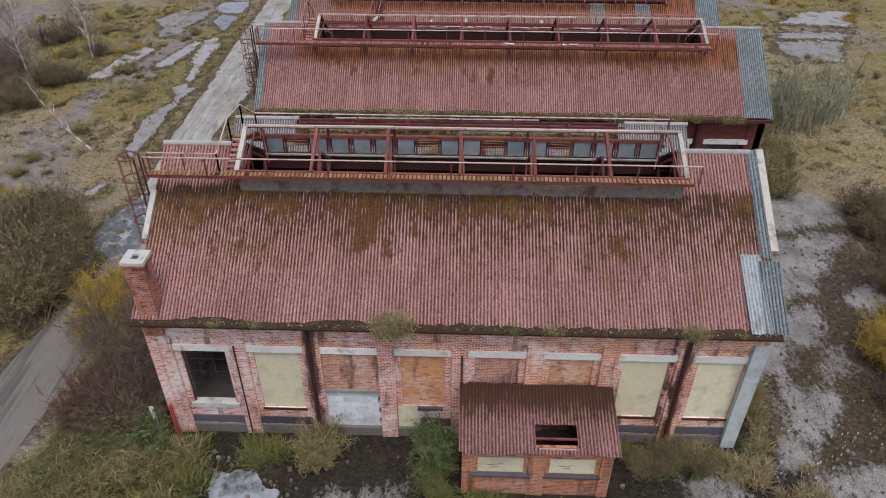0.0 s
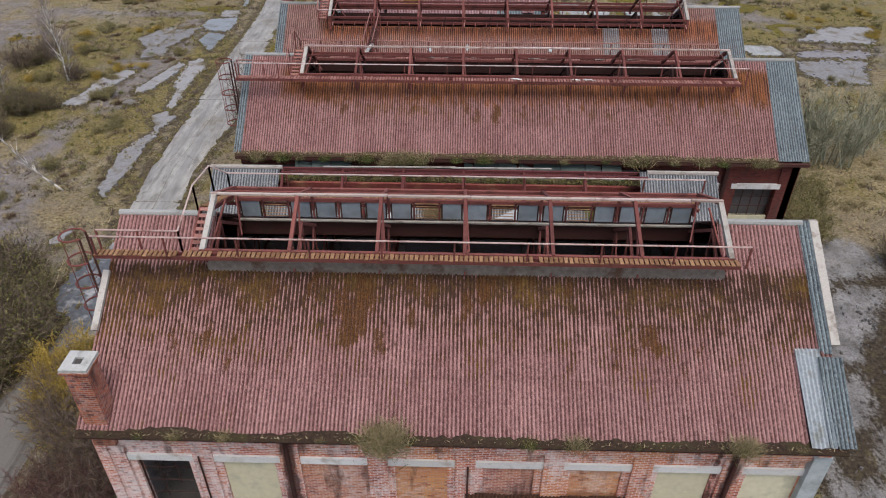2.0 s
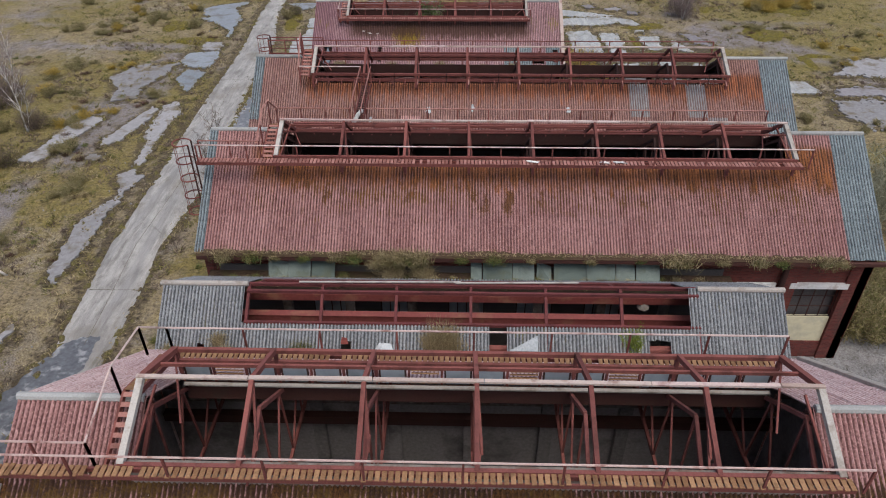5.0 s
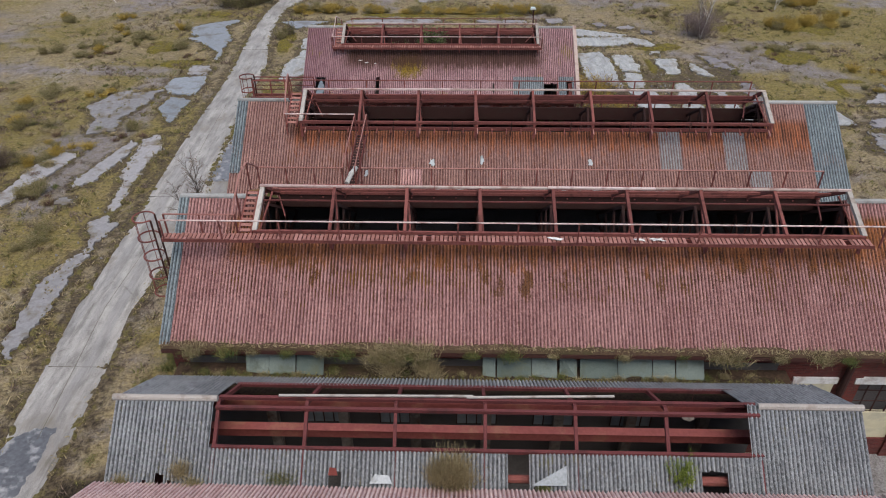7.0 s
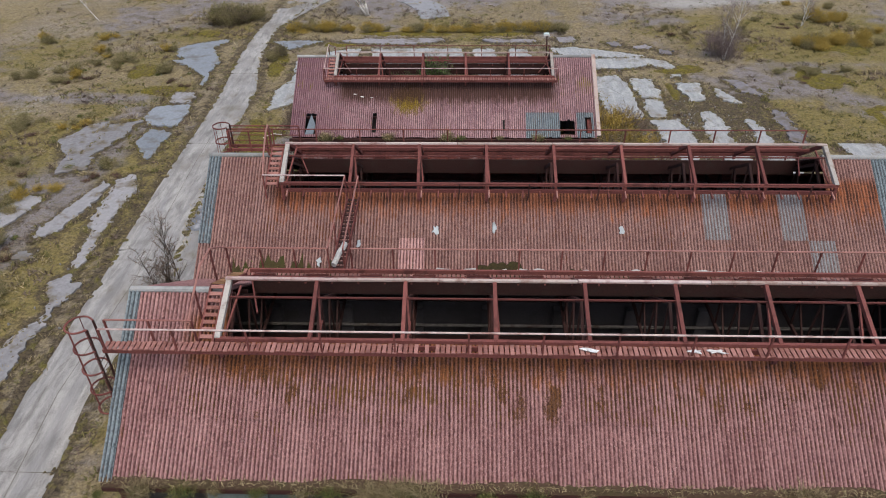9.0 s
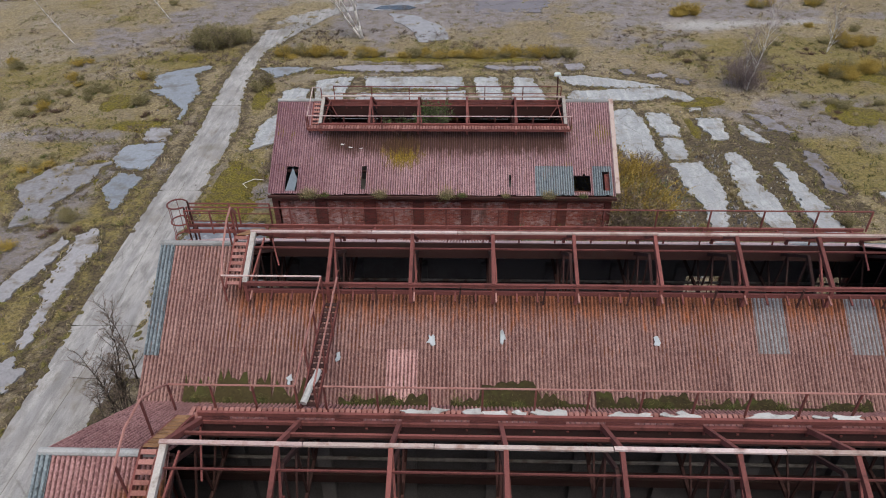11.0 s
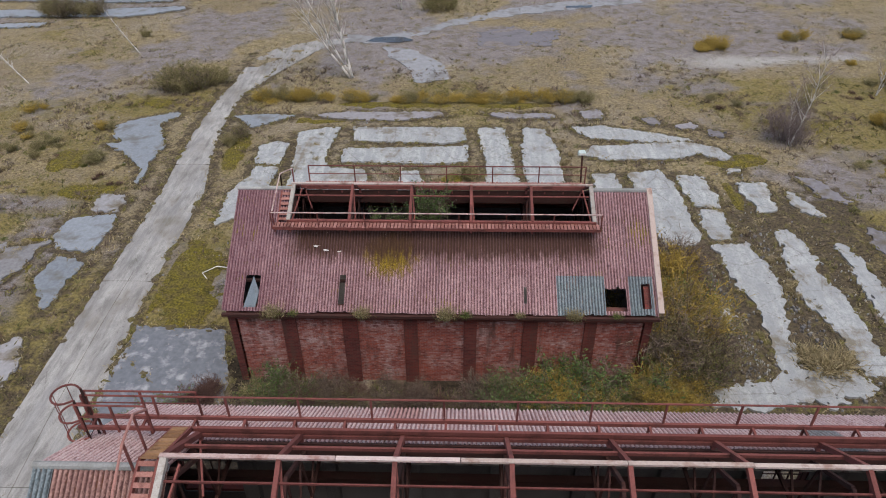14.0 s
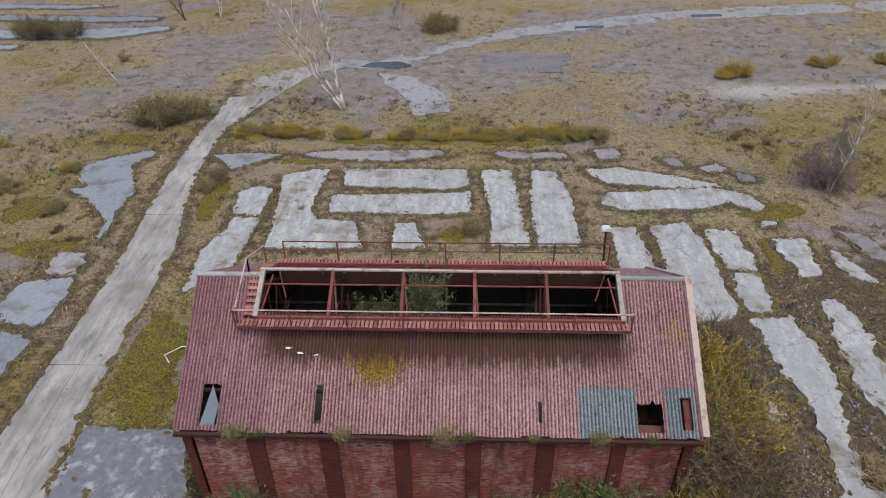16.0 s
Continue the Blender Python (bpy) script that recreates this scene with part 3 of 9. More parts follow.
# ---- roof lantern with walkways ----
def lantern(hall, x0, x1, yr, apex, eave_z, half, base_z, bays, windows=False, wood=timber, back_low=0.0, back_drop=0.0, bare_back=False):
    """An open lantern over the ridge: bare rafters, ridge beam and side walls."""
    ys = (yr - half, yr + half)
    frame_ = Shape()
    eave = {ys[0]: eave_z, ys[1]: eave_z - back_drop}
    for y in ys:
        frame_.box(x0 - 0.05, x1 + 0.05, y - 0.05, y + 0.05, eave[y] - 0.12, eave[y])
        if not (windows and y < yr):
            frame_.box(x0, x1, y - 0.04, y + 0.04, base_z - 0.05, base_z + 0.09)
    frame_.box(x0, x1, yr + half * 0.45 - 0.03, yr + half * 0.45 + 0.03, apex - 0.45 * (apex - eave[ys[1]]) - 0.12, apex - 0.45 * (apex - eave[ys[1]]) - 0.02)
    body = part("lantern_frame", frame_, steel_red, hall, "rusty red steel frame stripped of its glass")
    # ridge beam in worn lengths
    rnd = random.Random(int(yr * 10))
    x = x0 - 0.1
    while x < x1:
        xe = min(x + rnd.uniform(2.6, 4.2), x1 + 0.1)
        part("ridge_board", Shape().beam((x, yr - 0.02, apex + rnd.uniform(-0.01, 0.02)), (xe - 0.02, yr - 0.02, apex + rnd.uniform(-0.01, 0.02)), 0.11, 0.06), board_pale if rnd.random() < 0.7 else steel_pale, body, "pale worn ridge board")
        x = xe
    step_x = (x1 - x0) / bays
    for i in range(bays + 1):
        x = x0 + i * step_x
        end = i in (0, bays)
        for y in ys:
            mt = white_worn if end and y < yr else steel_red
            w = 0.16 if end else 0.11
            part("rafter", Shape().beam((x, y, eave[y] - 0.04), (x, yr, apex - 0.05), w, 0.14), mt, body)
            yp = y + (0.33 if windows and y < yr else 0.0)
            part("post", Shape().box(x - 0.05, x + 0.05, yp - 0.05, yp + 0.05, base_z - 0.4, eave[y] - 0.12), steel_red, body)
        if not end:
            part("brace", Shape().beam((x + 0.14, yr - half * 0.55, eave_z - 0.55), (x + 0.02, yr - 0.05, apex - 0.12), 0.06, 0.07)
                 .beam((x + 0.02, yr - half + 0.1, eave_z - 0.9), (x + 0.14, yr - half * 0.35, eave_z - 0.35), 0.05, 0.05)
, steel_red, body)
        else:
            sx = 1 if i == 0 else -1
            part("brace", Shape().beam((x + sx * 0.05, yr + half * 0.9, eave[ys[1]] - 0.1), (x + sx * 0.7, yr - 0.2, base_z - 0.1), 0.05, 0.05)
                 .beam((x + sx * 0.05, yr - half, base_z), (x + sx * 0.35, yr - 0.1, apex - 0.2), 0.05, 0.06), steel_red, body)
    # side walls below the eave
    if windows:
        part("upstand", Shape().box(x0 - 0.05, x1 + 0.05, ys[0] + 0.2, ys[0] + 0.26, base_z - 0.5, base_z + 0.3), upstand_grey, body, "stained grey cement upstand")
    # added board, coloured dark in place of the shade seen through the lantern
    part("back_board", Shape().box(x0 - 0.05, x1 + 0.05, ys[1] + 0.0, ys[1] + 0.06, base_z - 0.75 - back_low, base_z - 0.1 - back_low), steel_dark, body, "added dark board standing in for the dim space inside")
    y = ys[1]
    eave_z, base_z = eave_z - 0.5 * back_low - back_drop, base_z - back_low - 0.1 - 0.5 * back_drop
    if not windows:
        ym = yr - half * 0.28
        part("front_purlin", Shape().box(x0, x1, ym - 0.02, ym + 0.02, apex - 0.28 * (apex - eave[ys[0]]) - 0.13, apex - 0.28 * (apex - eave[ys[0]]) - 0.08), steel_red, body)
    if bare_back:
        return body
    panes = bays * 3
    px = (x1 - x0) / panes
    for k in range(panes):
        xa, xb = x0 + k * px + 0.07, x0 + (k + 1) * px - 0.07
        part("mullion", Shape().box(xa - 0.1, xa - 0.04, y - 0.04, y + 0.04, base_z + 0.09, eave_z - 0.12), steel_red, body)
        if not windows:
            if k % 2 == 0:
                part("glazing_bar", Shape().box(xa, xb, y - 0.02, y + 0.02, base_z + 0.42, base_z + 0.47), steel_red, body)
            continue
        z0, z1 = base_z + 0.12, eave_z - 0.14
        if k % 3 == 1 and k not in (4, 16):
            for j in range(6):
                zz = z0 + (z1 - z0) * (j + 0.5) / 6
                if (k * 7 + j * 3) % 11:
                    part("louvre", Shape().beam((xa, y - 0.03, zz), (xb, y - 0.03, zz), 0.09, 0.025, up=(0, 0.6, 1)), wood, body)
        else:
            part("pane", Shape().box(xa + 0.05, xb - 0.05, y - 0.008, y + 0.008, z0, z1), glass_dull, body)
            part("pane_frame", Shape().box(xa, xa + 0.05, y - 0.02, y + 0.02, z0, z1).box(xb - 0.05, xb, y - 0.02, y + 0.02, z0, z1).box(xa + 0.05, xb - 0.05, y - 0.02, y + 0.02, z1, z1 + 0.03), steel_dark, body)
    if windows:
        part("sill", Shape().box(x0, x1, y - 0.16, y - 0.045, base_z + 0.02, base_z + 0.07), white_worn, body, "pale window sill")
    return body


def walkway(hall, x0, x1, y0, y1, z, mat, rnd):
    """Plank walkway on two steel bearers, along x."""
    w = part("walkway", Shape().box(x0, x1, y0, y0 + 0.05, z - 0.16, z - 0.035).box(x0, x1, y1 - 0.05, y1, z - 0.16, z - 0.035), steel_red, hall, "walkway of worn boards on rusty bearers")
    n = int((x1 - x0) / 0.15)
    meshes = [shared("board", Shape().box(-0.054, 0.054, -(y1 - y0) / 2 - d, (y1 - y0) / 2 + d, -0.03, 0.0), mat) for d in (0.0, 0.015, 0.03)]
    for i in range(n):
        if rnd.random() < 0.02:
            continue
        piece("board", rnd.choice(meshes), w, pose(x0 + 0.07 + i * 0.15, (y0 + y1) / 2, z + rnd.uniform(-0.004, 0.006), rnd.uniform(-0.6, 0.6), 0, rnd.uniform(-1.5, 1.5)))
    return w


def handrail(hall, points, posts, height=1.0, mat=None, top_mat=None, mid=True, base=None):
    """A tubular handrail over the foot line points, with posts at the given x or every so many metres."""
    s = Shape()
    top = [(x, y, z + height) for x, y, z in points]
    s.path(top, 0.028)
    rail = part("handrail", s, top_mat or steel_pale, hall)
    if mid:
        part("mid_rail", Shape().path([(x, y, z + height * 0.5) for x, y, z in points], 0.02), mat or steel_red, rail)
    for a, b in zip(points, points[1:]):
        a, b = Vector(a), Vector(b)
        n = max(1, round((b - a).length / posts))
        for i in range(n + 1):
            p = a + (b - a) * i / n
            q = p + Vector((0, 0, height))
            part("post", Shape().beam(p - Vector((0, 0, 0.12)), q, 0.05, 0.05, up=(0, 1, 0)), mat or steel_red, rail)
    return rail


def crossing(hall, xa, xb, low, top, far):
    """A boarded cat ladder over the ridge, from low (y, z) over top to far."""
    s = Shape()
    for x in (xa, xb):
        s.beam((x, low[0], low[1]), (x, top[0], top[1]), 0.06, 0.14).beam((x, top[0], top[1]), (x, far[0], far[1]), 0.06, 0.14)
    stair = part("crossing_stair", s, steel_red, hall, "boarded cat ladder over the ridge")
    me = shared("tread", Shape().box(-(xb - xa) / 2 + 0.03, (xb - xa) / 2 - 0.03, -0.09, 0.09, -0.03, 0), timber)
    worn = shared("tread", Shape().box(-(xb - xa) / 2 + 0.03, (xb - xa) / 2 - 0.03, -0.06, 0.06, -0.03, 0), timber_red)
    for (ya, za), (yb, zb), tread_ in ((low, top, worn), (top, far, me)):
        n = max(4, round(abs(yb - ya) / 0.22))
        for i in range(n):
            f = (i + 0.5) / n
            piece("tread", tread_, stair, pose((xa + xb) / 2, ya + (yb - ya) * f, za + (zb - za) * f + 0.1, math.degrees(math.atan2(zb - za, yb - ya)), 0, 0))
    return stair


def bent_rail(hall, points, posts, r=0.035):
    """A tubular handrail bent over the ridge, with upright posts (x, y, z low, z high)."""
    rail = part("handrail", Shape().rod(points, r, 6), rail_pink, hall, "faded bent tubular handrail")
    for x, y, za, zb in posts:
        part("post", Shape().beam((x, y, za), (x, y, zb), 0.05, 0.05, up=(0, 1, 0)), steel_red, rail)


def caged_ladder(hall, x, y, z_top, z_low, hoops=5, r=0.36):
    """Ladder on the end of a walkway at x, with round safety hoops; climbed from -x."""
    s = Shape()
    for dy in (-0.2, 0.2):
        s.beam((x, y + dy, z_low), (x, y + dy, z_top + 1.0), 0.06, 0.03, up=(0, 1, 0))
    lad = part("ladder", s, steel_dark, hall, "steel ladder in a safety cage")
    for i in range(int((z_top - z_low) / 0.28)):
        part("rung", Shape().tube((x, y - 0.2, z_low + 0.2 + i * 0.28), (x, y + 0.2, z_low + 0.2 + i * 0.28), 0.012, 5), steel_dark, lad)
    zs = [z_top + 1.0 - i * (z_top + 1.0 - z_low - 1.6) / (hoops - 1) for i in range(hoops)]
    for z in zs:
        ring = [(x - r * 0.9 - r * math.cos(a) * 1.0, y + r * math.sin(a), z) for a in np.linspace(-2.2, 2.2, 15)]
        ring = [(x, y - 0.2, z)] + ring[:] + [(x, y + 0.2, z)]
        part("hoop", Shape().rod(ring, 0.03, 5), steel_red, lad)
    for a in (-1.2, 0.0, 1.2):
        px, py = x - r * 0.9 - r * math.cos(a), y + r * math.sin(a)
        part("cage_bar", Shape().beam((px, py, zs[-1]), (px, py, zs[0]), 0.02, 0.012, up=(0, 1, 0)), steel_red, lad)


# ---- ground ----
def lattice(seed, n=256):
    return np.random.RandomState(seed).rand(n, n)


def value_noise(x, y, scale, seed):
    g = lattice(seed)
    u, v = np.asarray(x) * scale, np.asarray(y) * scale
    i, j = np.floor(u).astype(int), np.floor(v).astype(int)
    fu, fv = u - i, v - j
    fu, fv = fu * fu * (3 - 2 * fu), fv * fv * (3 - 2 * fv)
    a, b = g[i % 256, j % 256], g[(i + 1) % 256, j % 256]
    c, d = g[i % 256, (j + 1) % 256], g[(i + 1) % 256, (j + 1) % 256]
    return (a * (1 - fu) + b * fu) * (1 - fv) + (c * (1 - fu) + d * fu) * fv


def fbm(x, y, scale, seed, octaves=4):
    t, a, s = 0.0, 0.5, 0.0
    for k in range(octaves):
        t = t + a * value_noise(x, y, scale * 2 ** k, seed + k)
        s, a = s + a, a * 0.55
    return t / s


def blob(x, y, cx, cy, rx, ry):
    return np.exp(-(((x - cx) / rx) ** 2 + ((y - cy) / ry) ** 2))


def ramp(v, lo, hi):
    return np.clip((v - lo) / (hi - lo), 0, 1)


def level(y):
    """The height of the bare ground: the yard before the first hall lies lower."""
    return -0.5 * (1 - ramp(np.asarray(y, float), 14, 30))


def road_mid(y):
    """The middle of the concrete road by its y."""
    y = np.asarray(y, float)
    return np.interp(y, [-20, 10, 15, 19, 22, 26, 30, 35, 42, 50, 56, 62, 67, 71, 74.5, 79, 83, 86, 90, 93, 96],
                     [-20.6, -19.0, -18.3, -17.7, -17.4, -16.7, -17.0, -17.2, -17.8, -17.5, -18.0, -18.3, -18.4, -18.45, -18.55, -19.2, -19.6, -19.7, -19.6, -18.8, -18.6])


def road_half(y):
    return np.interp(np.asarray(y, float), [-20, 10, 19, 26, 30, 35, 42, 50, 56, 62, 67, 74.5, 79, 86, 90, 93, 96], [1.9, 1.9, 1.7, 1.2, 1.15, 1.45, 1.5, 1.9, 1.75, 1.55, 1.45, 1.45, 1.2, 0.95, 1.0, 1.3, 1.4])


def on_road(x, y):
    return ramp(road_half(y) + 0.6 - np.abs(x - road_mid(y)), 0, 0.5) * (y < 96)


def masks(x, y):
    moss = fbm(x, y, 0.10, 11) + 0.32 * fbm(x, y, 0.5, 21) - 0.16
    for cx, cy, rx, ry, w in ((33, 72, 12, 12, 0.22), (-15.3, 66, 1.8, 5, 0.6), (-25, 57, 8, 34, 0.17), (30, 80, 10, 16, 0.12), (-2, 79, 16, 7, -0.3), (14, 70, 7, 12, -0.3), (-8, 30, 40, 12, -0.12), (-13.4, 36, 1.8, 9, 0.32), (-28, 86, 9, 5, 0.22), (38, 88, 10, 8, 0.2),
                              (-16.6, 80, 1.0, 8, 0.35), (-29, 88.3, 7, 2.2, 0.3), (-23, 88.2, 4, 1.8, 0.25), (21, 90.5, 7, 2.4, 0.3), (15.3, 92, 6, 1.8, 0.2), (27, 84.5, 4, 6, 0.3), (29, 99, 4, 2.5, 0.25), (-28, 60, 3.5, 3.5, 0.25), (-22.6, 50.5, 1.6, 4, 0.3), (-23.5, 57, 1.8, 2.5, 0.25),
                              (-23, 73.4, 2.2, 3, 0.3), (-30, 66, 4, 3, 0.22), (-30.5, 52, 4, 3, 0.25), (-27, 72.5, 4, 3, 0.2), (15, 74, 1, 4, 0.2), (-34, 62, 8, 14, 0.14), (28, 92, 12, 4, 0.18), (0, 60, 10, 4, -0.4), (0, 110, 60, 14, -0.25)):
        moss = moss + w * blob(x, y, cx, cy, rx, ry)
    bare = fbm(x, y, 0.12, 31) + 0.3 * fbm(x, y, 0.7, 41) - 0.15
    for cx, cy, rx, ry, w in ((17, 20, 5, 12, 0.25), (-27.5, 44, 2.2, 12, 0.34), (-26, 60, 1.6, 12, 0.2), (-26, 56, 2.2, 2.6, 0.4), (-34, 73, 6, 1.5, 0.35), (-30.5, 73.2, 3, 1.2, 0.3), (-25.5, 51.5, 2, 2, 0.3), (12, 105, 22, 10, 0.22), (-8, 100, 10, 6, 0.2), (17, 66, 5, 12, 0.2),
                              (0, 12, 14, 4, -0.4), (-22, 108, 22, 7, 0.18), (0, 55, 12, 3.5, 0.22), (20, 52, 8, 8, 0.15), (60, 110, 30, 20, 0.1)):
        bare = bare + w * blob(x, y, cx, cy, rx, ry)
    return ramp(moss, 0.46, 0.72), ramp(bare, 0.55, 0.72), fbm(x, y, 0.22, 51)


# ---- concrete road and slabs ----
road_mat, nt, b = surface("worn_concrete_road", 0.9)
p = position(nt)
big, mid, fine = grain(nt, p, 0.25, 5.0), grain(nt, scaled(nt, p, (1.0, 0.28, 1.0)), 1.8, 6.0, 0.7), grain(nt, p, 22.0, 3.0)
c = blend(nt, step(nt, math2(nt, "ADD", math2(nt, "MULTIPLY", mid, 0.7), math2(nt, "MULTIPLY", fine, 0.3)), 0.40, 0.60), (0.19, 0.182, 0.168), (0.45, 0.43, 0.40))
c = blend(nt, step(nt, grain(nt, scaled(nt, p, (1.5, 0.1, 1.0)), 1.0, 5.0, 0.65), 0.45, 0.62, 0.0, 0.7), c, blend(nt, fine, (0.18, 0.175, 0.172), (0.33, 0.322, 0.312)))
c = blend(nt, step(nt, big, 0.47, 0.65, 0.0, 0.5), c, (0.23, 0.215, 0.20))
crack = node(nt, "TexVoronoi", {"Vector": p, "Scale": 0.28}, feature="DISTANCE_TO_EDGE").outputs["Distance"]
crack = math2(nt, "ADD", crack, math2(nt, "MULTIPLY", mid, 0.03))
c = blend(nt, step(nt, math2(nt, "ADD", crack, math2(nt, "MULTIPLY", step(nt, big, 0.40, 0.50), 0.05)), 0.014, 0.022, 0.4, 0.0), c, (0.09, 0.08, 0.06))
c = blend(nt, step(nt, math2(nt, "ADD", math2(nt, "MULTIPLY", big, 0.5), math2(nt, "MULTIPLY", mid, 0.5)), 0.53, 0.62, 0.0, 0.7), c, (0.17, 0.15, 0.115))
road_y = node(nt, "SeparateXYZ", {0: p}).outputs[1]
# darker below y = 34 and darkest below 22, broken up by noise
low_y_dark = math2(nt, "ADD", step(nt, road_y, 22.0, 34.0, 0.75, 0.0), math2(nt, "MULTIPLY", math2(nt, "SUBTRACT", mid, 0.5), 1.5))
c = blend(nt, step(nt, low_y_dark, 0.1, 0.7, 0.0, 0.85), c, blend(nt, fine, (0.085, 0.075, 0.066), (0.17, 0.155, 0.14)))
# long dark streaks along the road, stronger towards low y
long_streak = grain(nt, scaled(nt, p, (2.6, 0.16, 1.0)), 1.0, 5.0, 0.7)
c = blend(nt, math2(nt, "MULTIPLY", step(nt, long_streak, 0.48, 0.60, 0.0, 0.9), step(nt, road_y, 24.0, 36.0, 1.0, 0.25)), c, blend(nt, fine, (0.05, 0.045, 0.04), (0.12, 0.11, 0.10)))
finish(nt, b, c, mid, 0.02, 0.6)

slab_mat, nt, b = surface("old_concrete_slab", 0.85)
p = position(nt)
info = node(nt, "ObjectInfo").outputs["Random"]
big, mid, fine = grain(nt, p, 0.45, 7.0, 0.7), grain(nt, scaled(nt, p, (1.0, 0.45, 1.0)), 3.0, 7.0, 0.78), grain(nt, p, 24.0, 3.0)
grit = grain(nt, p, 7.0, 5.0, 0.8)
c = blend(nt, step(nt, math2(nt, "ADD", math2(nt, "MULTIPLY", mid, 0.4), math2(nt, "ADD", math2(nt, "MULTIPLY", fine, 0.2), math2(nt, "MULTIPLY", grit, 0.4))), 0.41, 0.59), (0.195, 0.20, 0.195), (0.53, 0.535, 0.515))
wash = grain(nt, scaled(nt, p, (2.4, 0.3, 1.0)), 1.0, 5.0, 0.65)
c = blend(nt, step(nt, wash, 0.46, 0.60, 0.0, 0.7), c, blend(nt, grit, (0.17, 0.18, 0.182), (0.36, 0.375, 0.378)))
c = blend(nt, step(nt, wash, 0.32, 0.42, 0.4, 0.0), c, (0.60, 0.58, 0.55))
c = blend(nt, math2(nt, "MULTIPLY", info, 0.5), c, blend(nt, grit, (0.23, 0.235, 0.235), (0.37, 0.375, 0.375)))
split = node(nt, "TexVoronoi", {"Vector": scaled(nt, p, (0.3, 0.5, 0.3)), "Scale": 0.8}, feature="DISTANCE_TO_EDGE").outputs["Distance"]
c = blend(nt, step(nt, math2(nt, "ADD", split, math2(nt, "MULTIPLY", math2(nt, "ADD", mid, grit), 0.05)), 0.052, 0.06, 0.4, 0.0), c, (0.12, 0.105, 0.085))
c = blend(nt, step(nt, math2(nt, "ADD", math2(nt, "MULTIPLY", big, 0.5), math2(nt, "MULTIPLY", grit, 0.5)), 0.51, 0.62, 0.0, 0.65), c, (0.20, 0.185, 0.165))
c = blend(nt, step(nt, math2(nt, "ADD", math2(nt, "MULTIPLY", big, 0.6), math2(nt, "MULTIPLY", mid, 0.4)), 0.53, 0.60, 0.0, 0.75), c, (0.16, 0.13, 0.085))
finish(nt, b, c, math2(nt, "ADD", mid, grit), 0.015, 0.7)
soil, nt, b = surface("dark_mossy_soil", 0.95)
p = position(nt)
mid, fine = grain(nt, p, 1.6, 6.0, 0.75), grain(nt, p, 11.0, 4.0, 0.75)
c = blend(nt, step(nt, fine, 0.36, 0.64), (0.045, 0.034, 0.022), (0.155, 0.125, 0.08))
c = blend(nt, step(nt, mid, 0.46, 0.60, 0.0, 0.85), c, blend(nt, step(nt, fine, 0.4, 0.6), (0.085, 0.078, 0.016), (0.17, 0.15, 0.04)))
finish(nt, b, c, fine, 0.06, 0.9)
slate_slab = weathered("dark_wet_slab", (0.07, 0.074, 0.083), (0.19, 0.20, 0.22), 1.5, 0.75, stain=(0.42, 0.42, 0.42), amount=0.75, fine=4)
blue_slab = weathered("wet_blue_grey_slab", (0.15, 0.165, 0.18), (0.31, 0.33, 0.35), 0.8, 0.5, stain=(0.13, 0.115, 0.095), amount=0.8, fine=6)
wet_slab = weathered("wet_blue_apron", (0.085, 0.095, 0.108), (0.29, 0.315, 0.34), 1.1, 0.35, stain=(0.035, 0.032, 0.03), amount=0.85, fine=4)
yard_slab = weathered("yard_concrete", (0.13, 0.12, 0.115), (0.31, 0.30, 0.29), 0.9, 0.7, stain=(0.085, 0.065, 0.052), amount=0.9, fine=7)
violet_slab = weathered("violet_grey_slab", (0.14, 0.13, 0.14), (0.30, 0.285, 0.29), 0.9, 0.9, stain=(0.12, 0.095, 0.06), amount=0.9, fine=5)
dull_slab = weathered("dull_violet_slab", (0.17, 0.165, 0.165), (0.34, 0.33, 0.33), 0.9, 0.9, stain=(0.13, 0.10, 0.06), amount=0.9, fine=5)


def edge_distance(X, Y, outline):
    """Distance to the outline's edge, positive inside."""
    best, inside = np.full(X.shape, 1e9), np.zeros(X.shape, bool)
    for (x0, y0), (x1, y1) in zip(outline, outline[1:] + outline[:1]):
        dx, dy = x1 - x0, y1 - y0
        t = np.clip(((X - x0) * dx + (Y - y0) * dy) / (dx * dx + dy * dy), 0, 1)
        best = np.minimum(best, np.hypot(X - x0 - t * dx, Y - y0 - t * dy))
        with np.errstate(divide="ignore", invalid="ignore"):
            inside ^= ((y0 > Y) != (y1 > Y)) & (X < dx * (Y - y0) / (dy if dy else 1e-9) + x0)
    return np.where(inside, best, -best)


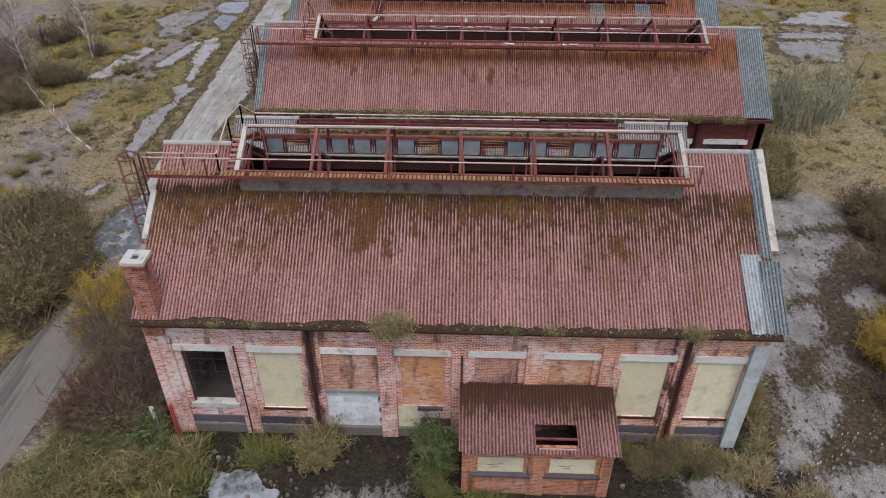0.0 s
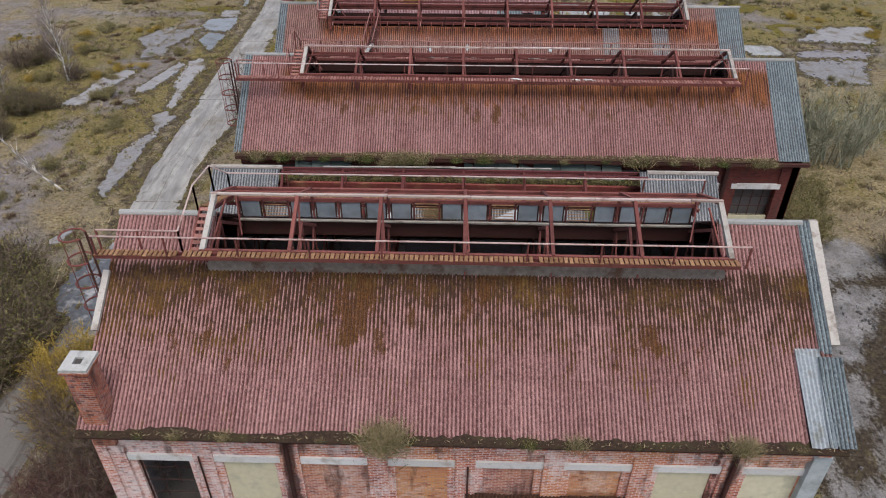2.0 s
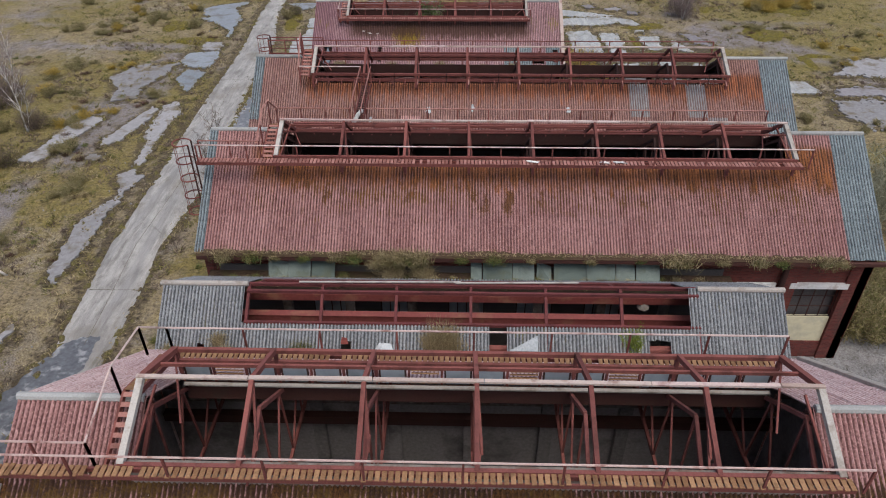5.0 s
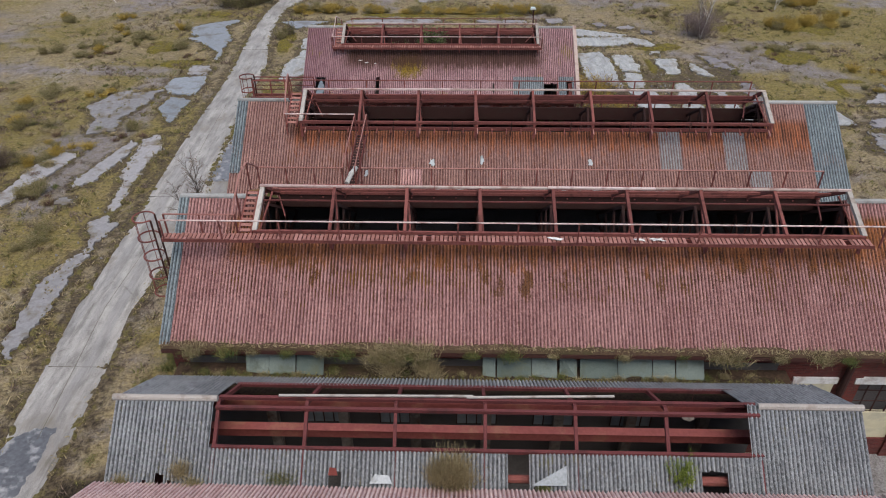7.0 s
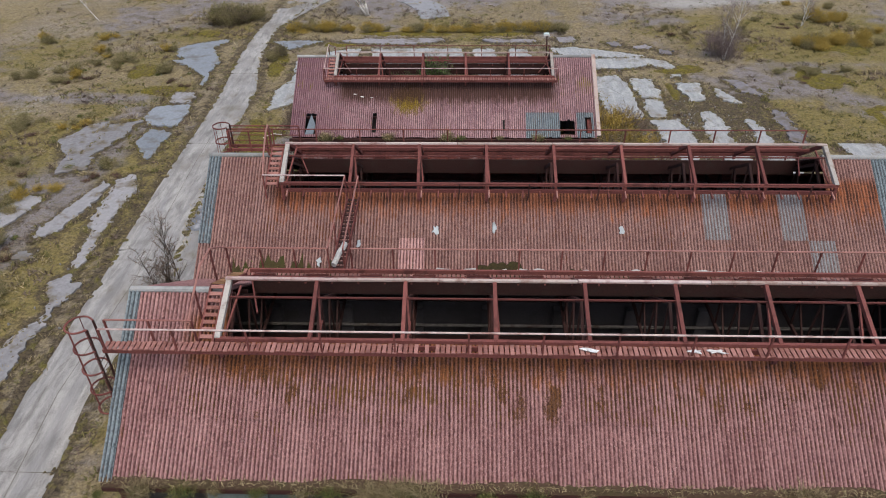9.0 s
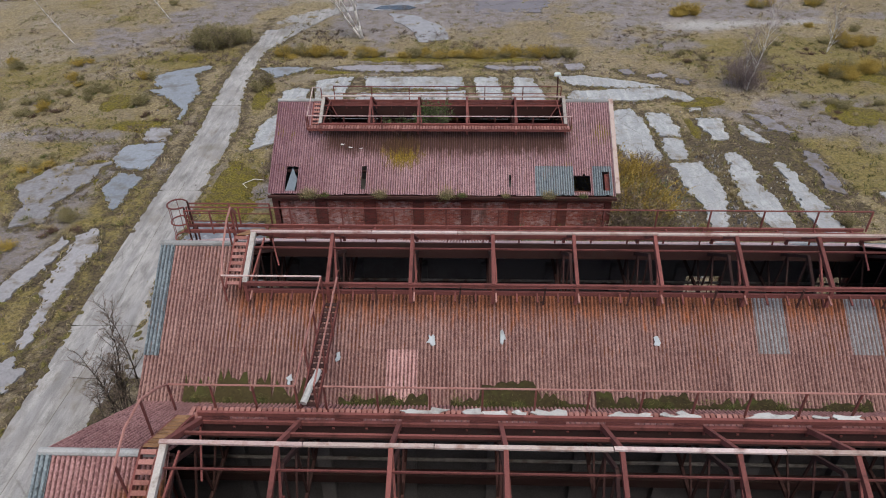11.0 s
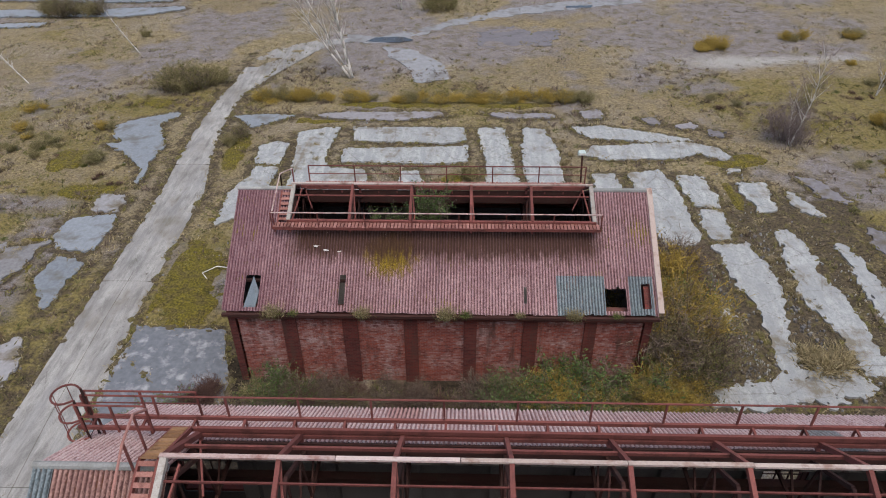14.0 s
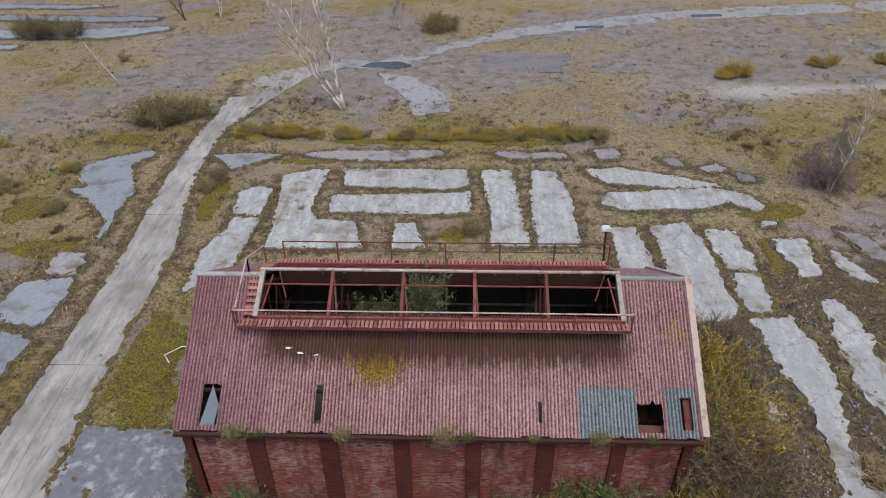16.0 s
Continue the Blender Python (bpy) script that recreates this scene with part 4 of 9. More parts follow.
def ragged_sheet(name, outline, mat, z, thick=0.08, seed=0, rag=0.18, cell=0.15, label="", category="", kind="structure", group="", chip=1.0):
    """A thin slab over a polygon of (x, y), its edge broken away unevenly."""
    lo = [min(p[k] for p in outline) - 0.6 for k in (0, 1)]
    hi = [max(p[k] for p in outline) + 0.6 for k in (0, 1)]
    X, Y = np.meshgrid(np.arange(lo[0], hi[0], cell), np.arange(lo[1], hi[1], cell))
    rough_ = 1.3 * (fbm(X + seed * 3.1, Y, 0.45, 200 + seed % 50, 3) - 0.5) + 0.7 * chip * (fbm(X, Y + seed * 1.7, 1.9, 260 + seed % 50, 3) - 0.5) + 0.8 * chip * (fbm(X + seed, Y, 4.6, 310 + seed % 50, 2) - 0.5)
    F = edge_distance(X, Y, outline) + rag * rough_ - rag * 0.25
    sh, ids = Shape(), {}

    def vert(key, x, y):
        if key not in ids:
            ids[key] = len(sh.v)
            sh.v.append((float(x), float(y), float(level(y)) + z))
        return ids[key]

    rim = []
    for r, c_ in zip(*np.nonzero((F[:-1, :-1] > 0) | (F[1:, :-1] > 0) | (F[:-1, 1:] > 0) | (F[1:, 1:] > 0))):
        ring, cut = [(r, c_), (r, c_ + 1), (r + 1, c_ + 1), (r + 1, c_)], []
        poly = []
        for a_, b_ in zip(ring, ring[1:] + ring[:1]):
            fa, fb = F[a_], F[b_]
            if fa > 0:
                poly.append(vert(a_, X[a_], Y[a_]))
            if (fa > 0) != (fb > 0):
                f = fa / (fa - fb)
                k = vert((min(a_, b_), max(a_, b_)), X[a_] + (X[b_] - X[a_]) * f, Y[a_] + (Y[b_] - Y[a_]) * f)
                poly.append(k), cut.append((k, fa > 0))
        if len(poly) > 2:
            sh.f.append(tuple(poly))
            if len(cut) == 2:
                rim.append((cut[0][0], cut[1][0]) if cut[0][1] else (cut[1][0], cut[0][0]))
    low = {}
    for a_, b_ in rim:
        for k in (a_, b_):
            if k not in low:
                low[k] = len(sh.v)
                x, y, h = sh.v[k]
                sh.v.append((x, y, h - thick))
        sh.f.append((b_, a_, low[a_], low[b_]))
    return tagged(part(name, sh, mat), label, category, group, kind)


def slab(x0, x1, y0, y1, skew=0.0, rag=0.16, mat=None, z=0.07, label="broken grey concrete slab with mossy edges"):
    z += 0.004 * (len(SLABS) % 7)
    SLABS.append((min(x0, x0 + skew), max(x1, x1 + skew), y0, y1))
    OUTLINES.append([(x0 + skew, y0), (x1 + skew, y0), (x1, y1), (x0, y1)])
    return ragged_sheet("concrete_slab", [(x0 + skew, y0), (x1 + skew, y0), (x1, y1), (x0, y1)], mat or slab_mat, z, 0.12, int(abs(x0 * 37 + y0 * 11)), rag * 1.5,
                        label=label, category="concrete slab", group="old concrete slabs")


def broken_slab(outline, rag=0.2, mat=None, z=0.07, label="broken grey concrete slab with mossy edges", chip=1.9):
    SLABS.append((min(p[0] for p in outline), max(p[0] for p in outline), min(p[1] for p in outline), max(p[1] for p in outline)))
    OUTLINES.append(outline)
    return ragged_sheet("concrete_slab", outline, mat or slab_mat, z + 0.004 * (len(SLABS) % 7), 0.12, len(SLABS), rag, label=label, category="concrete slab", group="old concrete slabs", chip=chip)


SLABS, OUTLINES = [], []
def strip(name, ys, mid, half, mat, z, rag, seed, label, category, cols=7):
    """A draped sheet along y with ragged sides."""
    sh = Shape()
    for i, y in enumerate(ys):
        m_, h_ = float(mid(y)), float(half(y))
        da, db = (rag * (noise.noise((y * 0.35, seed + k, 1)) + 0.45 * noise.noise((y * 1.1, seed + k, 4)) + 0.1 * noise.noise((y * 4.0, seed + k, 8))) for k in (0, 9))
        for j in range(cols):
            f = j / (cols - 1)
            x = (m_ - h_ + da) * (1 - f) + (m_ + h_ + db) * f
            sh.v.append((x, y, float(level(y)) + z - (0.07 if j in (0, cols - 1) else 0.0)))
        if i:
            k = i * cols
            sh.f += [(k - cols + j, k - cols + j + 1, k + j + 1, k + j) for j in range(cols - 1)]
    return tagged(part(name, sh, mat), label, category, kind="structure")


road_ys = [-18 + 0.2 * i for i in range(562)]
strip("road", road_ys, road_mid, road_half, road_mat, 0.04, 0.09, 5, "cracked pale concrete road with worn edges", "road")
bend = [(-20.1, 91.6), (-20.2, 94.6), (-20.1, 97.3), (-19.3, 99.2), (-17.9, 101.2), (-14.8, 103.0), (-11.4, 103.8), (-11.2, 102.7), (-13.6, 101.4), (-14.6, 99.8), (-15.9, 96.8), (-17.0, 94.4), (-18.2, 91.8)]
ragged_sheet("road_bend", bend, road_mat, 0.046, 0.1, 31, 0.12, 0.2, "pale concrete bend where the road meets the track", "road")
joint_dirt = weathered("joint_dirt", (0.06, 0.055, 0.04), (0.12, 0.1, 0.07))
for x, y in ((-17.2, 38.0), (-17.8, 52.5), (-18.6, 65.2), (-19.1, 78.0)):
    w = float(road_half(y))
    tagged(part("road_joint", Shape().box(x - w, x + w, y - 0.009, y + 0.009, 0.0, 0.046), joint_dirt), "dark dirt-filled joint across the road", "road joint", kind="structure")
s = Shape()
for y in np.arange(34, 66, 2.0):
    s.beam((float(road_mid(y)), y, float(level(y)) + 0.039), (float(road_mid(y + 2)), y + 2, float(level(y + 2)) + 0.039), 0.018, 0.012)
tagged(part("road_seam", s, joint_dirt), "dark seam along the middle of the road", "road joint", kind="structure")

pale_l, dull_l = "pale broken concrete slab with mossy ragged edges", "dull grey slab strip half grown over with moss"
violet_l, wet_l = "dark violet-grey slab sunk in dead grass", "damp blue-grey concrete slab beside the road"
broken_slab([(-26.8, 83.9), (-25.4, 85.2), (-22.9, 86.5), (-22.2, 85.9), (-23.5, 84.4), (-21.8, 80.6), (-22.1, 78.2), (-21.6, 76.7), (-21.8, 75.2), (-22.2, 75.5), (-22.4, 77.3), (-24.8, 79.9), (-26.3, 80.9), (-25.2, 81.3), (-26.3, 82.4)], 0.22, blue_slab, label=wet_l)
broken_slab([(-24.4, 69.2), (-24.3, 71.4), (-21.6, 71.6), (-21.2, 70.2), (-21.4, 68.1), (-21.8, 67.6), (-23.6, 68.2)], 0.22, blue_slab, label=wet_l)
broken_slab([(-23.7, 72.8), (-23.7, 74.2), (-22.0, 74.0), (-21.4, 73.1), (-21.7, 72.0), (-23.3, 71.9)], 0.34, dull_slab, label=dull_l)
broken_slab([(-23.4, 65.3), (-23.2, 67.4), (-21.2, 66.8), (-21.5, 65.3), (-21.5, 62.9), (-21.7, 62.4)], 0.22, blue_slab, label=wet_l)
broken_slab([(-29.1, 65.7), (-27.9, 67.9), (-26.6, 68.7), (-26.2, 66.6), (-26.5, 63.4), (-27.2, 62.3)], 0.34, dull_slab, label=dull_l)
broken_slab([(-22.2, 54.6), (-22.5, 57.7), (-22.1, 60.7), (-21.5, 60.9), (-21.0, 58.6), (-21.0, 55.3), (-21.0, 52.5)], 0.34, dull_slab, label=dull_l)
broken_slab([(-27.2, 61.0), (-27.5, 65.4), (-26.6, 68.1), (-24.4, 68.8), (-24.6, 66.3), (-25.5, 63.6), (-25.3, 61.4), (-26.9, 60.8)], 0.34, dull_slab, label=dull_l)
broken_slab([(-22.8, 60.1), (-21.7, 60.8), (-20.9, 58.6), (-21.0, 54.1), (-20.7, 51.3), (-21.0, 50.4), (-21.7, 52.0), (-21.6, 54.2)], 0.34, dull_slab, label=dull_l)
broken_slab([(-22.0, 49.4), (-20.9, 50.9), (-20.8, 49.7), (-19.7, 49.6), (-20.6, 47.8), (-20.7, 46.3), (-21.0, 47.8)], 0.34, dull_slab, label=dull_l)
broken_slab([(-21.4, 43.1), (-21.8, 45.2), (-21.0, 46.9), (-20.2, 46.3), (-21.0, 45.1), (-21.1, 42.5)], 0.34, dull_slab, label=dull_l)
broken_slab([(-24.2, 56.9), (-23.4, 59.9), (-22.7, 59.6), (-23.0, 56.3), (-23.7, 54.2), (-24.6, 53.3), (-24.9, 54.2)], 0.34, dull_slab, label=dull_l)
broken_slab([(-25.2, 51.7), (-24.5, 52.5), (-23.7, 51.7), (-24.5, 51.4)], 0.34, dull_slab, label=dull_l)
broken_slab([(-22.2, 44.0), (-20.8, 46.6), (-20.4, 44.6), (-20.5, 41.4), (-20.8, 38.3), (-21.4, 38.7), (-21.7, 41.5)], 0.34, dull_slab, label=dull_l)
broken_slab([(-21.7, 34.2), (-21.3, 35.2), (-20.8, 34.7), (-21.0, 33.5), (-21.9, 33.7)], 0.34, dull_slab, label=dull_l)
broken_slab([(7.0, 84.1), (9.6, 84.2), (13.1, 83.1), (15.2, 82.2), (15.6, 81.7), (12.7, 81.5), (8.3, 82.1), (7.4, 83.2)], 0.2, None, label=pale_l)
broken_slab([(7.4, 79.7), (8.2, 81.0), (10.2, 81.2), (14.9, 81.8), (17.1, 80.8), (17.6, 79.2), (16.8, 78.8), (15.4, 79.8), (13.4, 79.0), (8.7, 78.9)], 0.2, None, label=pale_l)
broken_slab([(7.9, 86.8), (9.7, 87.1), (9.9, 85.6), (8.3, 85.3)], 0.3, violet_slab, label=violet_l)
broken_slab([(12.3, 85.6), (13.7, 85.7), (14.1, 84.6), (13.0, 84.4)], 0.3, violet_slab, label=violet_l)
broken_slab([(14.5, 84.5), (16.1, 84.9), (16.6, 83.9), (15.0, 83.6)], 0.3, violet_slab, label=violet_l)
broken_slab([(16.9, 83.7), (18.4, 83.4), (17.7, 82.5), (16.9, 82.5)], 0.3, violet_slab, label=violet_l)
broken_slab([(0.2, 83.9), (2.3, 83.9), (2.8, 77.1), (3.0, 75.0), (0.7, 75.0), (0.7, 78.9)], 0.2, None, label=pale_l)
broken_slab([(3.6, 83.9), (5.2, 83.6), (5.8, 80.3), (5.8, 75.0), (3.3, 75.0), (3.2, 80.3)], 0.2, None, label=pale_l)
broken_slab([(7.6, 77.0), (9.2, 77.1), (9.6, 72.2), (7.5, 72.2)], 0.2, None, label=pale_l)
broken_slab([(10.0, 77.2), (12.1, 77.6), (12.7, 76.1), (12.8, 73.4), (12.9, 69.8), (12.1, 68.9), (10.5, 68.8), (10.1, 71.8)], 0.2, None, label=pale_l)
broken_slab([(13.1, 77.1), (14.6, 76.7), (15.1, 74.2), (14.9, 72.9), (13.3, 73.1), (13.0, 75.0)], 0.25, None, label=pale_l)
broken_slab([(13.4, 72.8), (15.0, 72.7), (14.8, 70.5), (14.6, 69.4), (13.3, 69.4), (13.1, 70.9)], 0.25, None, label=pale_l)
broken_slab([(13.2, 69.1), (15.4, 69.1), (15.6, 67.9), (15.8, 65.5), (15.6, 64.1), (14.8, 62.1), (14.6, 60.2), (14.3, 58.8), (13.3, 58.7), (13.5, 61.1), (13.8, 63.6), (13.5, 64.4), (13.2, 65.5), (13.3, 67.2)], 0.4, None, label=pale_l)
broken_slab([(12.1, 64.1), (12.6, 63.5), (12.3, 62.0), (11.8, 61.9), (11.7, 62.9)], 0.5, None, label=pale_l)
broken_slab([(16.7, 75.9), (18.5, 76.2), (18.4, 74.3), (18.2, 72.4), (16.9, 72.3), (16.6, 74.3)], 0.3, None, label=pale_l)
broken_slab([(17.1, 70.6), (18.0, 70.8), (18.6, 68.9), (18.4, 66.7), (18.4, 65.3), (18.7, 64.2), (18.5, 61.2), (18.9, 59.8), (18.6, 58.8), (17.0, 58.8), (16.9, 61.1), (17.0, 62.8), (16.2, 64.1), (16.7, 66.4), (16.6, 67.6), (16.8, 69.5)], 0.5, None, label=pale_l)
broken_slab([(19.3, 75.1), (19.9, 74.7), (20.5, 72.8), (20.7, 72.0), (19.9, 72.2), (19.2, 73.1)], 0.3, None, label=pale_l)
broken_slab([(20.0, 69.6), (20.6, 69.5), (20.8, 67.1), (21.1, 65.3), (21.3, 63.7), (21.1, 62.4), (21.2, 61.2), (20.2, 59.0), (19.5, 59.1), (19.8, 61.2), (19.5, 62.4), (19.6, 64.7), (19.9, 67.0)], 0.4, None, label=pale_l)
broken_slab([(22.4, 71.1), (23.4, 70.6), (23.0, 68.3), (23.4, 66.2), (23.1, 65.1), (21.8, 65.6), (22.3, 67.7), (22.1, 69.3)], 0.4, violet_slab, label=violet_l)
broken_slab([(20.6, 76.8), (22.0, 76.4), (23.0, 73.6), (22.4, 73.4), (21.3, 74.3)], 0.3, violet_slab, label=violet_l)
broken_slab([(16.6, 77.9), (17.6, 78.0), (17.6, 77.4), (16.5, 77.2)], 0.2, None, label=pale_l)
broken_slab([(-18.4, 85.7), (-15.2, 86.1), (-13.3, 86.0), (-15.1, 84.5), (-16.5, 83.7), (-17.4, 84.9)], 0.22, blue_slab, label=wet_l)
broken_slab([(-12.3, 86.0), (-9.7, 86.6), (-2.5, 86.7), (-1.7, 85.9), (-5.5, 85.0), (-11.0, 85.3)], 0.3, violet_slab, label=violet_l)
broken_slab([(0.6, 86.5), (6.1, 86.4), (6.4, 85.6), (2.2, 85.3)], 0.3, violet_slab, label=violet_l)
broken_slab([(-12.9, 82.9), (-10.8, 83.9), (-9.8, 83.8), (-10.0, 81.5), (-10.2, 78.7), (-9.5, 77.7), (-7.3, 77.5), (-6.5, 74.6), (-12.2, 74.5), (-12.1, 77.1), (-12.6, 80.7)], 0.2, None, label=pale_l)
broken_slab([(-8.9, 83.8), (-0.7, 83.9), (-0.5, 81.8), (-2.3, 81.2), (-8.7, 81.5)], 0.2, None, label=pale_l)
broken_slab([(-9.1, 80.4), (-0.5, 80.9), (-0.4, 78.6), (-1.6, 78.3), (-9.0, 78.4)], 0.2, None, label=pale_l)
broken_slab([(-5.0, 77.2), (-3.6, 77.6), (-3.0, 74.7), (-5.0, 74.6)], 0.2, None, label=pale_l)
broken_slab([(-15.1, 80.9), (-14.0, 81.6), (-13.0, 81.1), (-13.1, 77.9), (-14.9, 78.2)], 0.2, None, label=pale_l)
broken_slab([(-14.9, 77.8), (-13.1, 77.7), (-13.2, 74.5), (-13.5, 71.9), (-15.4, 70.4), (-15.6, 74.4), (-14.8, 76.5)], 0.2, None, label=pale_l)
broken_slab([(-16.2, 48.9), (-13.3, 49.1), (-12.6, 51.8), (-12.5, 55.3), (-13.4, 57.0), (-16.6, 60.0)], 0.45, road_mat, 0.03, "broken pale concrete shoulder beside the road")
slab(-28.0, -26.2, 51.0, 58.0, -1.6, 0.4, dull_slab, label=dull_l)
broken_slab([(10.0, 58.0), (12.5, 58.7), (14.5, 59.5), (16.7, 59.9), (17.4, 58.2), (15.5, 57.1), (12.6, 56.9), (9.8, 56.9)], 0.7, label=pale_l)
broken_slab([(28.9, 62.4), (30.0, 64.6), (36.7, 64.8), (35.0, 62.3)], 0.7, violet_slab), broken_slab([(27.4, 59.6), (28.8, 62.0), (35.0, 62.0), (32.5, 57.0), (29.6, 57.0)], 0.9, dull_slab), broken_slab([(30.3, 66.6), (33.5, 70.6), (39.7, 71.0), (37.3, 66.1)], 0.8, dull_slab)
slab(25.0, 28.0, 63.0, 65.5, 0.5, label=pale_l)
# worn yard concrete that shows through the mud
YARD = [[(11.9, 29.2), (12.4, 35.0), (18.9, 35.5), (21.6, 35.7), (22.7, 33.6), (22.2, 32.1), (19.5, 31.6), (17.4, 31.0)],
        [(11.9, 25.0), (11.9, 29.0), (17.6, 30.6), (20.6, 31.4), (21.8, 30.9), (21.2, 29.8), (20.2, 28.8), (19.5, 27.8), (18.2, 26.0), (16.6, 25.5)],
        [(11.9, 20.4), (11.9, 24.7), (16.5, 25.2), (18.0, 25.4), (18.1, 24.3), (16.8, 22.3), (15.7, 22.2), (15.2, 20.4)],
        [(14.0, 17.4), (13.8, 20.2), (15.4, 20.3), (16.1, 20.1), (16.2, 18.2), (15.0, 17.0)],
        [(19.2, 25.3), (20.2, 26.8), (22.3, 27.5), (22.6, 26.2), (19.7, 24.6)],
        [(13.2, 13.0), (13.2, 14.4), (14.8, 16.0), (16.3, 16.4), (18.0, 16.2), (17.6, 13.0)],
        [(12.6, 15.6), (12.9, 17.0), (13.9, 17.3), (14.6, 16.6), (14.2, 15.4)],
        [(16.4, 20.6), (16.9, 22.0), (17.9, 22.4), (18.2, 21.0), (17.2, 20.2)],
        [(15.4, 18.6), (16.0, 20.0), (16.9, 19.6), (16.8, 18.4)],
        [(-5.5, 11.5), (-5.4, 13.6), (-4.4, 14.5), (-3.0, 14.9), (-1.0, 15.0), (-0.6, 14.2), (-1.6, 13.4), (-1.6, 11.5)],
        [(9.0, 13.0), (9.1, 15.3), (10.9, 16.2), (12.6, 16.0), (11.6, 15.0), (11.0, 13.0)]]
for outline in YARD:
    SLABS.append((min(p[0] for p in outline), max(p[0] for p in outline), min(p[1] for p in outline), max(p[1] for p in outline)))
wet_label = "cracked wet blue-grey concrete apron"
broken_slab([(-10.3, 11.5), (-9.95, 14.1), (-9.6, 14.9), (-9.15, 15.9), (-8.7, 15.1), (-8.55, 11.5)], 0.25, wet_slab, 0.05, wet_label), broken_slab([(-8.48, 11.5), (-8.6, 15.05), (-7.3, 15.15), (-6.6, 14.75), (-5.7, 14.3), (-5.6, 11.5)], 0.3, wet_slab, 0.05, wet_label)
broken_slab([(-16.4, 54.4), (-11.0, 54.4), (-10.95, 58.0), (-12.1, 61.5), (-16.5, 61.7)], 0.15, slate_slab, 0.05, "dark grey concrete apron with pale splashes")
broken_slab([(-16.6, 34.8), (-18.2, 34.2), (-19.2, 31.9), (-19.5, 29.7), (-18.6, 28.1), (-16.6, 26.8)], 0.25, slate_slab, 0.03, "dark grey concrete lay-by beside the road")
slab(30, 36, 39, 44, 2.0, 0.4, yard_slab)
for outline in ([(-62, 104.6), (-44, 107.2), (-44, 108.4), (-62, 106.6)], [(-62, 110.3), (-36.6, 110.2), (-31, 113), (-31.4, 114), (-45, 112.7), (-62, 112.6)], [(-62, 116.4), (-38, 115.5), (-33.5, 116), (-33.5, 117.2), (-62, 118.4)], [(-62, 120.4), (-44, 120.2), (-40, 121.4), (-62, 122.2)]):
    broken_slab(outline, 0.4, blue_slab)



xs = np.concatenate([-45 - 4 * 1.16 ** np.arange(34)[::-1], np.arange(-45, 45.01, 0.5), 45 + 4 * 1.16 ** np.arange(34)])
ys_ = np.concatenate([-6 - 4 * 1.16 ** np.arange(34)[::-1], np.arange(-6, 126.01, 0.5), 126 + 4 * 1.16 ** np.arange(34)])
gx, gy = np.meshgrid(xs, ys_)
yard_g = np.zeros_like(gx)
for outline in YARD:
    yard_g = np.maximum(yard_g, ramp(edge_distance(gx, gy, outline), -0.7, 0.6))
yard_g *= np.where(gx < 0, 0.72, 1.0)
moss_g, bare_g, tone_g = masks(gx, gy)
built = ((np.abs(gx - 3.3) < 14.5) & (gy > 14) & (gy < 68)).astype(float)
slabbed = np.zeros_like(gx)
soiled = 0.85 * ramp(1.6 - np.abs(np.abs(gx - road_mid(gy)) - road_half(gy)), 0.2, 1.3) * (gy < 100)
for xa, xb, ya, yb in SLABS:
    d = np.hypot(np.maximum(np.maximum(xa - gx, gx - xb), 0), np.maximum(np.maximum(ya - gy, gy - yb), 0))
    slabbed = np.maximum(slabbed, ramp(0.7 - d, 0, 0.4))
for outline in OUTLINES:
    soiled = np.maximum(soiled, 0.95 * ramp(1.25 + edge_distance(gx, gy, outline), 0.1, 1.2))
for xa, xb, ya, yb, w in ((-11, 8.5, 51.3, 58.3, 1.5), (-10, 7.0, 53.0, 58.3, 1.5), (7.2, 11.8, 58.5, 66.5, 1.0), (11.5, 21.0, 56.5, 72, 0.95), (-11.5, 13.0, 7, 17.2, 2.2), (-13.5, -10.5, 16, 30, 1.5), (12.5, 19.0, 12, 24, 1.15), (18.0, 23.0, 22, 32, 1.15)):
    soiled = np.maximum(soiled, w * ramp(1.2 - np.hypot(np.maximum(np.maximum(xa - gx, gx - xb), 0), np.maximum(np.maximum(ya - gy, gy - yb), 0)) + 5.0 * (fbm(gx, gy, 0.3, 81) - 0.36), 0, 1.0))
soiled = soiled * (1 - blob(gx, gy, -15.4, 66, 2.0, 4.5))
pale_g = sum(w * blob(gx, gy, cx, cy, rx, ry) for cx, cy, rx, ry, w in ((22.5, 97.2, 4.0, 1.8, 1.0), (27, 97.8, 5, 1.2, 0.8), (33, 98.6, 4, 1.2, 0.8), (-4, 96.5, 3, 4, 0.7), (-16, 106, 7, 1.5, 0.6), (14, 100, 7, 4, 0.35), (-34, 72, 2, 5, 0.5)))
calm = 1 - np.maximum(np.maximum(on_road(gx, gy), built), slabbed)
gz = level(gy) - 0.02 + calm * (0.22 * (fbm(gx, gy, 0.25, 61) - 0.5) + 0.16 * (fbm(gx, gy, 1.1, 71, 2) - 0.5) + 0.05)
me = bpy.data.meshes.new("ground")
ny, nx = gx.shape
idx = np.arange(nx * ny).reshape(ny, nx)
quads = np.stack([idx[:-1, :-1], idx[:-1, 1:], idx[1:, 1:], idx[1:, :-1]], -1).reshape(-1, 4)
me.from_pydata(np.stack([gx, gy, gz], -1).reshape(-1, 3).tolist(), [], quads.tolist())
for key, val in (("moss", moss_g), ("bare", bare_g), ("tone", tone_g), ("soil", soiled), ("pale", pale_g), ("yard", yard_g)):
    me.attributes.new(key, "FLOAT", "POINT").data.foreach_set("value", val.ravel().astype(np.float32))
me.polygons.foreach_set("use_smooth", [True] * len(me.polygons))

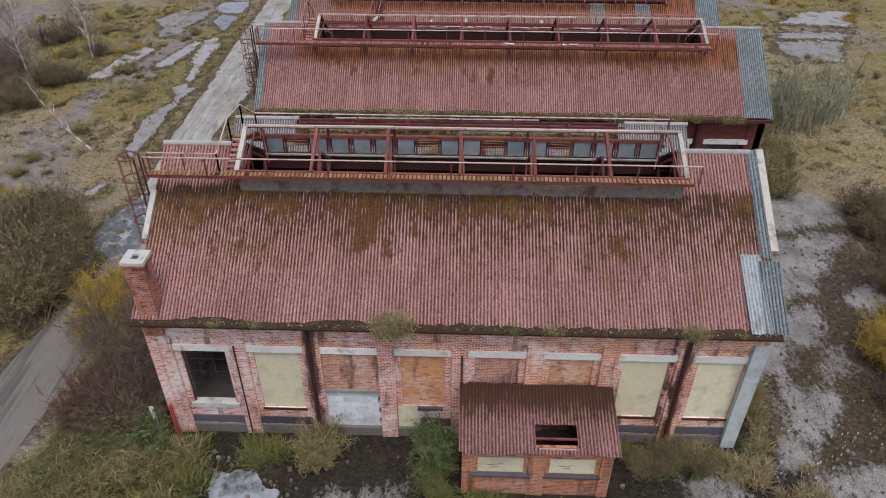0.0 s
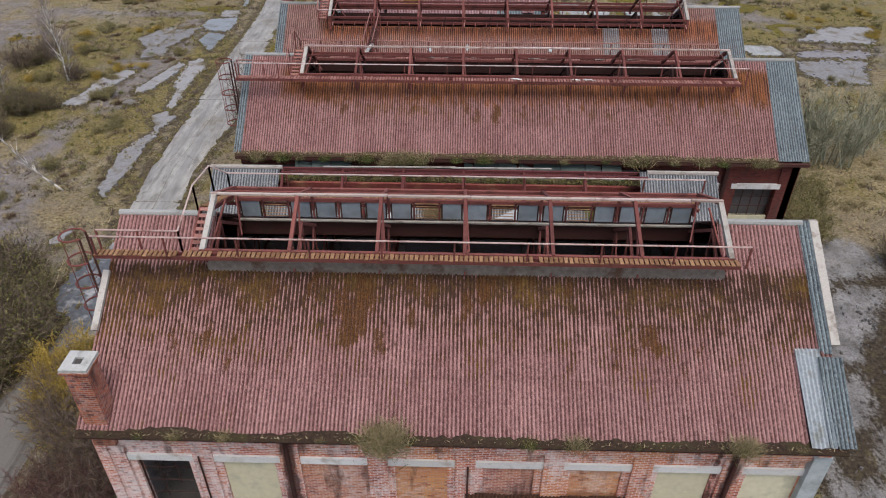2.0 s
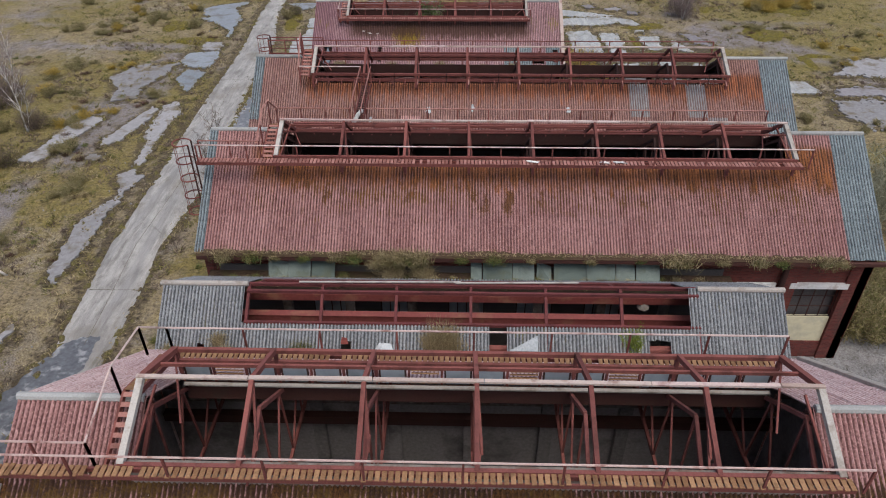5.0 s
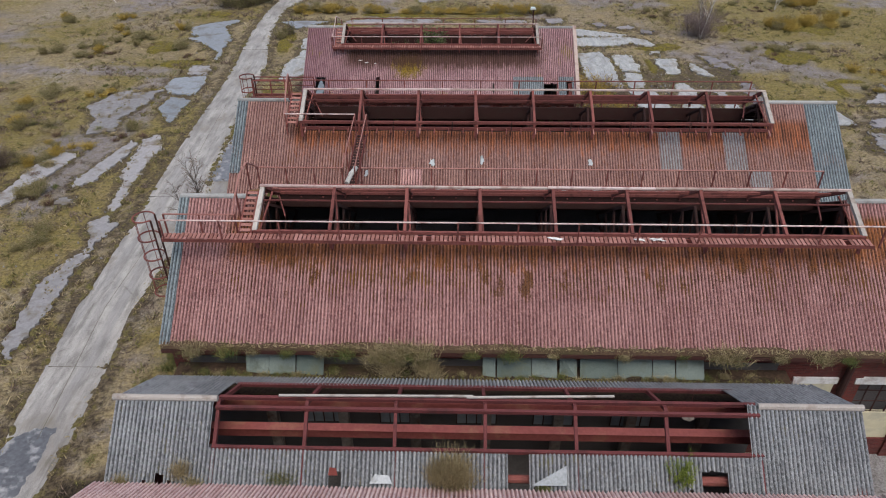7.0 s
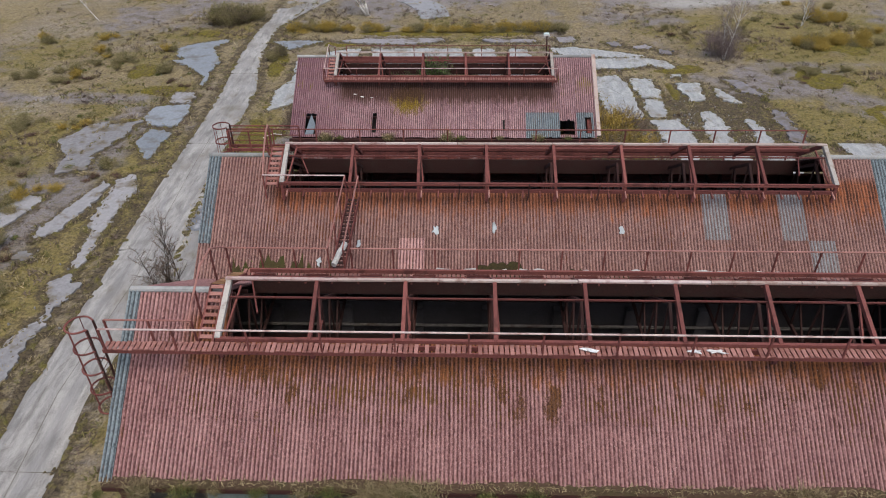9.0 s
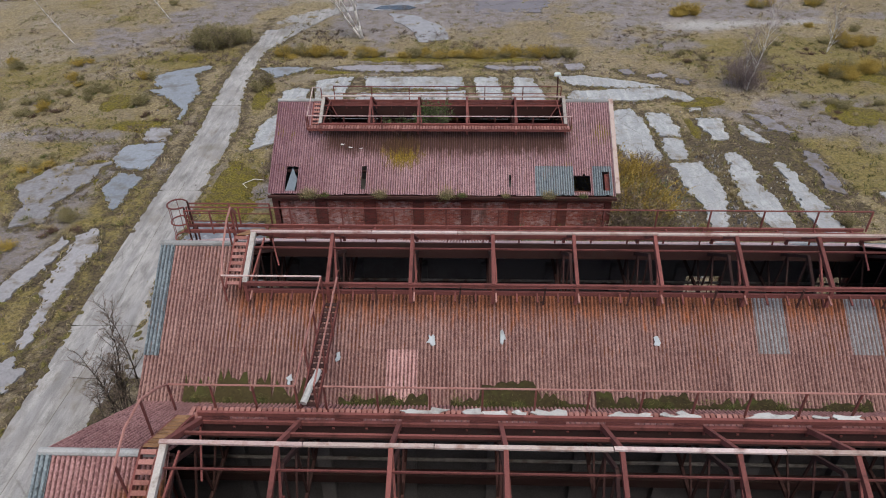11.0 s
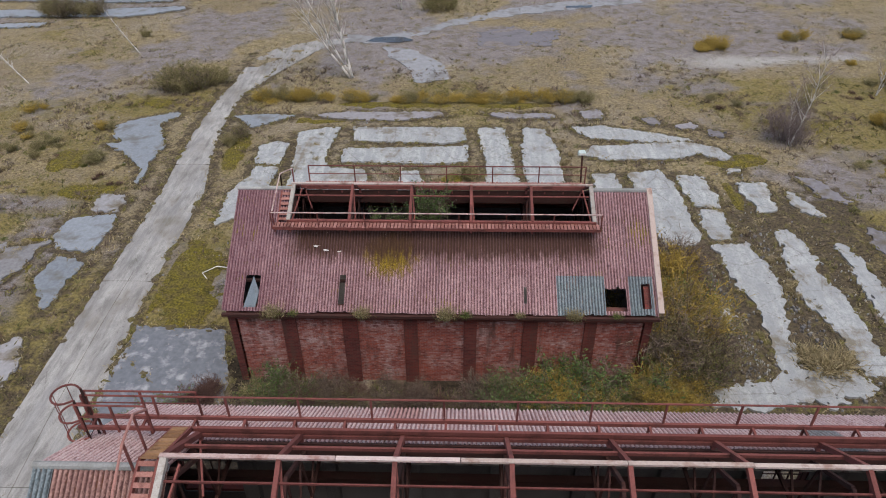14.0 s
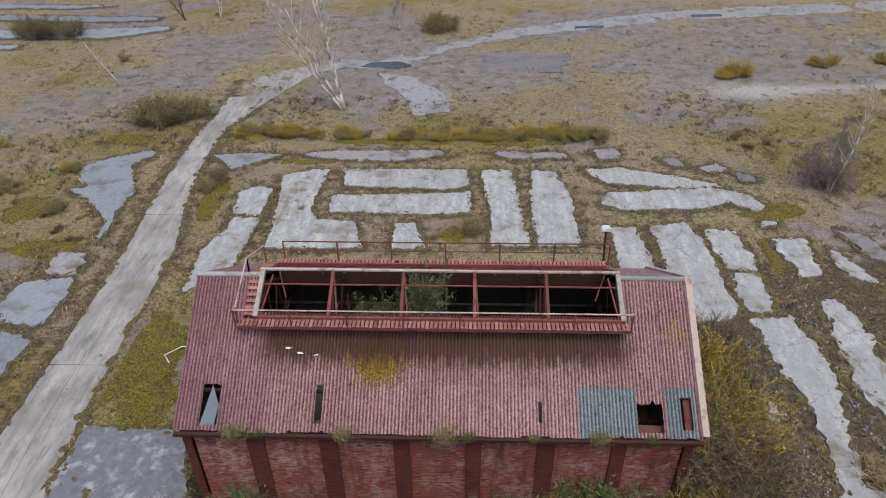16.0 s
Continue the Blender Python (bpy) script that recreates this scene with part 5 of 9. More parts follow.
earth, nt, b = surface("rough_grass_and_gravel", 0.95)
p = position(nt)
moss_s, bare_s, tone_s, soil_s = (node(nt, "Attribute", attribute_name=k).outputs["Fac"] for k in ("moss", "bare", "tone", "soil"))
pale_s = node(nt, "Attribute", attribute_name="pale").outputs["Fac"]
yard_s = node(nt, "Attribute", attribute_name="yard").outputs["Fac"]
clump, fine, mid = grain(nt, p, 2.2, 6.0, 0.7), grain(nt, p, 14.0, 4.0, 0.7), grain(nt, p, 0.8, 5.0, 0.65)
speck = grain(nt, p, 5.5, 5.0, 0.8)
grass = blend(nt, step(nt, speck, 0.36, 0.62), (0.065, 0.048, 0.028), (0.325, 0.255, 0.145))
grass = blend(nt, step(nt, tone_s, 0.35, 0.65), grass, blend(nt, step(nt, fine, 0.38, 0.62), (0.09, 0.066, 0.048), (0.39, 0.335, 0.235)))
ochre = blend(nt, step(nt, speck, 0.38, 0.62), (0.105, 0.076, 0.036), (0.365, 0.295, 0.16))
grass = blend(nt, step(nt, math2(nt, "ADD", grain(nt, p, 0.11, 5.0, 0.65), math2(nt, "MULTIPLY", math2(nt, "SUBTRACT", clump, 0.5), 0.35)), 0.43, 0.56, 0.0, 0.85), grass, ochre)
mossy = blend(nt, step(nt, speck, 0.36, 0.64), (0.085, 0.068, 0.022), (0.27, 0.215, 0.068))
mossy = blend(nt, step(nt, grain(nt, p, 0.35, 5.0, 0.7), 0.50, 0.62, 0.0, 0.6), mossy, blend(nt, step(nt, speck, 0.4, 0.62), (0.085, 0.06, 0.028), (0.29, 0.22, 0.10)))
gravel = blend(nt, step(nt, fine, 0.36, 0.64), (0.09, 0.078, 0.08), (0.34, 0.31, 0.315))
gravel = blend(nt, step(nt, mid, 0.46, 0.60, 0.0, 0.8), gravel, blend(nt, step(nt, speck, 0.4, 0.6), (0.065, 0.05, 0.035), (0.21, 0.175, 0.125)))
edge_m = math2(nt, "ADD", moss_s, math2(nt, "MULTIPLY", math2(nt, "SUBTRACT", math2(nt, "ADD", clump, mid), 1.0), 1.7))
edge_b = math2(nt, "ADD", bare_s, math2(nt, "MULTIPLY", math2(nt, "SUBTRACT", mid, 0.5), 2.0))
c = blend(nt, step(nt, edge_m, 0.25, 0.75, 0.0, 0.9), grass, mossy)
c = blend(nt, step(nt, edge_b, 0.15, 0.95, 0.0, 0.9), c, gravel)
clod = grain(nt, p, 1.3, 6.0, 0.75)
c = blend(nt, math2(nt, "MULTIPLY", step(nt, clod, 0.52, 0.66, 0.0, 0.45), math2(nt, "SUBTRACT", 1.0, math2(nt, "MULTIPLY", moss_s, 0.3))), c, blend(nt, step(nt, speck, 0.4, 0.6), (0.05, 0.036, 0.024), (0.14, 0.105, 0.065)))
c = blend(nt, math2(nt, "MULTIPLY", step(nt, grain(nt, p, 1.9, 5.0, 0.75), 0.55, 0.66, 0.0, 0.55), math2(nt, "SUBTRACT", 1.0, math2(nt, "MULTIPLY", moss_s, 0.5))), c, blend(nt, step(nt, fine, 0.4, 0.6), (0.20, 0.165, 0.115), (0.40, 0.35, 0.265)))
dirt = math2(nt, "ADD", soil_s, math2(nt, "MULTIPLY", math2(nt, "SUBTRACT", clod, 0.5), 2.6))
white = math2(nt, "ADD", pale_s, math2(nt, "MULTIPLY", math2(nt, "SUBTRACT", math2(nt, "ADD", clod, speck), 1.0), 1.4))
c = blend(nt, step(nt, white, 0.3, 1.15, 0.0, 0.75), c, blend(nt, step(nt, fine, 0.38, 0.62), (0.24, 0.225, 0.20), (0.56, 0.54, 0.49)))
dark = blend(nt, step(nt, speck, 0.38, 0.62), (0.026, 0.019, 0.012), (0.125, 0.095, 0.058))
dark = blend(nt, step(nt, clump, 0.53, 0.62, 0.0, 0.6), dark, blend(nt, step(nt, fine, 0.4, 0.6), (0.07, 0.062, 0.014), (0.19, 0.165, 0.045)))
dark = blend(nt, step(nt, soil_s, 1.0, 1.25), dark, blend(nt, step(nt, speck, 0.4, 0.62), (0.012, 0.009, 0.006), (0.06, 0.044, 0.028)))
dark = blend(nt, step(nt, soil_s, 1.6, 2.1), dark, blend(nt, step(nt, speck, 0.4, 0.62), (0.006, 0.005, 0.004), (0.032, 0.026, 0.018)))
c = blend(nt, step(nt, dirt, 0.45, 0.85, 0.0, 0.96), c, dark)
worn = blend(nt, step(nt, math2(nt, "ADD", math2(nt, "MULTIPLY", fine, 0.5), math2(nt, "MULTIPLY", mid, 0.5)), 0.38, 0.62), (0.13, 0.122, 0.118), (0.36, 0.35, 0.34))
worn = blend(nt, step(nt, grain(nt, p, 3.2, 6.0, 0.8), 0.50, 0.60, 0.0, 0.7), worn, blend(nt, fine, (0.05, 0.042, 0.036), (0.15, 0.135, 0.12)))
drag = grain(nt, scaled(nt, p, (1.6, 0.5, 1.0)), 1.0, 6.0, 0.75)
bed = math2(nt, "ADD", yard_s, math2(nt, "ADD", math2(nt, "MULTIPLY", math2(nt, "SUBTRACT", drag, 0.5), 2.2), math2(nt, "MULTIPLY", math2(nt, "SUBTRACT", speck, 0.5), 1.3)))
c = blend(nt, step(nt, bed, 0.5, 0.9, 0.0, 0.95), c, worn)
finish(nt, b, c, math2(nt, "ADD", clump, math2(nt, "MULTIPLY", fine, 0.5)), 0.12, 0.9)
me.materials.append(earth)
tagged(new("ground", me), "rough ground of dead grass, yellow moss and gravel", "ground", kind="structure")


# ---- hall A: the first brick hall ----
A = thing("brick_hall", (0.4, 22.4, 0), "red brick workshop hall with blocked windows and red corrugated roof", "industrial hall", "derelict halls")
AX0, AX1, AE, AR, AB = -10.65, 11.55, (16.55, 5.72), (22.4, 9.5), (28.1, 5.52)
LA = (-7.45, 8.6)
shell(A, AX0, AX1, AE, AR, AB, -0.9, brick, [LA[0] + i * (LA[1] - LA[0]) / 6 for i in range(7)], front_from=-7.4, inside=shade_grey, frame_mat=steel_red)
afr = roof_frame(A, AX0 + 0.3, AX1 - 0.3, AE, AR, AB, (LA[0], LA[1], 1.95), steel_dark)
AF = 16.85                     # outer face of the piers
BAY = [-9.72 + 2.683 * k for k in range(8)]
# front wall: piers, frieze and plinth are proud of the bay panels
front = part("front_wall", Shape().box(AX0 + 0.12, AX1 - 0.12, AF, AF + 0.45, 4.75, 5.55), brick, A, "weathered red brick wall of piers and recessed bays")
edges = [AX0 + 0.12] + [v for x in BAY for v in (x, x + 2.07)] + [AX1 - 0.12]
for xa, xb in zip(edges[::2], edges[1::2]):
    part("pier", Shape().box(xa, xb, AF, AF + 0.45, -0.9, 4.746), brick, front)
for i in range(3):
    part("corbel_course", Shape().box(AX0 + 0.1, AX1 - 0.1, AF - 0.04 * (i + 1), AF - 0.004, 5.222 + i * 0.09, 5.31 + i * 0.09), brick, front)
PB = AF + 0.12
for k, x in enumerate(BAY):
    x1 = x + 2.07
    part("bay_head", Shape().box(x, x1, PB, PB + 0.25, 4.27, 4.75), brick, front)
    part("lintel", Shape().box(x - 0.02, x1 + 0.02, PB - 0.07, PB + 0.25, 4.0, 4.27), lintel_white, front, "whitewashed concrete lintel")
    if k in (0, 1, 6, 7):
        sill = 1.2 if k == 0 else 1.0
        part("jamb", Shape().box(x, x + 0.22, PB, PB + 0.25, sill, 4.0), brick, front)
        part("jamb", Shape().box(x1 - 0.22, x1, PB, PB + 0.25, sill, 4.0), brick, front)
        part("apron", Shape().box(x, x1, PB, PB + 0.25, -0.9, 0.6 if k == 0 else sill), brick, front)
        part("plinth", Shape().box(x, x1, PB - 0.05, PB - 0.004, 0.12, 0.5), slate_blue, front, "band of dark blue brick")
        if k == 0:
            part("sill", Shape().box(x + 0.1, x1 - 0.1, PB - 0.06, PB + 0.25, 0.98, 1.2), concrete_pale, front, "stained pale sill slab")
            part("apron", Shape().box(x, x1, PB, PB + 0.25, 0.6, 0.98), brick, front)
            bars = Shape()
            for f in (0.33, 0.66):
                bars.beam((x + 0.22 + 1.63 * f, PB + 0.15, 2.6 if f > 0.5 else 1.9), (x + 0.22 + 1.63 * f, PB + 0.15, 4.0), 0.022, 0.022, up=(0, 1, 0))
            for z in (2.1, 2.75, 3.4):
                bars.beam((x + 0.22, PB + 0.15, z), (x1 - 0.22, PB + 0.15, z), 0.018, 0.018)
            bars.beam((x + 0.24, PB + 0.1, 1.2), (x + 0.24, PB + 0.1, 4.0), 0.05, 0.05, up=(0, 1, 0))
            part("window_grid", bars, steel_dark, front, "broken glazing bars of an open window")
        else:
            s = Shape().box(x + 0.22, x1 - 0.22, PB + 0.06, PB + 0.16, sill, 4.0)
            part("window_board", s, board_cream, front, "window boarded up with cream panels")
            part("sill", Shape().box(x + 0.18, x1 - 0.18, PB - 0.05, PB + 0.055, sill - 0.09, sill - 0.004), steel_dark, front)
    elif k == 2:
        part("infill", Shape().box(x, x1, PB + 0.004, PB + 0.25, 2.1, 4.0), brick_panel, front, "pinkish brick infill")
        part("beam", Shape().box(x - 0.05, x1 + 0.05, PB - 0.06, PB + 0.2, 1.95, 2.1), concrete, front)
        for r in range(9):
            for c_ in range(5):
                o = 0.22 * (r % 2)
                xa, xb = max(x, x + c_ * 0.44 - o), min(x1, x + (c_ + 1) * 0.44 - o - 0.012)
                if xb > xa:
                    part("block", Shape().box(xa, xb, PB + 0.05 + 0.004 * ((r * c_) % 3), PB + 0.2, -0.7 + r * 0.294, -0.7 + r * 0.294 + 0.282), block_white, front)
    elif k == 3:
        part("infill", Shape().box(x, x + 0.2, PB, PB + 0.25, 1.28, 4.0).box(x1 - 0.25, x1, PB, PB + 0.25, -0.9, 4.0), brick, front)
        part("infill", Shape().box(x + 0.2, x1 - 0.25, PB + 0.06, PB + 0.25, 1.28, 4.0), brick_orange, front, "orange brick infill of a former window")
        part("door_board", Shape().box(x + 0.02, x + 0.86, PB + 0.05, PB + 0.15, -0.9, 1.28), board_cream, front, "narrow doorway blocked with a cream panel")
        part("infill", Shape().box(x + 0.86, x1 - 0.25, PB + 0.02, PB + 0.25, -0.9, 1.28), brick, front)
        part("ledge", Shape().box(x + 0.8, x1 - 0.3, PB - 0.1, PB + 0.015, 1.12, 1.26), slate_blue, front)
        part("plinth", Shape().box(x + 0.9, x1, PB - 0.05, PB - 0.004, 0.2, 0.62), slate_blue, front)
    else:
        part("infill", Shape().box(x, x + 0.25, PB, PB + 0.25, -0.9, 4.0).box(x1 - 0.25, x1, PB, PB + 0.25, -0.9, 4.0), brick, front)
        part("infill", Shape().box(x + 0.25, x1 - 0.25, PB + 0.08, PB + 0.25, -0.9, 4.0), brick_orange if k == 5 else brick_panel, front, "brick infill of a former window")
part("rendered_pier", Shape().box(AX1 - 0.62, AX1 - 0.08, AF - 0.1, AF + 0.5, -0.9, 5.0), render_blue, A, "corner pier of pale blue-grey render")
for x, r, z1 in ((-4.7, 0.07, 5.4), (8.72, 0.07, 5.4), (-7.42, 0.03, 4.4), (0.78, 0.03, 4.2)):
    part("downpipe", Shape().tube((x, AF - 0.09, -0.6), (x, AF - 0.09, z1), r, 8), steel_dark, A, "dark rusty downpipe")
part("drain_pipe", Shape().tube((-10.3, AF - 0.25, -0.5), (-10.35, AF - 0.2, 1.3), 0.07, 8), weathered("red_pipe", (0.35, 0.03, 0.03), (0.45, 0.06, 0.05)), A, "bright red upright pipe")
tagged(part("leaning_plank", Shape().beam((-10.95, 16.45, -0.55), (-11.1, 16.62, 1.25), 0.16, 0.05, up=(0, 1, 0)), concrete_pale), "pale weathered plank leaning on the brick corner", "plank")
part("back_wall", Shape().box(AX0 + 0.12, AX1 - 0.12, 27.6, 27.95, -0.9, 5.55), brick_dark, A)
part("gutter", Shape().box(AX0 - 0.05, AX1 + 0.05, AE[0] - 0.13, AE[0] - 0.02, AE[1] - 0.17, AE[1] - 0.09), steel_dark, A, "rusty cast iron gutter")
sl = (20.8 - AE[0]) / (AR[0] - AE[0])
HOLE_A = (LA[0] - 0.04, LA[1] + 0.04, 3)
ROWS_A = [0, sl * 0.36, sl * 0.7, sl, 1.0]
slope_sheets(afr, AX0, AX1, AE, AR, ROWS_A, roof_a, False, None, hole=HOLE_A, seed=3)
slope_sheets(afr, AX1 - 0.37, AX1, AE, AR, [0.4, 0.7, 1.0], metal_grey, False, lift=0.085, seed=5)
slope_sheets(afr, AX0, AX1, AB, AR, [0, 0.3, 0.655, 1.0], roof_pale, True, None, hole=(*HOLE_A[:2], 2), seed=4)
for (xa, xb) in ((AX0 - 0.05, LA[0] - 0.1), (LA[1] + 0.1, AX1 - 0.2)):
    part("ridge_tile", Shape().tube((xa, AR[0], AR[1] + 0.04), (xb, AR[0], AR[1] + 0.04), 0.11, 8), concrete, A, "pale half-round ridge capping")
# coping along the gable at the ends
def coping(hall, x, w, eave, ridge, f0, f1, mat, name="coping", lift=0.12):
    p0 = (x, eave[0] + (ridge[0] - eave[0]) * f0, eave[1] + (ridge[1] - eave[1]) * f0 + lift)
    p1 = (x, eave[0] + (ridge[0] - eave[0]) * f1, eave[1] + (ridge[1] - eave[1]) * f1 + lift)
    part(name, Shape().beam(p0, p1, w, 0.12), mat, hall, "pale weathered gable coping")
coping(A, AX1 + 0.12, 0.26, AE, AR, 0.42, 1.0, white_worn)
coping(A, AX1 + 0.12, 0.26, AB, AR, 0.0, 1.0, white_worn)
coping(A, AX0 - 0.04, 0.2, AE, AR, 0.42, 0.7, white_worn)
# loose steel sheets over the corner
for i, (x, f, tw, mt) in enumerate(((10.72, 0.0, 0.9, sheet_grey), (11.25, 0.02, -1.2, metal_grey))):
    a = math.atan2(AR[1] - AE[1], AR[0] - AE[0])
    piece("loose_sheet", sheet_mesh(6, 2.9 - 0.25 * i, mt, 1), afr, pose(x - 0.25, AE[0] - 0.1, AE[1] + 0.10 + 0.02 * i, 0, 0, tw) @ pose(0, 0, 0, math.degrees(a) - 0.5, 0, 0))
# chimney on the corner
ch = part("chimney", Shape().box(-10.42, -9.76, 16.7, 17.36, 4.9, 7.9).box(-10.46, -9.72, 16.66, 17.4, 7.9, 7.98).box(-10.5, -9.68, 16.62, 17.44, 7.98, 8.05), brick_chimney, A, "square red brick chimney")
cap = Shape()
for b_ in ((-10.48, -10.21, 16.64, 17.42), (-9.97, -9.70, 16.64, 17.42), (-10.21, -9.97, 16.64, 16.9), (-10.21, -9.97, 17.16, 17.42)):
    cap.box(*b_, 8.05, 8.14)
part("chimney_cap", cap, concrete_pale, ch, "pale concrete cap around a flue painted dark")
# no real hole: a dark plate paints the shade in the opening
part("flue", Shape().box(-10.21, -9.97, 16.9, 17.16, 8.052, 8.07), dark_floor, ch)
# lantern, walkways, rails
rnd = random.Random(8)
lantern(A, LA[0], LA[1], 22.4, 10.33, 9.45, 1.85, 8.95, 6, True, back_low=0.72)
walkway(A, -10.7, LA[1] + 0.2, 20.24, 20.5, 9.42, timber, rnd)
walkway(A, -7.9, LA[1] + 0.2, 24.34, 24.78, 8.80, timber, rnd)
handrail(A, [(-10.6, 20.25, 9.42), (LA[1] + 0.35, 20.25, 9.42)], 2.1, 0.66, mid=False)
handrail(A, [(-10.6, 20.62, 9.3), (-8.1, 20.62, 9.3)], 1.4, 0.76, mid=False)
handrail(A, [(-8.1, 20.62, 9.2), (-8.1, 22.4, 9.75), (-8.1, 24.0, 9.55), (-7.8, 24.75, 8.85), (LA[1] + 0.3, 24.75, 8.85)], 2.0, 0.86, mid=False)
crossing(A, -8.0, -7.62, (20.6, 8.92), (22.4, 9.74), (24.4, 8.97))
caged_ladder(A, -10.82, 20.25, 9.1, 5.0, 5, 0.36)

# ---- annexe ----
N = thing("brick_annexe", (3.5, 15.6, 0), "small lean-to brick annexe with boarded windows and mossy corrugated roof", "annexe")
nwall = part("wall", Shape().box(0.85, 1.15, 14.754, 16.85, -0.8, 2.0), brick_annexe, N, "orange-red brick wall")
part("side_wall", Shape().box(5.85, 6.15, 14.754, 16.85, -0.8, 2.0), brick_annexe, nwall)
for xa, xb in ((0.85, 1.25), (3.2, 3.8), (5.75, 6.15)):
    part("pier", Shape().box(xa, xb, 14.42, 14.75, -0.8, 1.95), brick_annexe, nwall)
for xa, xb in ((1.25, 3.2), (3.8, 5.75)):
    part("apron", Shape().box(xa, xb, 14.47, 14.75, -0.8, 0.54), brick_annexe, nwall)
    part("bay_head", Shape().box(xa, xb, 14.47, 14.75, 1.55, 1.95), brick_annexe, nwall)
for xa, xb in ((1.25, 3.2), (3.8, 5.75)):
    part("jamb", Shape().box(xa, xa + 0.16, 14.52, 14.7, 0.63, 1.55), brick_annexe, nwall)
    part("jamb", Shape().box(xb - 0.16, xb, 14.52, 14.7, 0.63, 1.55), brick_annexe, nwall)
    part("window_board", Shape().box(xa + 0.16, xb - 0.16, 14.56, 14.66, 0.64, 1.55), board_cream, nwall, "cream board with faint scrawled marks")
    part("sill", Shape().box(xa - 0.05, xb + 0.05, 14.38, 14.56, 0.54, 0.63), slate_blue, nwall)
    part("scrawl", Shape().beam((xa + 0.5, 14.555, 1.02), (xa + 1.05, 14.555, 1.1), 0.004, 0.03).beam((xa + 0.55, 14.555, 0.88), (xa + 0.9, 14.555, 0.92), 0.004, 0.025), upstand_grey, nwall, "faint grey scrawled marks")
nfr = part("roof_frame", Shape().box(0.9, 6.1, 14.5, 14.6, 1.9, 2.0).box(0.9, 6.1, 15.6, 15.7, 2.22, 2.32).box(0.9, 6.1, 16.7, 16.84, 2.5, 2.62), steel_red, N)
slope_sheets(nfr, 0.72, 6.3, (14.3, 1.98), (16.84, 2.68), [0, 0.55, 1.0], roof_n, False, None, None, seed=9, gaps=((3.45, 4.85, 0.10, 0.42),))
part("roof_curb", Shape().box(3.5, 4.8, 14.46, 14.5, 2.04, 2.09), board_pale, N), part("roof_batten", Shape().box(3.4, 4.9, 14.85, 14.92, 2.08, 2.14), steel_red, N)

# ---- hall B: the low grey-roofed link ----
B = thing("link_hall", (0.5, 30.1, 0), "low link hall with grey corrugated roof open along its ridge", "industrial hall", "derelict halls")
BE, BR, BB = (28.2, 5.45), (30.1, 6.9), (32.5, 5.3)
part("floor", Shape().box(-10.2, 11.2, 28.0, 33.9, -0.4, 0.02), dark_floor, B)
part("end_wall", gable(-10.3, -9.95, 28.0, BE[1], 30.1, BR[1], 32.6, BB[1], -0.5), brick_dark, B)
part("end_wall", gable(11.0, 11.35, 28.0, BE[1], 30.1, BR[1], 32.6, BB[1], -0.5), brick_dark, B)
bx0, bx1 = -7.35, 8.45
bf = Shape()
for i in range(7):
    x = bx0 + (bx1 - bx0) * i / 6
    bf.beam((x, 28.05, 5.28), (x, 30.1, 6.82), 0.10, 0.12).beam((x, 32.4, 5.3), (x, 30.1, 6.82), 0.10, 0.12)
for y, z in ((29.02, 6.08), (29.9, 6.78), (30.3, 6.78), (31.75, 5.78)):
    bf.box(bx0 - 0.05, bx1 + 0.05, y - 0.05, y + 0.05, z - 0.06, z + 0.06)
bfr = part("roof_frame", bf, steel_wine, B, "bare rusty red rafters and purlins")
girder = weathered("bright_red_girder", (0.16, 0.04, 0.034), (0.29, 0.085, 0.07), 1.2, 0.6, 0.0, stain=(0.34, 0.17, 0.10), amount=0.6, fine=8)
part("tie_beam", Shape().box(bx0 - 2.0, bx1 + 1.4, 30.45, 30.65, 4.83, 5.18).box(bx0 - 2.0, bx1 + 1.4, 30.40, 30.70, 5.182, 5.21), girder, B, "heavy red girder inside the roof with flaking patches")
part("tie_beam", Shape().box(bx0 - 2.0, bx1 + 1.4, 31.4, 31.55, 5.1, 5.42), girder, B, "second red girder behind the ridge")
lamp_b = part("lamp", Shape().prism([(7.2 + 0.24 * math.cos(k * 0.785), 31.5 + 0.24 * math.sin(k * 0.785), 4.9) for k in range(8)], [(7.2 + 0.09 * math.cos(k * 0.785), 31.5 + 0.09 * math.sin(k * 0.785), 5.15) for k in range(8)]), upstand_grey, B, "grey enamel lamp shade hanging in the hall")
part("cord", Shape().tube((7.2, 31.5, 5.15), (7.2, 31.5, 5.9), 0.015, 5), steel_dark, lamp_b)
for i in range(7):
    x = bx0 + (bx1 - bx0) * i / 6 + 0.25
    part("column", Shape().box(x - 0.18, x + 0.18, 33.2, 33.5, 0.0, 4.45), upstand_grey, B, "grey concrete column")
# added dark sheet that stands in for the shade inside the link hall
part("lining", Shape().box(-9.9, 11.0, 33.88, 33.91, 0.02, 4.94), shade_dark, B, "added sheet before the wall, toned dark for the dim interior")
part("loose_batten", Shape().beam((-5.6, 30.3, 6.9), (0.2, 30.35, 6.93), 0.07, 0.04).beam((0.0, 30.3, 6.93), (4.4, 30.5, 6.85), 0.07, 0.04), white_worn, B, "pale loose battens along the ridge")
frac = (28.98 - BE[0]) / (BR[0] - BE[0])
slope_sheets(bfr, -10.4, 11.45, BE, BR, [0, frac, 1.0], roof_grey, False, None, lambda x, r: r == 1 and bx0 < x < bx1, seed=11, gaps=((1.2, 1.75, 0.0, frac), (6.7, 7.45, 0.0, 0.24), (-3.95, -3.6, 0.0, 0.17), (-8.95, -8.65, 0.0, 0.1), (-0.6, -0.25, 0.0, 0.14)))
fracb = (32.5 - 31.75) / (32.5 - 30.1)
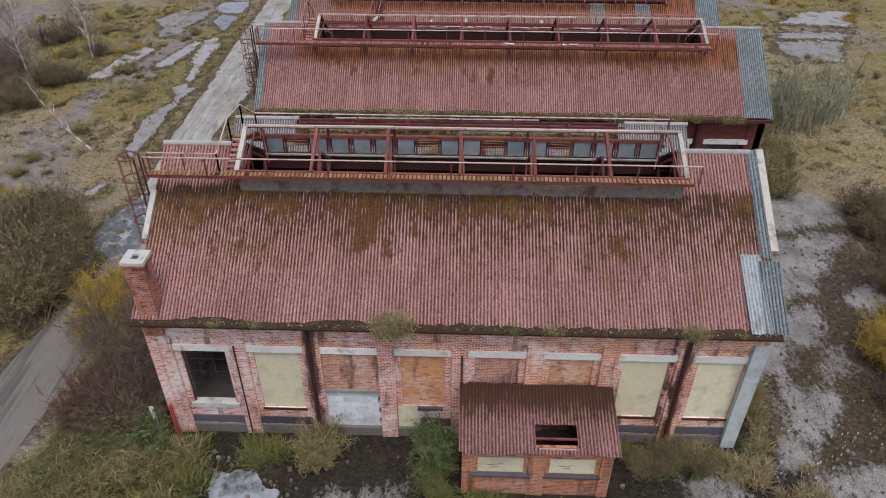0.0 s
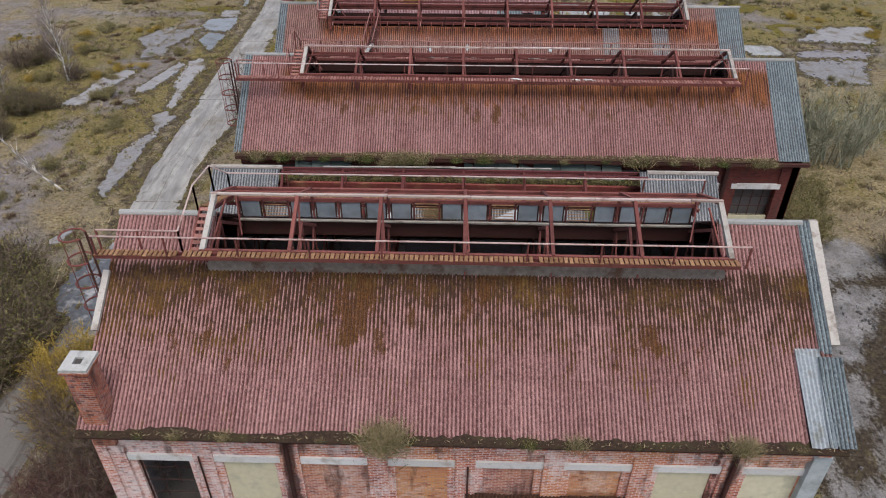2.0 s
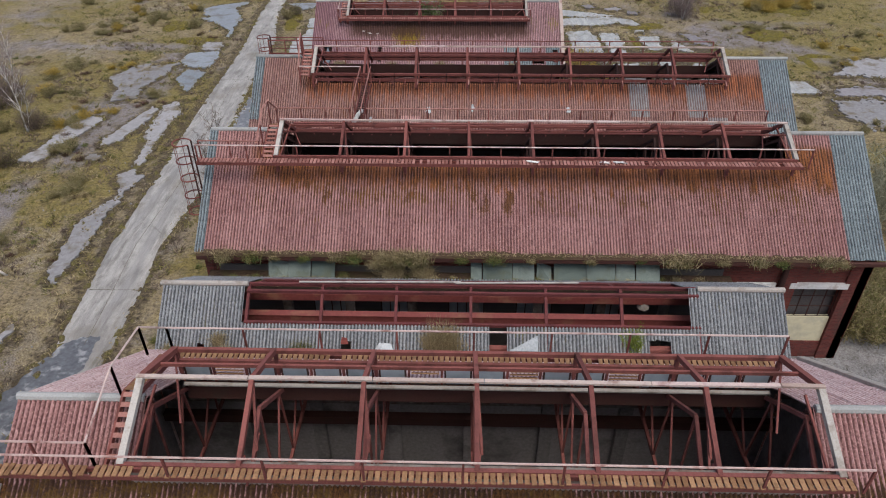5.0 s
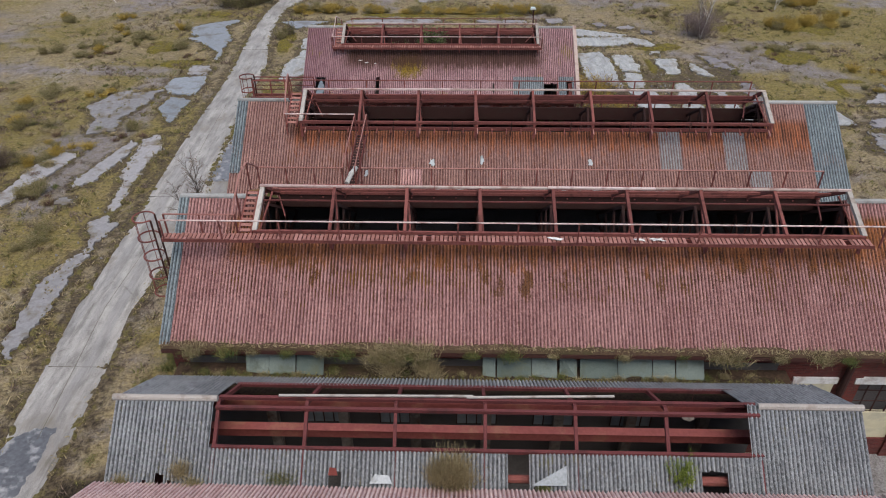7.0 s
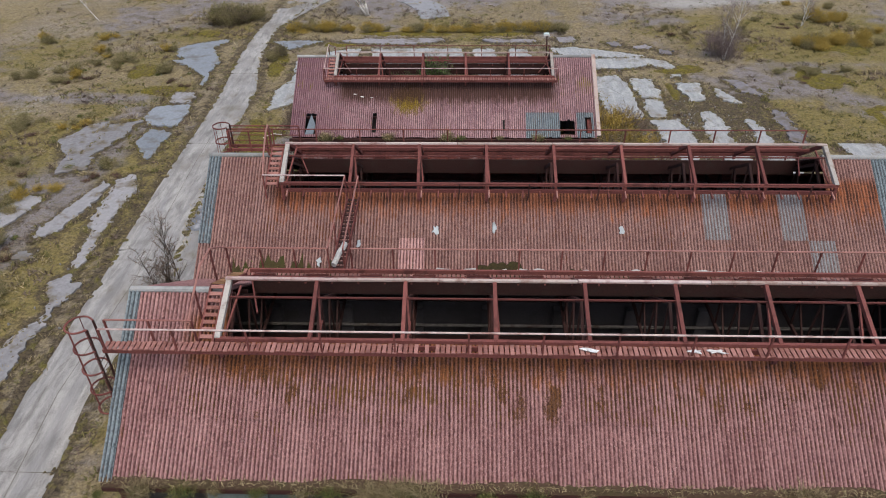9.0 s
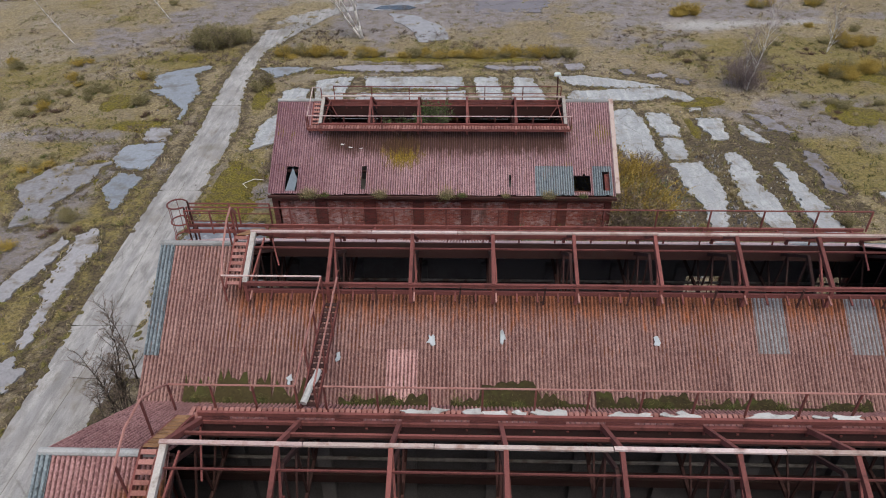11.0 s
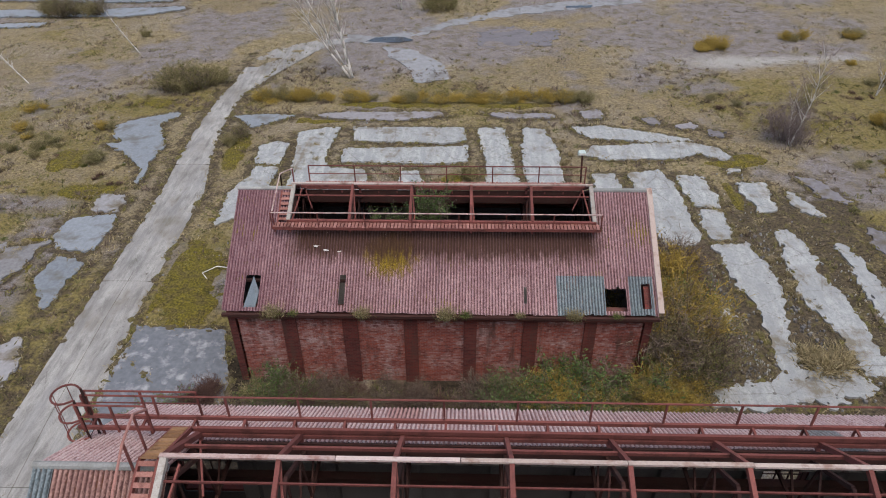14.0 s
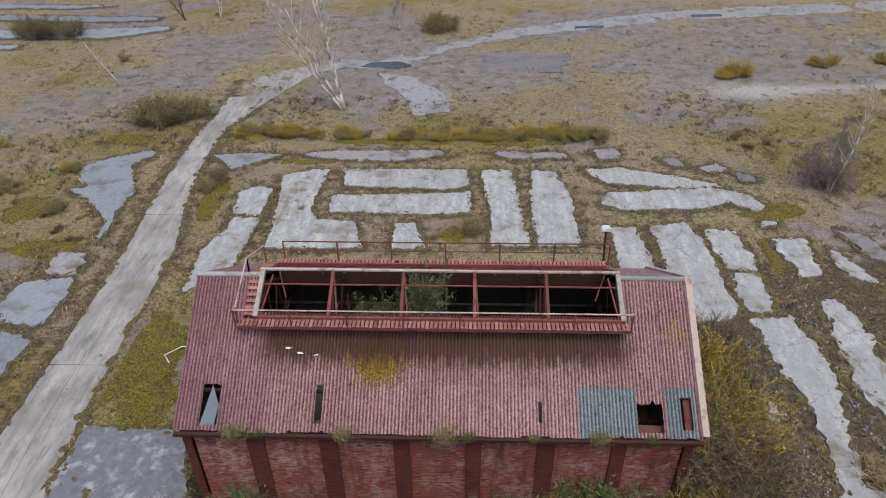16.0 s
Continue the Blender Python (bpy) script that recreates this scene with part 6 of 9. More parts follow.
slope_sheets(bfr, -10.4, 11.45, BB, BR, [0, fracb, 1.0], roof_grey, True, None, lambda x, r: r == 1 and bx0 < x < bx1, seed=12)
part("broken_pipe", Shape().tube((6.6, 28.62, 5.42), (7.6, 28.62, 5.42), 0.14, 10).tube((1.1, 28.6, 5.4), (2.0, 28.6, 5.4), 0.12, 10), steel_red, B, "rusty red pipe seen through holes in the roof")
part("rust_flap", Shape().prism([(-3.95, 28.42, 5.66), (-3.68, 28.42, 5.66), (-3.72, 28.52, 5.86), (-3.9, 28.52, 5.9)], [(-3.95, 28.41, 5.68), (-3.68, 28.41, 5.68), (-3.72, 28.51, 5.88), (-3.9, 28.51, 5.92)]), girder, B, "bent rusty flap in a broken sheet")
for pts in ([(1.85, 28.22), (2.85, 28.22), (2.85, 28.66), (2.35, 28.44)], [(-2.75, 28.2), (-2.1, 28.2), (-2.2, 28.38), (-2.6, 28.4)]):
    low = [(x, y, 5.62 + (y - 28.2) * 0.763) for x, y in pts]
    part("loose_sheet", Shape().prism(low, [(x, y - 0.01, z + 0.02) for x, y, z in low]), sheet_grey, B, "pale blue-grey loose sheet lying on the roof")
for xa, xb in ((-10.5, bx0 - 0.02), (bx1 + 0.02, 11.5)):
    part("ridge_tile", Shape().tube((xa, 30.1, 6.95), (xb, 30.1, 6.95), 0.1, 8), white_worn, B, "pale ridge capping")
part("flat_gutter", Shape().box(-10.3, 11.3, 32.4, 33.87, 4.5, 4.62), gutter_moss, B, "flat concrete gutter grown over with weeds")
for xa, xb, lean in ((-7.75, -6.95, 0.12), (-6.92, -6.0, 0.0), (-5.96, -5.0, 0.05), (0.6, 1.05, 0.1), (1.1, 2.3, 0.0), (2.32, 3.2, 0.08), (3.3, 3.9, 0.2), (4.0, 5.3, 0.03), (5.32, 6.5, 0.0), (6.54, 7.3, 0.1), (7.34, 8.3, 0.04)):
    low = [(xa, 33.32 + lean, 4.63), (xb, 33.32, 4.63), (xb, 33.84, 5.22 - lean), (xa, 33.84, 5.26)]
    part("gutter_panel", Shape().prism(low, [(x, y - 0.02, z + 0.025) for x, y, z in low]), green_panel, B, "green-grey panel leaning on the wall")
for i in range(5):
    x = -6.1 + 2.9 * i
    win = part("window_grid", Shape().box(x, x + 1.5, 33.83, 33.86, 1.6, 3.6), glass_dull, B, "dim wired window in the inner wall")
    for f in (0.0, 0.25, 0.5, 0.75, 1.0):
        part("glazing_bar", Shape().beam((x + 1.5 * f, 33.81, 1.6), (x + 1.5 * f, 33.81, 3.6), 0.04, 0.03, up=(0, 1, 0)), steel_dark, win)

# ---- halls C and D ----
C = thing("long_hall", (3.3, 38.2, 0), "long brick hall with red corrugated roof and open ridge lantern", "industrial hall", "derelict halls")
CX0, CX1, CE, CR, CB = -10.6, 17.1, (33.65, 5.7), (38.15, 8.95), (42.45, 5.95)
LC = (-7.5, 13.75)
TR = [LC[0] + i * (LC[1] - LC[0]) / 8 for i in range(9)]
shell(C, CX0, CX1, CE, CR, CB, -0.5, brick_dark, TR)
cfront = part("front_wall", Shape().box(CX0 + 0.12, 13.6, 33.95, 34.3, -0.5, 5.6), brick_dark, C)
part("pier", Shape().box(13.6, 14.15, 33.9, 34.3, -0.5, 5.6), brick_dark, cfront), part("pier", Shape().box(16.15, 17.0, 33.9, 34.3, -0.5, 5.6), brick_dark, cfront)
part("bay_head", Shape().box(14.15, 16.15, 33.98, 34.3, 4.25, 5.6), brick_dark, cfront), part("apron", Shape().box(14.15, 16.15, 33.98, 34.3, -0.5, 0.9), brick_dark, cfront)
part("lintel", Shape().box(13.9, 16.3, 33.86, 34.2, 3.98, 4.25), lintel_white, cfront, "pale concrete lintel")
part("lintel", Shape().box(11.7, 13.3, 33.86, 33.945, 3.98, 4.25), lintel_white, cfront, "pale concrete lintel")
part("window_board", Shape().box(14.15, 16.15, 34.05, 34.2, 0.9, 2.3), board_cream, cfront, "stained cream board under the window")
part("window_board", Shape().box(11.8, 13.2, 33.88, 33.945, 1.0, 3.98), board_cream, cfront, "window boarded up with a cream panel")
for i in range(5):
    x = 14.15 + 2.0 * i / 4
    part("glazing_bar", Shape().beam((x, 34.12, 2.3), (x, 34.12, 3.98), 0.035, 0.035, up=(0, 1, 0)), steel_dark, cfront, "dark glazing bar of an empty window")
for i in range(4):
    part("glazing_bar", Shape().beam((14.15, 34.12, 2.3 + 1.68 * i / 3), (16.15, 34.12, 2.3 + 1.68 * i / 3), 0.03, 0.03), steel_dark, cfront, "dark glazing bar of an empty window")
part("downpipe", Shape().tube((13.45, 33.75, 0), (13.45, 33.75, 5.5), 0.12, 8), steel_dark, C, "thick dark downpipe")
part("gutter", Shape().box(CX0, CX1 + 0.1, CE[0] - 0.18, CE[0] - 0.02, CE[1] - 0.25, CE[1] - 0.1), steel_dark, C)
cfr = roof_frame(C, CX0 + 0.3, CX1 - 0.3, CE, CR, CB, (LC[0], LC[1], 1.9), steel_dark)
slc = (36.85 - CE[0]) / (CR[0] - CE[0])
def ends_c(x, r):
    return metal_grey if x > 15.45 else None
HOLE_C = (LC[0] - 0.04, LC[1] + 0.04, 2)
slope_sheets(cfr, CX0 - 0.06, CX1, CE, CR, [0, slc * 0.45, slc, 1.0], roof_c, False, ends_c, hole=HOLE_C, seed=21)
slope_sheets(cfr, CX0, CX1, CB, CR, [0, 0.28, 0.56, 1.0], roof_c, True, ends_c, hole=HOLE_C, seed=22)
slope_sheets(cfr, CX0 - 0.07, CX0 + 0.3, CE, CR, [0, slc * 0.45, slc, 1.0], metal_grey, False, lift=0.075, seed=23)
for (xa, xb) in ((CX0 - 0.05, LC[0] - 0.1), (LC[1] + 0.1, CX1 + 0.05)):
    part("ridge_tile", Shape().tube((xa, CR[0], CR[1] + 0.05), (xb, CR[0], CR[1] + 0.05), 0.1, 8), concrete, C, "pale half-round ridge capping")
lantern(C, LC[0], LC[1], 38.1, 9.5, 8.75, 1.8, 8.4, 8, False, back_low=0.2, back_drop=0.58)
walkway(C, -10.7, LC[1] + 0.2, 35.87, 36.2, 8.66, timber_red, rnd)
walkway(C, -7.9, LC[1] + 0.2, 39.96, 40.4, 8.1, timber_red, rnd)
handrail(C, [(-10.6, 35.88, 8.66), (LC[1] + 0.35, 35.88, 8.66)], 2.1, 0.75, mid=False)
handrail(C, [(-10.6, 36.28, 8.6), (-8.1, 36.28, 8.6)], 1.4, 0.8, mid=False, top_mat=rail_pink)
bent_rail(C, [(-8.2, 36.25, 9.33), (-8.2, 37.0, 9.75), (-8.25, 38.0, 10.05), (-8.25, 38.9, 10.0), (-8.35, 39.9, 9.35), (-8.35, 40.38, 8.98)], ((-8.22, 37.2, 8.5, 9.8), (-8.25, 38.9, 8.6, 10.0)))
handrail(C, [(-8.35, 40.38, 8.1), (-4.97, 40.38, 8.1)], 1.1, 0.88, mid=False, top_mat=rail_pink)
handrail(C, [(-4.2, 40.38, 8.1), (LC[1] + 0.2, 40.38, 8.1)], 1.35, 0.88, mid=False, top_mat=rail_pink)
crossing(C, -8.1, -7.68, (36.35, 8.5), (38.1, 9.2), (39.95, 8.2))
caged_ladder(C, -10.85, 36.0, 8.45, 4.6, 5, 0.36)

D = thing("long_hall", (3.3, 46.8, 0), "long brick hall with red corrugated roof patched in grey", "industrial hall", "derelict halls")
DX0, DX1, DE, DR, DB = -10.75, 17.1, (42.45, 5.95), (46.8, 8.95), (51.4, 5.95)
LD = (-7.5, 13.62)
TRD = [LD[0] + i * (LD[1] - LD[0]) / 8 for i in range(9)]
D_GAPS = [(-9.9, -7.9, 2.6, 4.6), (8.5, 10.2, 3.2, 4.8), (13.4, 15.3, 2.6, 4.8)]
shell(D, DX0, DX1, DE, DR, DB, -0.5, brick_dark, TRD, gaps=D_GAPS)
dback = pierced("back_wall", D, brick_dark, "dark brick back wall with broken windows", DX0 + 0.12, DX1 - 0.12, 50.8, 51.15, -0.5, 5.8, D_GAPS)
for xa, xb, za, zb in D_GAPS:
    for f in (0.0, 0.25, 0.5, 0.75, 1.0):
        part("glazing_bar", Shape().beam((xa + (xb - xa) * f, 50.98, za), (xa + (xb - xa) * f, 50.98, zb), 0.035, 0.035, up=(0, 1, 0)), steel_dark, dback)
    for f in (0.3, 0.62):
        part("glazing_bar", Shape().beam((xa, 50.98, za + (zb - za) * f), (xb, 50.98, za + (zb - za) * f), 0.03, 0.03), steel_dark, dback)
dfr = roof_frame(D, DX0 + 0.3, DX1 - 0.3, DE, DR, DB, (LD[0], LD[1], 1.95), steel_dark)
sld = (45.45 - DE[0]) / (DR[0] - DE[0])
def ends_d(x, r):
    if r == 0 and -2.9 < x < -1.9:
        return roof_pink
    if x > 15.3 or  (r == 1 and (9.0 < x < 9.9 or 11.6 < x < 12.6)) or (r == 0 and 12.2 < x < 14.0):
        return metal_grey if x > 15.3 or x < -10 else roof_patch
    return None
HOLE_D = (LD[0] - 0.04, LD[1] + 0.04, 2)
slope_sheets(dfr, DX0, DX1, DE, DR, [0, sld * 0.5, sld, 1.0], roof_d, False, ends_d, hole=HOLE_D, seed=31)
slope_sheets(dfr, DX0, DX1, DB, DR, [0, 0.3, 0.62, 1.0], roof_pale, True, ends_d, hole=HOLE_D, seed=32)
slope_sheets(dfr, DX0 - 0.01, DX0 + 0.5, DE, DR, [sld * 0.42, sld * 0.8, 1.0], metal_grey, False, lift=0.085, seed=33)
for (xa, xb) in ((DX0 - 0.05, LD[0] - 0.1), (LD[1] + 0.1, DX1 + 0.05)):
    part("ridge_tile", Shape().tube((xa, DR[0], DR[1] + 0.05), (xb, DR[0], DR[1] + 0.05), 0.1, 8), concrete, D, "pale half-round ridge capping")
lantern(D, LD[0], LD[1], 46.68, 9.62, 8.82, 1.72, 8.45, 8, False, back_low=0.4, back_drop=0.5, bare_back=True)
part("walkway", Shape().box(-10.7, LD[1] + 0.2, 48.45, 48.52, 8.3, 8.42).box(-10.7, LD[1] + 0.2, 48.83, 48.9, 8.3, 8.42), steel_red, D, "rusty bearers of a walkway that has lost its boards")
for x in np.arange(-10.4, LD[1], 1.32):
    part("bracket", Shape().box(x, x + 0.06, 48.522, 48.828, 8.3, 8.36).beam((x + 0.03, 48.86, 8.3), (x + 0.03, 48.86, 7.55), 0.05, 0.05, up=(0, 1, 0)), steel_red, D)
handrail(D, [(-10.6, 48.87, 8.42), (LD[1] + 0.3, 48.87, 8.42)], 1.9, 0.72, mid=False, top_mat=steel_red)
handrail(D, [(-10.5, 48.9, 8.42), (-7.56, 48.9, 8.42)], 1.45, 0.86, top_mat=steel_red)
handrail(D, [(-10.5, 48.4, 8.42), (-8.7, 48.4, 8.42)], 0.9, 0.86, top_mat=steel_red)
handrail(D, [(-8.1, 44.7, 8.35), (-4.97, 44.7, 8.35)], 3.2, 0.92, mid=False)
bent_rail(D, [(-8.1, 44.72, 9.25), (-8.2, 45.6, 9.75), (-8.3, 46.6, 10.1), (-8.45, 47.5, 10.0), (-8.6, 48.3, 9.3)], ((-8.3, 46.6, 9.1, 10.1), (-8.45, 47.5, 8.6, 10.0)))
crossing(D, -8.15, -7.7, (44.95, 8.55), (46.7, 9.35), (48.4, 8.45))
for i in range(33):
    x = LD[0] + 0.2 + i * (LD[1] - LD[0] - 0.3) / 32
    part("bracket", Shape().beam((x, 44.96, 8.5), (x, 44.62, 8.38), 0.05, 0.06), rail_pink if i % 4 == 0 else steel_red, D)
part("cable_rail", Shape().rod([(-4.3 + 1.5 * k, 44.66, 8.88 + 0.02 * (k % 3)) for k in range(13)], 0.012, 4), steel_red, D, "slack wire along the lantern's foot")
for k in range(7):
    part("stub_post", Shape().beam((-3.3 + 2.64 * k, 44.66, 8.25), (-3.26 + 2.64 * k, 44.66, 8.95), 0.05, 0.05, up=(0, 1, 0)), steel_dark, D)
caged_ladder(D, -10.5, 48.65, 8.4, 6.4, 3, 0.34)
st = part("roof_stair", Shape().beam((-4.93, 44.6, 8.3), (-4.93, 40.45, 8.0), 0.05, 0.16).beam((-4.5, 44.6, 8.3), (-4.5, 40.45, 8.0), 0.05, 0.16), steel_red, D, "rusty steel stair across the valley")
tread2 = shared("tread", Shape().box(-0.18, 0.18, -0.07, 0.07, -0.025, 0), steel_dark)
for i in range(18):
    f = (i + 0.5) / 18
    piece("tread", tread2, st, pose(-4.715, 44.6 - 4.1 * f, 8.33 - 0.3 * f, 0, 0, 0))
handrail(D, [(-4.97, 44.65, 8.36), (-4.97, 40.4, 8.05)], 1.4, 0.92, mid=False, top_mat=rail_pink)
handrail(D, [(-4.46, 44.65, 8.36), (-4.46, 40.4, 8.05)], 1.4, 0.92, mid=False, top_mat=rail_pink)

# ---- hall E ----
E = thing("brick_hall", (-1.6, 62.8, 0), "detached dark red brick hall with broken red corrugated roof", "industrial hall", "derelict halls")
EX0, EX1, EE, ER, EB = -10.55, 7.15, (58.15, 4.1), (62.85, 7.1), (67.5, 4.1)
LE = (-8.1, 4.75)
shell(E, EX0, EX1, EE, ER, EB, -0.4, brick_dark, [LE[0] + i * (LE[1] - LE[0]) / 5 for i in range(6)])
PX = [-10.14, -7.62, -5.07, -2.58, -0.12, 2.39, 4.80]
efront = part("front_wall", Shape().box(EX0 + 0.12, EX1 - 0.12, 58.28, 58.75, 3.6, 4.02), brick_dark, E, "deep red brick wall with dark piers")
last = EX0 + 0.12
for x in PX + [EX1 - 0.12]:
    part("pier", Shape().box(last, x, 58.3, 58.75, -0.4, 3.596), brick_dark, efront)
    last = x + 1.92
for x in PX:
    part("bay_panel", Shape().box(x, x + 1.92, 58.4, 58.7, -0.4, 3.6), brick_wine, efront, "recessed panel of worn paler brick")
part("back_wall", Shape().box(EX0 + 0.12, EX1 - 0.12, 66.95, 67.3, -0.4, 4.0), brick_dark, E)
part("gutter", Shape().box(EX0, EX1 + 0.05, EE[0] - 0.14, EE[0] - 0.01, EE[1] - 0.2, EE[1] - 0.07), steel_dark, E)
efr = roof_frame(E, EX0 + 0.3, EX1 - 0.3, EE, ER, EB, (LE[0], LE[1], 2.0), steel_dark)
sle = (61.6 - EE[0]) / (ER[0] - EE[0])
def ends_e(x, r):
    return metal_grey if r == 0 and (3.1 < x < 5.0 or 6.0 < x < 6.9) else None
HOLE_E = (LE[0] - 0.04, LE[1] + 0.04, 2)
slope_sheets(efr, EX0, EX1, EE, ER, [0, 0.31, sle, 1.0], roof_e, False, ends_e, hole=HOLE_E, seed=41, gaps=((-9.72, -9.1, 0.03, 0.28), (-5.74, -5.52, 0.05, 0.29), (1.76, 1.95, 0.08, 0.21), (5.12, 5.92, 0.03, 0.2), (6.52, 6.85, 0.05, 0.24)))
slope_sheets(efr, EX0, EX1, EB, ER, [0, 0.3, 0.58, 1.0], roof_e, True, None, hole=HOLE_E, seed=42)
for (xa, xb) in ((EX0 - 0.05, LE[0] - 0.1), (LE[1] + 0.1, EX1 + 0.05)):
    part("ridge_tile", Shape().tube((xa, ER[0], ER[1] + 0.05), (xb, ER[0], ER[1] + 0.05), 0.1, 8), concrete, E, "pale half-round ridge capping")
coping(E, EX1 + 0.1, 0.22, EE, ER, 0.0, 1.0, board_pale)
coping(E, EX1 + 0.1, 0.22, EB, ER, 0.0, 1.0, board_pale)
lantern(E, LE[0], LE[1], 62.9, 7.38, 6.62, 1.75, 6.3, 5, False, back_low=0.2, back_drop=0.42)
walkway(E, -8.7, LE[1] + 0.2, 60.74, 61.08, 6.53, timber_red, rnd)
walkway(E, -8.2, LE[1] + 0.2, 64.95, 65.35, 6.08, timber_red, rnd)
handrail(E, [(-8.7, 60.76, 6.53), (LE[1] + 0.2, 60.76, 6.53)], 1.9, 0.68, mid=False)
handrail(E, [(-8.0, 65.33, 6.08), (LE[1] + 0.2, 65.33, 6.08)], 2.1, 0.84, top_mat=steel_red)
handrail(E, [(-8.65, 60.9, 6.3), (-8.65, 62.9, 6.95), (-8.65, 64.9, 6.1)], 2.0, 0.9, mid=False)
crossing(E, -8.62, -8.2, (61.1, 6.2), (62.9, 7.12), (64.9, 6.1))
part("slipped_panel", Shape().prism([(-9.68, 58.28, 4.16), (-9.2, 58.3, 4.16), (-9.12, 58.9, 4.52), (-9.4, 59.45, 4.9), (-9.52, 59.0, 4.6)], [(-9.68, 58.26, 4.19), (-9.2, 58.28, 4.19), (-9.12, 58.88, 4.55), (-9.4, 59.43, 4.93), (-9.52, 58.98, 4.63)]), slate_panel, E, "slipped grey panel in a roof hole")
F = thing("floodlight", (4.95, 65.3, 5.9), "white floodlight on a rusty pole at the lantern", "floodlight")
part("pole", Shape().tube((4.8, 65.45, 5.8), (4.72, 65.45, 7.55), 0.045, 8), steel_dark, F)
part("lamp_head", Shape().prism([(4.48, 65.28, 7.55), (4.9, 65.28, 7.55), (4.86, 65.58, 7.6), (4.52, 65.58, 7.6)], [(4.52, 65.3, 7.66), (4.86, 65.3, 7.66), (4.82, 65.5, 7.72), (4.56, 65.5, 7.72)]), weathered("lamp_grey_green", (0.30, 0.37, 0.35), (0.52, 0.60, 0.57), 6.0, 0.5), F)
part("lamp_glass", Shape().box(4.53, 4.85, 65.262, 65.278, 7.57, 7.65), lintel_white, F)


# ---- plants ----
def leafy(name, c1, c2, c3, rough=0.8):
    """Foliage or twigs, each blade with a tint of its own."""
    m, nt, b = surface(name, rough)
    r = node(nt, "NewGeometry").outputs["Random Per Island"]
    o = node(nt, "ObjectInfo").outputs["Random"]
    c = blend(nt, r, c1, c2)
    c = blend(nt, math2(nt, "MULTIPLY", o, 0.6), c, c3)
    nt.links.new(c, b.inputs["Base Color"])
    return m


straw = leafy("dead_grass", (0.12, 0.09, 0.045), (0.50, 0.41, 0.24), (0.26, 0.21, 0.11))
olive = leafy("olive_grass", (0.045, 0.045, 0.014), (0.28, 0.245, 0.09), (0.115, 0.13, 0.04))
green = leafy("green_leaves", (0.035, 0.07, 0.024), (0.15, 0.23, 0.065), (0.09, 0.12, 0.035))
bright = leafy("fresh_green_leaves", (0.10, 0.15, 0.02), (0.26, 0.32, 0.06), (0.16, 0.20, 0.04))
gold = leafy("golden_twigs", (0.17, 0.115, 0.02), (0.53, 0.375, 0.085), (0.31, 0.225, 0.055))
twig_brown = leafy("brown_twigs", (0.06, 0.042, 0.032), (0.25, 0.19, 0.145), (0.15, 0.11, 0.085))
twig_red = leafy("reddish_twigs", (0.055, 0.028, 0.024), (0.19, 0.10, 0.085), (0.11, 0.065, 0.05))
twig_grey = leafy("grey_twigs", (0.15, 0.15, 0.10), (0.40, 0.39, 0.30), (0.26, 0.27, 0.17))
twig_plum = leafy("plum_birch_twigs", (0.10, 0.075, 0.07), (0.32, 0.25, 0.235), (0.19, 0.145, 0.135))
straw_twig = leafy("pale_birch_twigs", (0.20, 0.155, 0.12), (0.52, 0.44, 0.37), (0.36, 0.29, 0.24))
bark_white = weathered("birch_bark", (0.50, 0.46, 0.41), (0.74, 0.71, 0.66), 5.0, 0.8, stain=(0.22, 0.19, 0.17), amount=0.6, fine=14)
bark_dark = weathered("dark_bark", (0.06, 0.048, 0.038), (0.14, 0.115, 0.09), 2.0, 0.9)


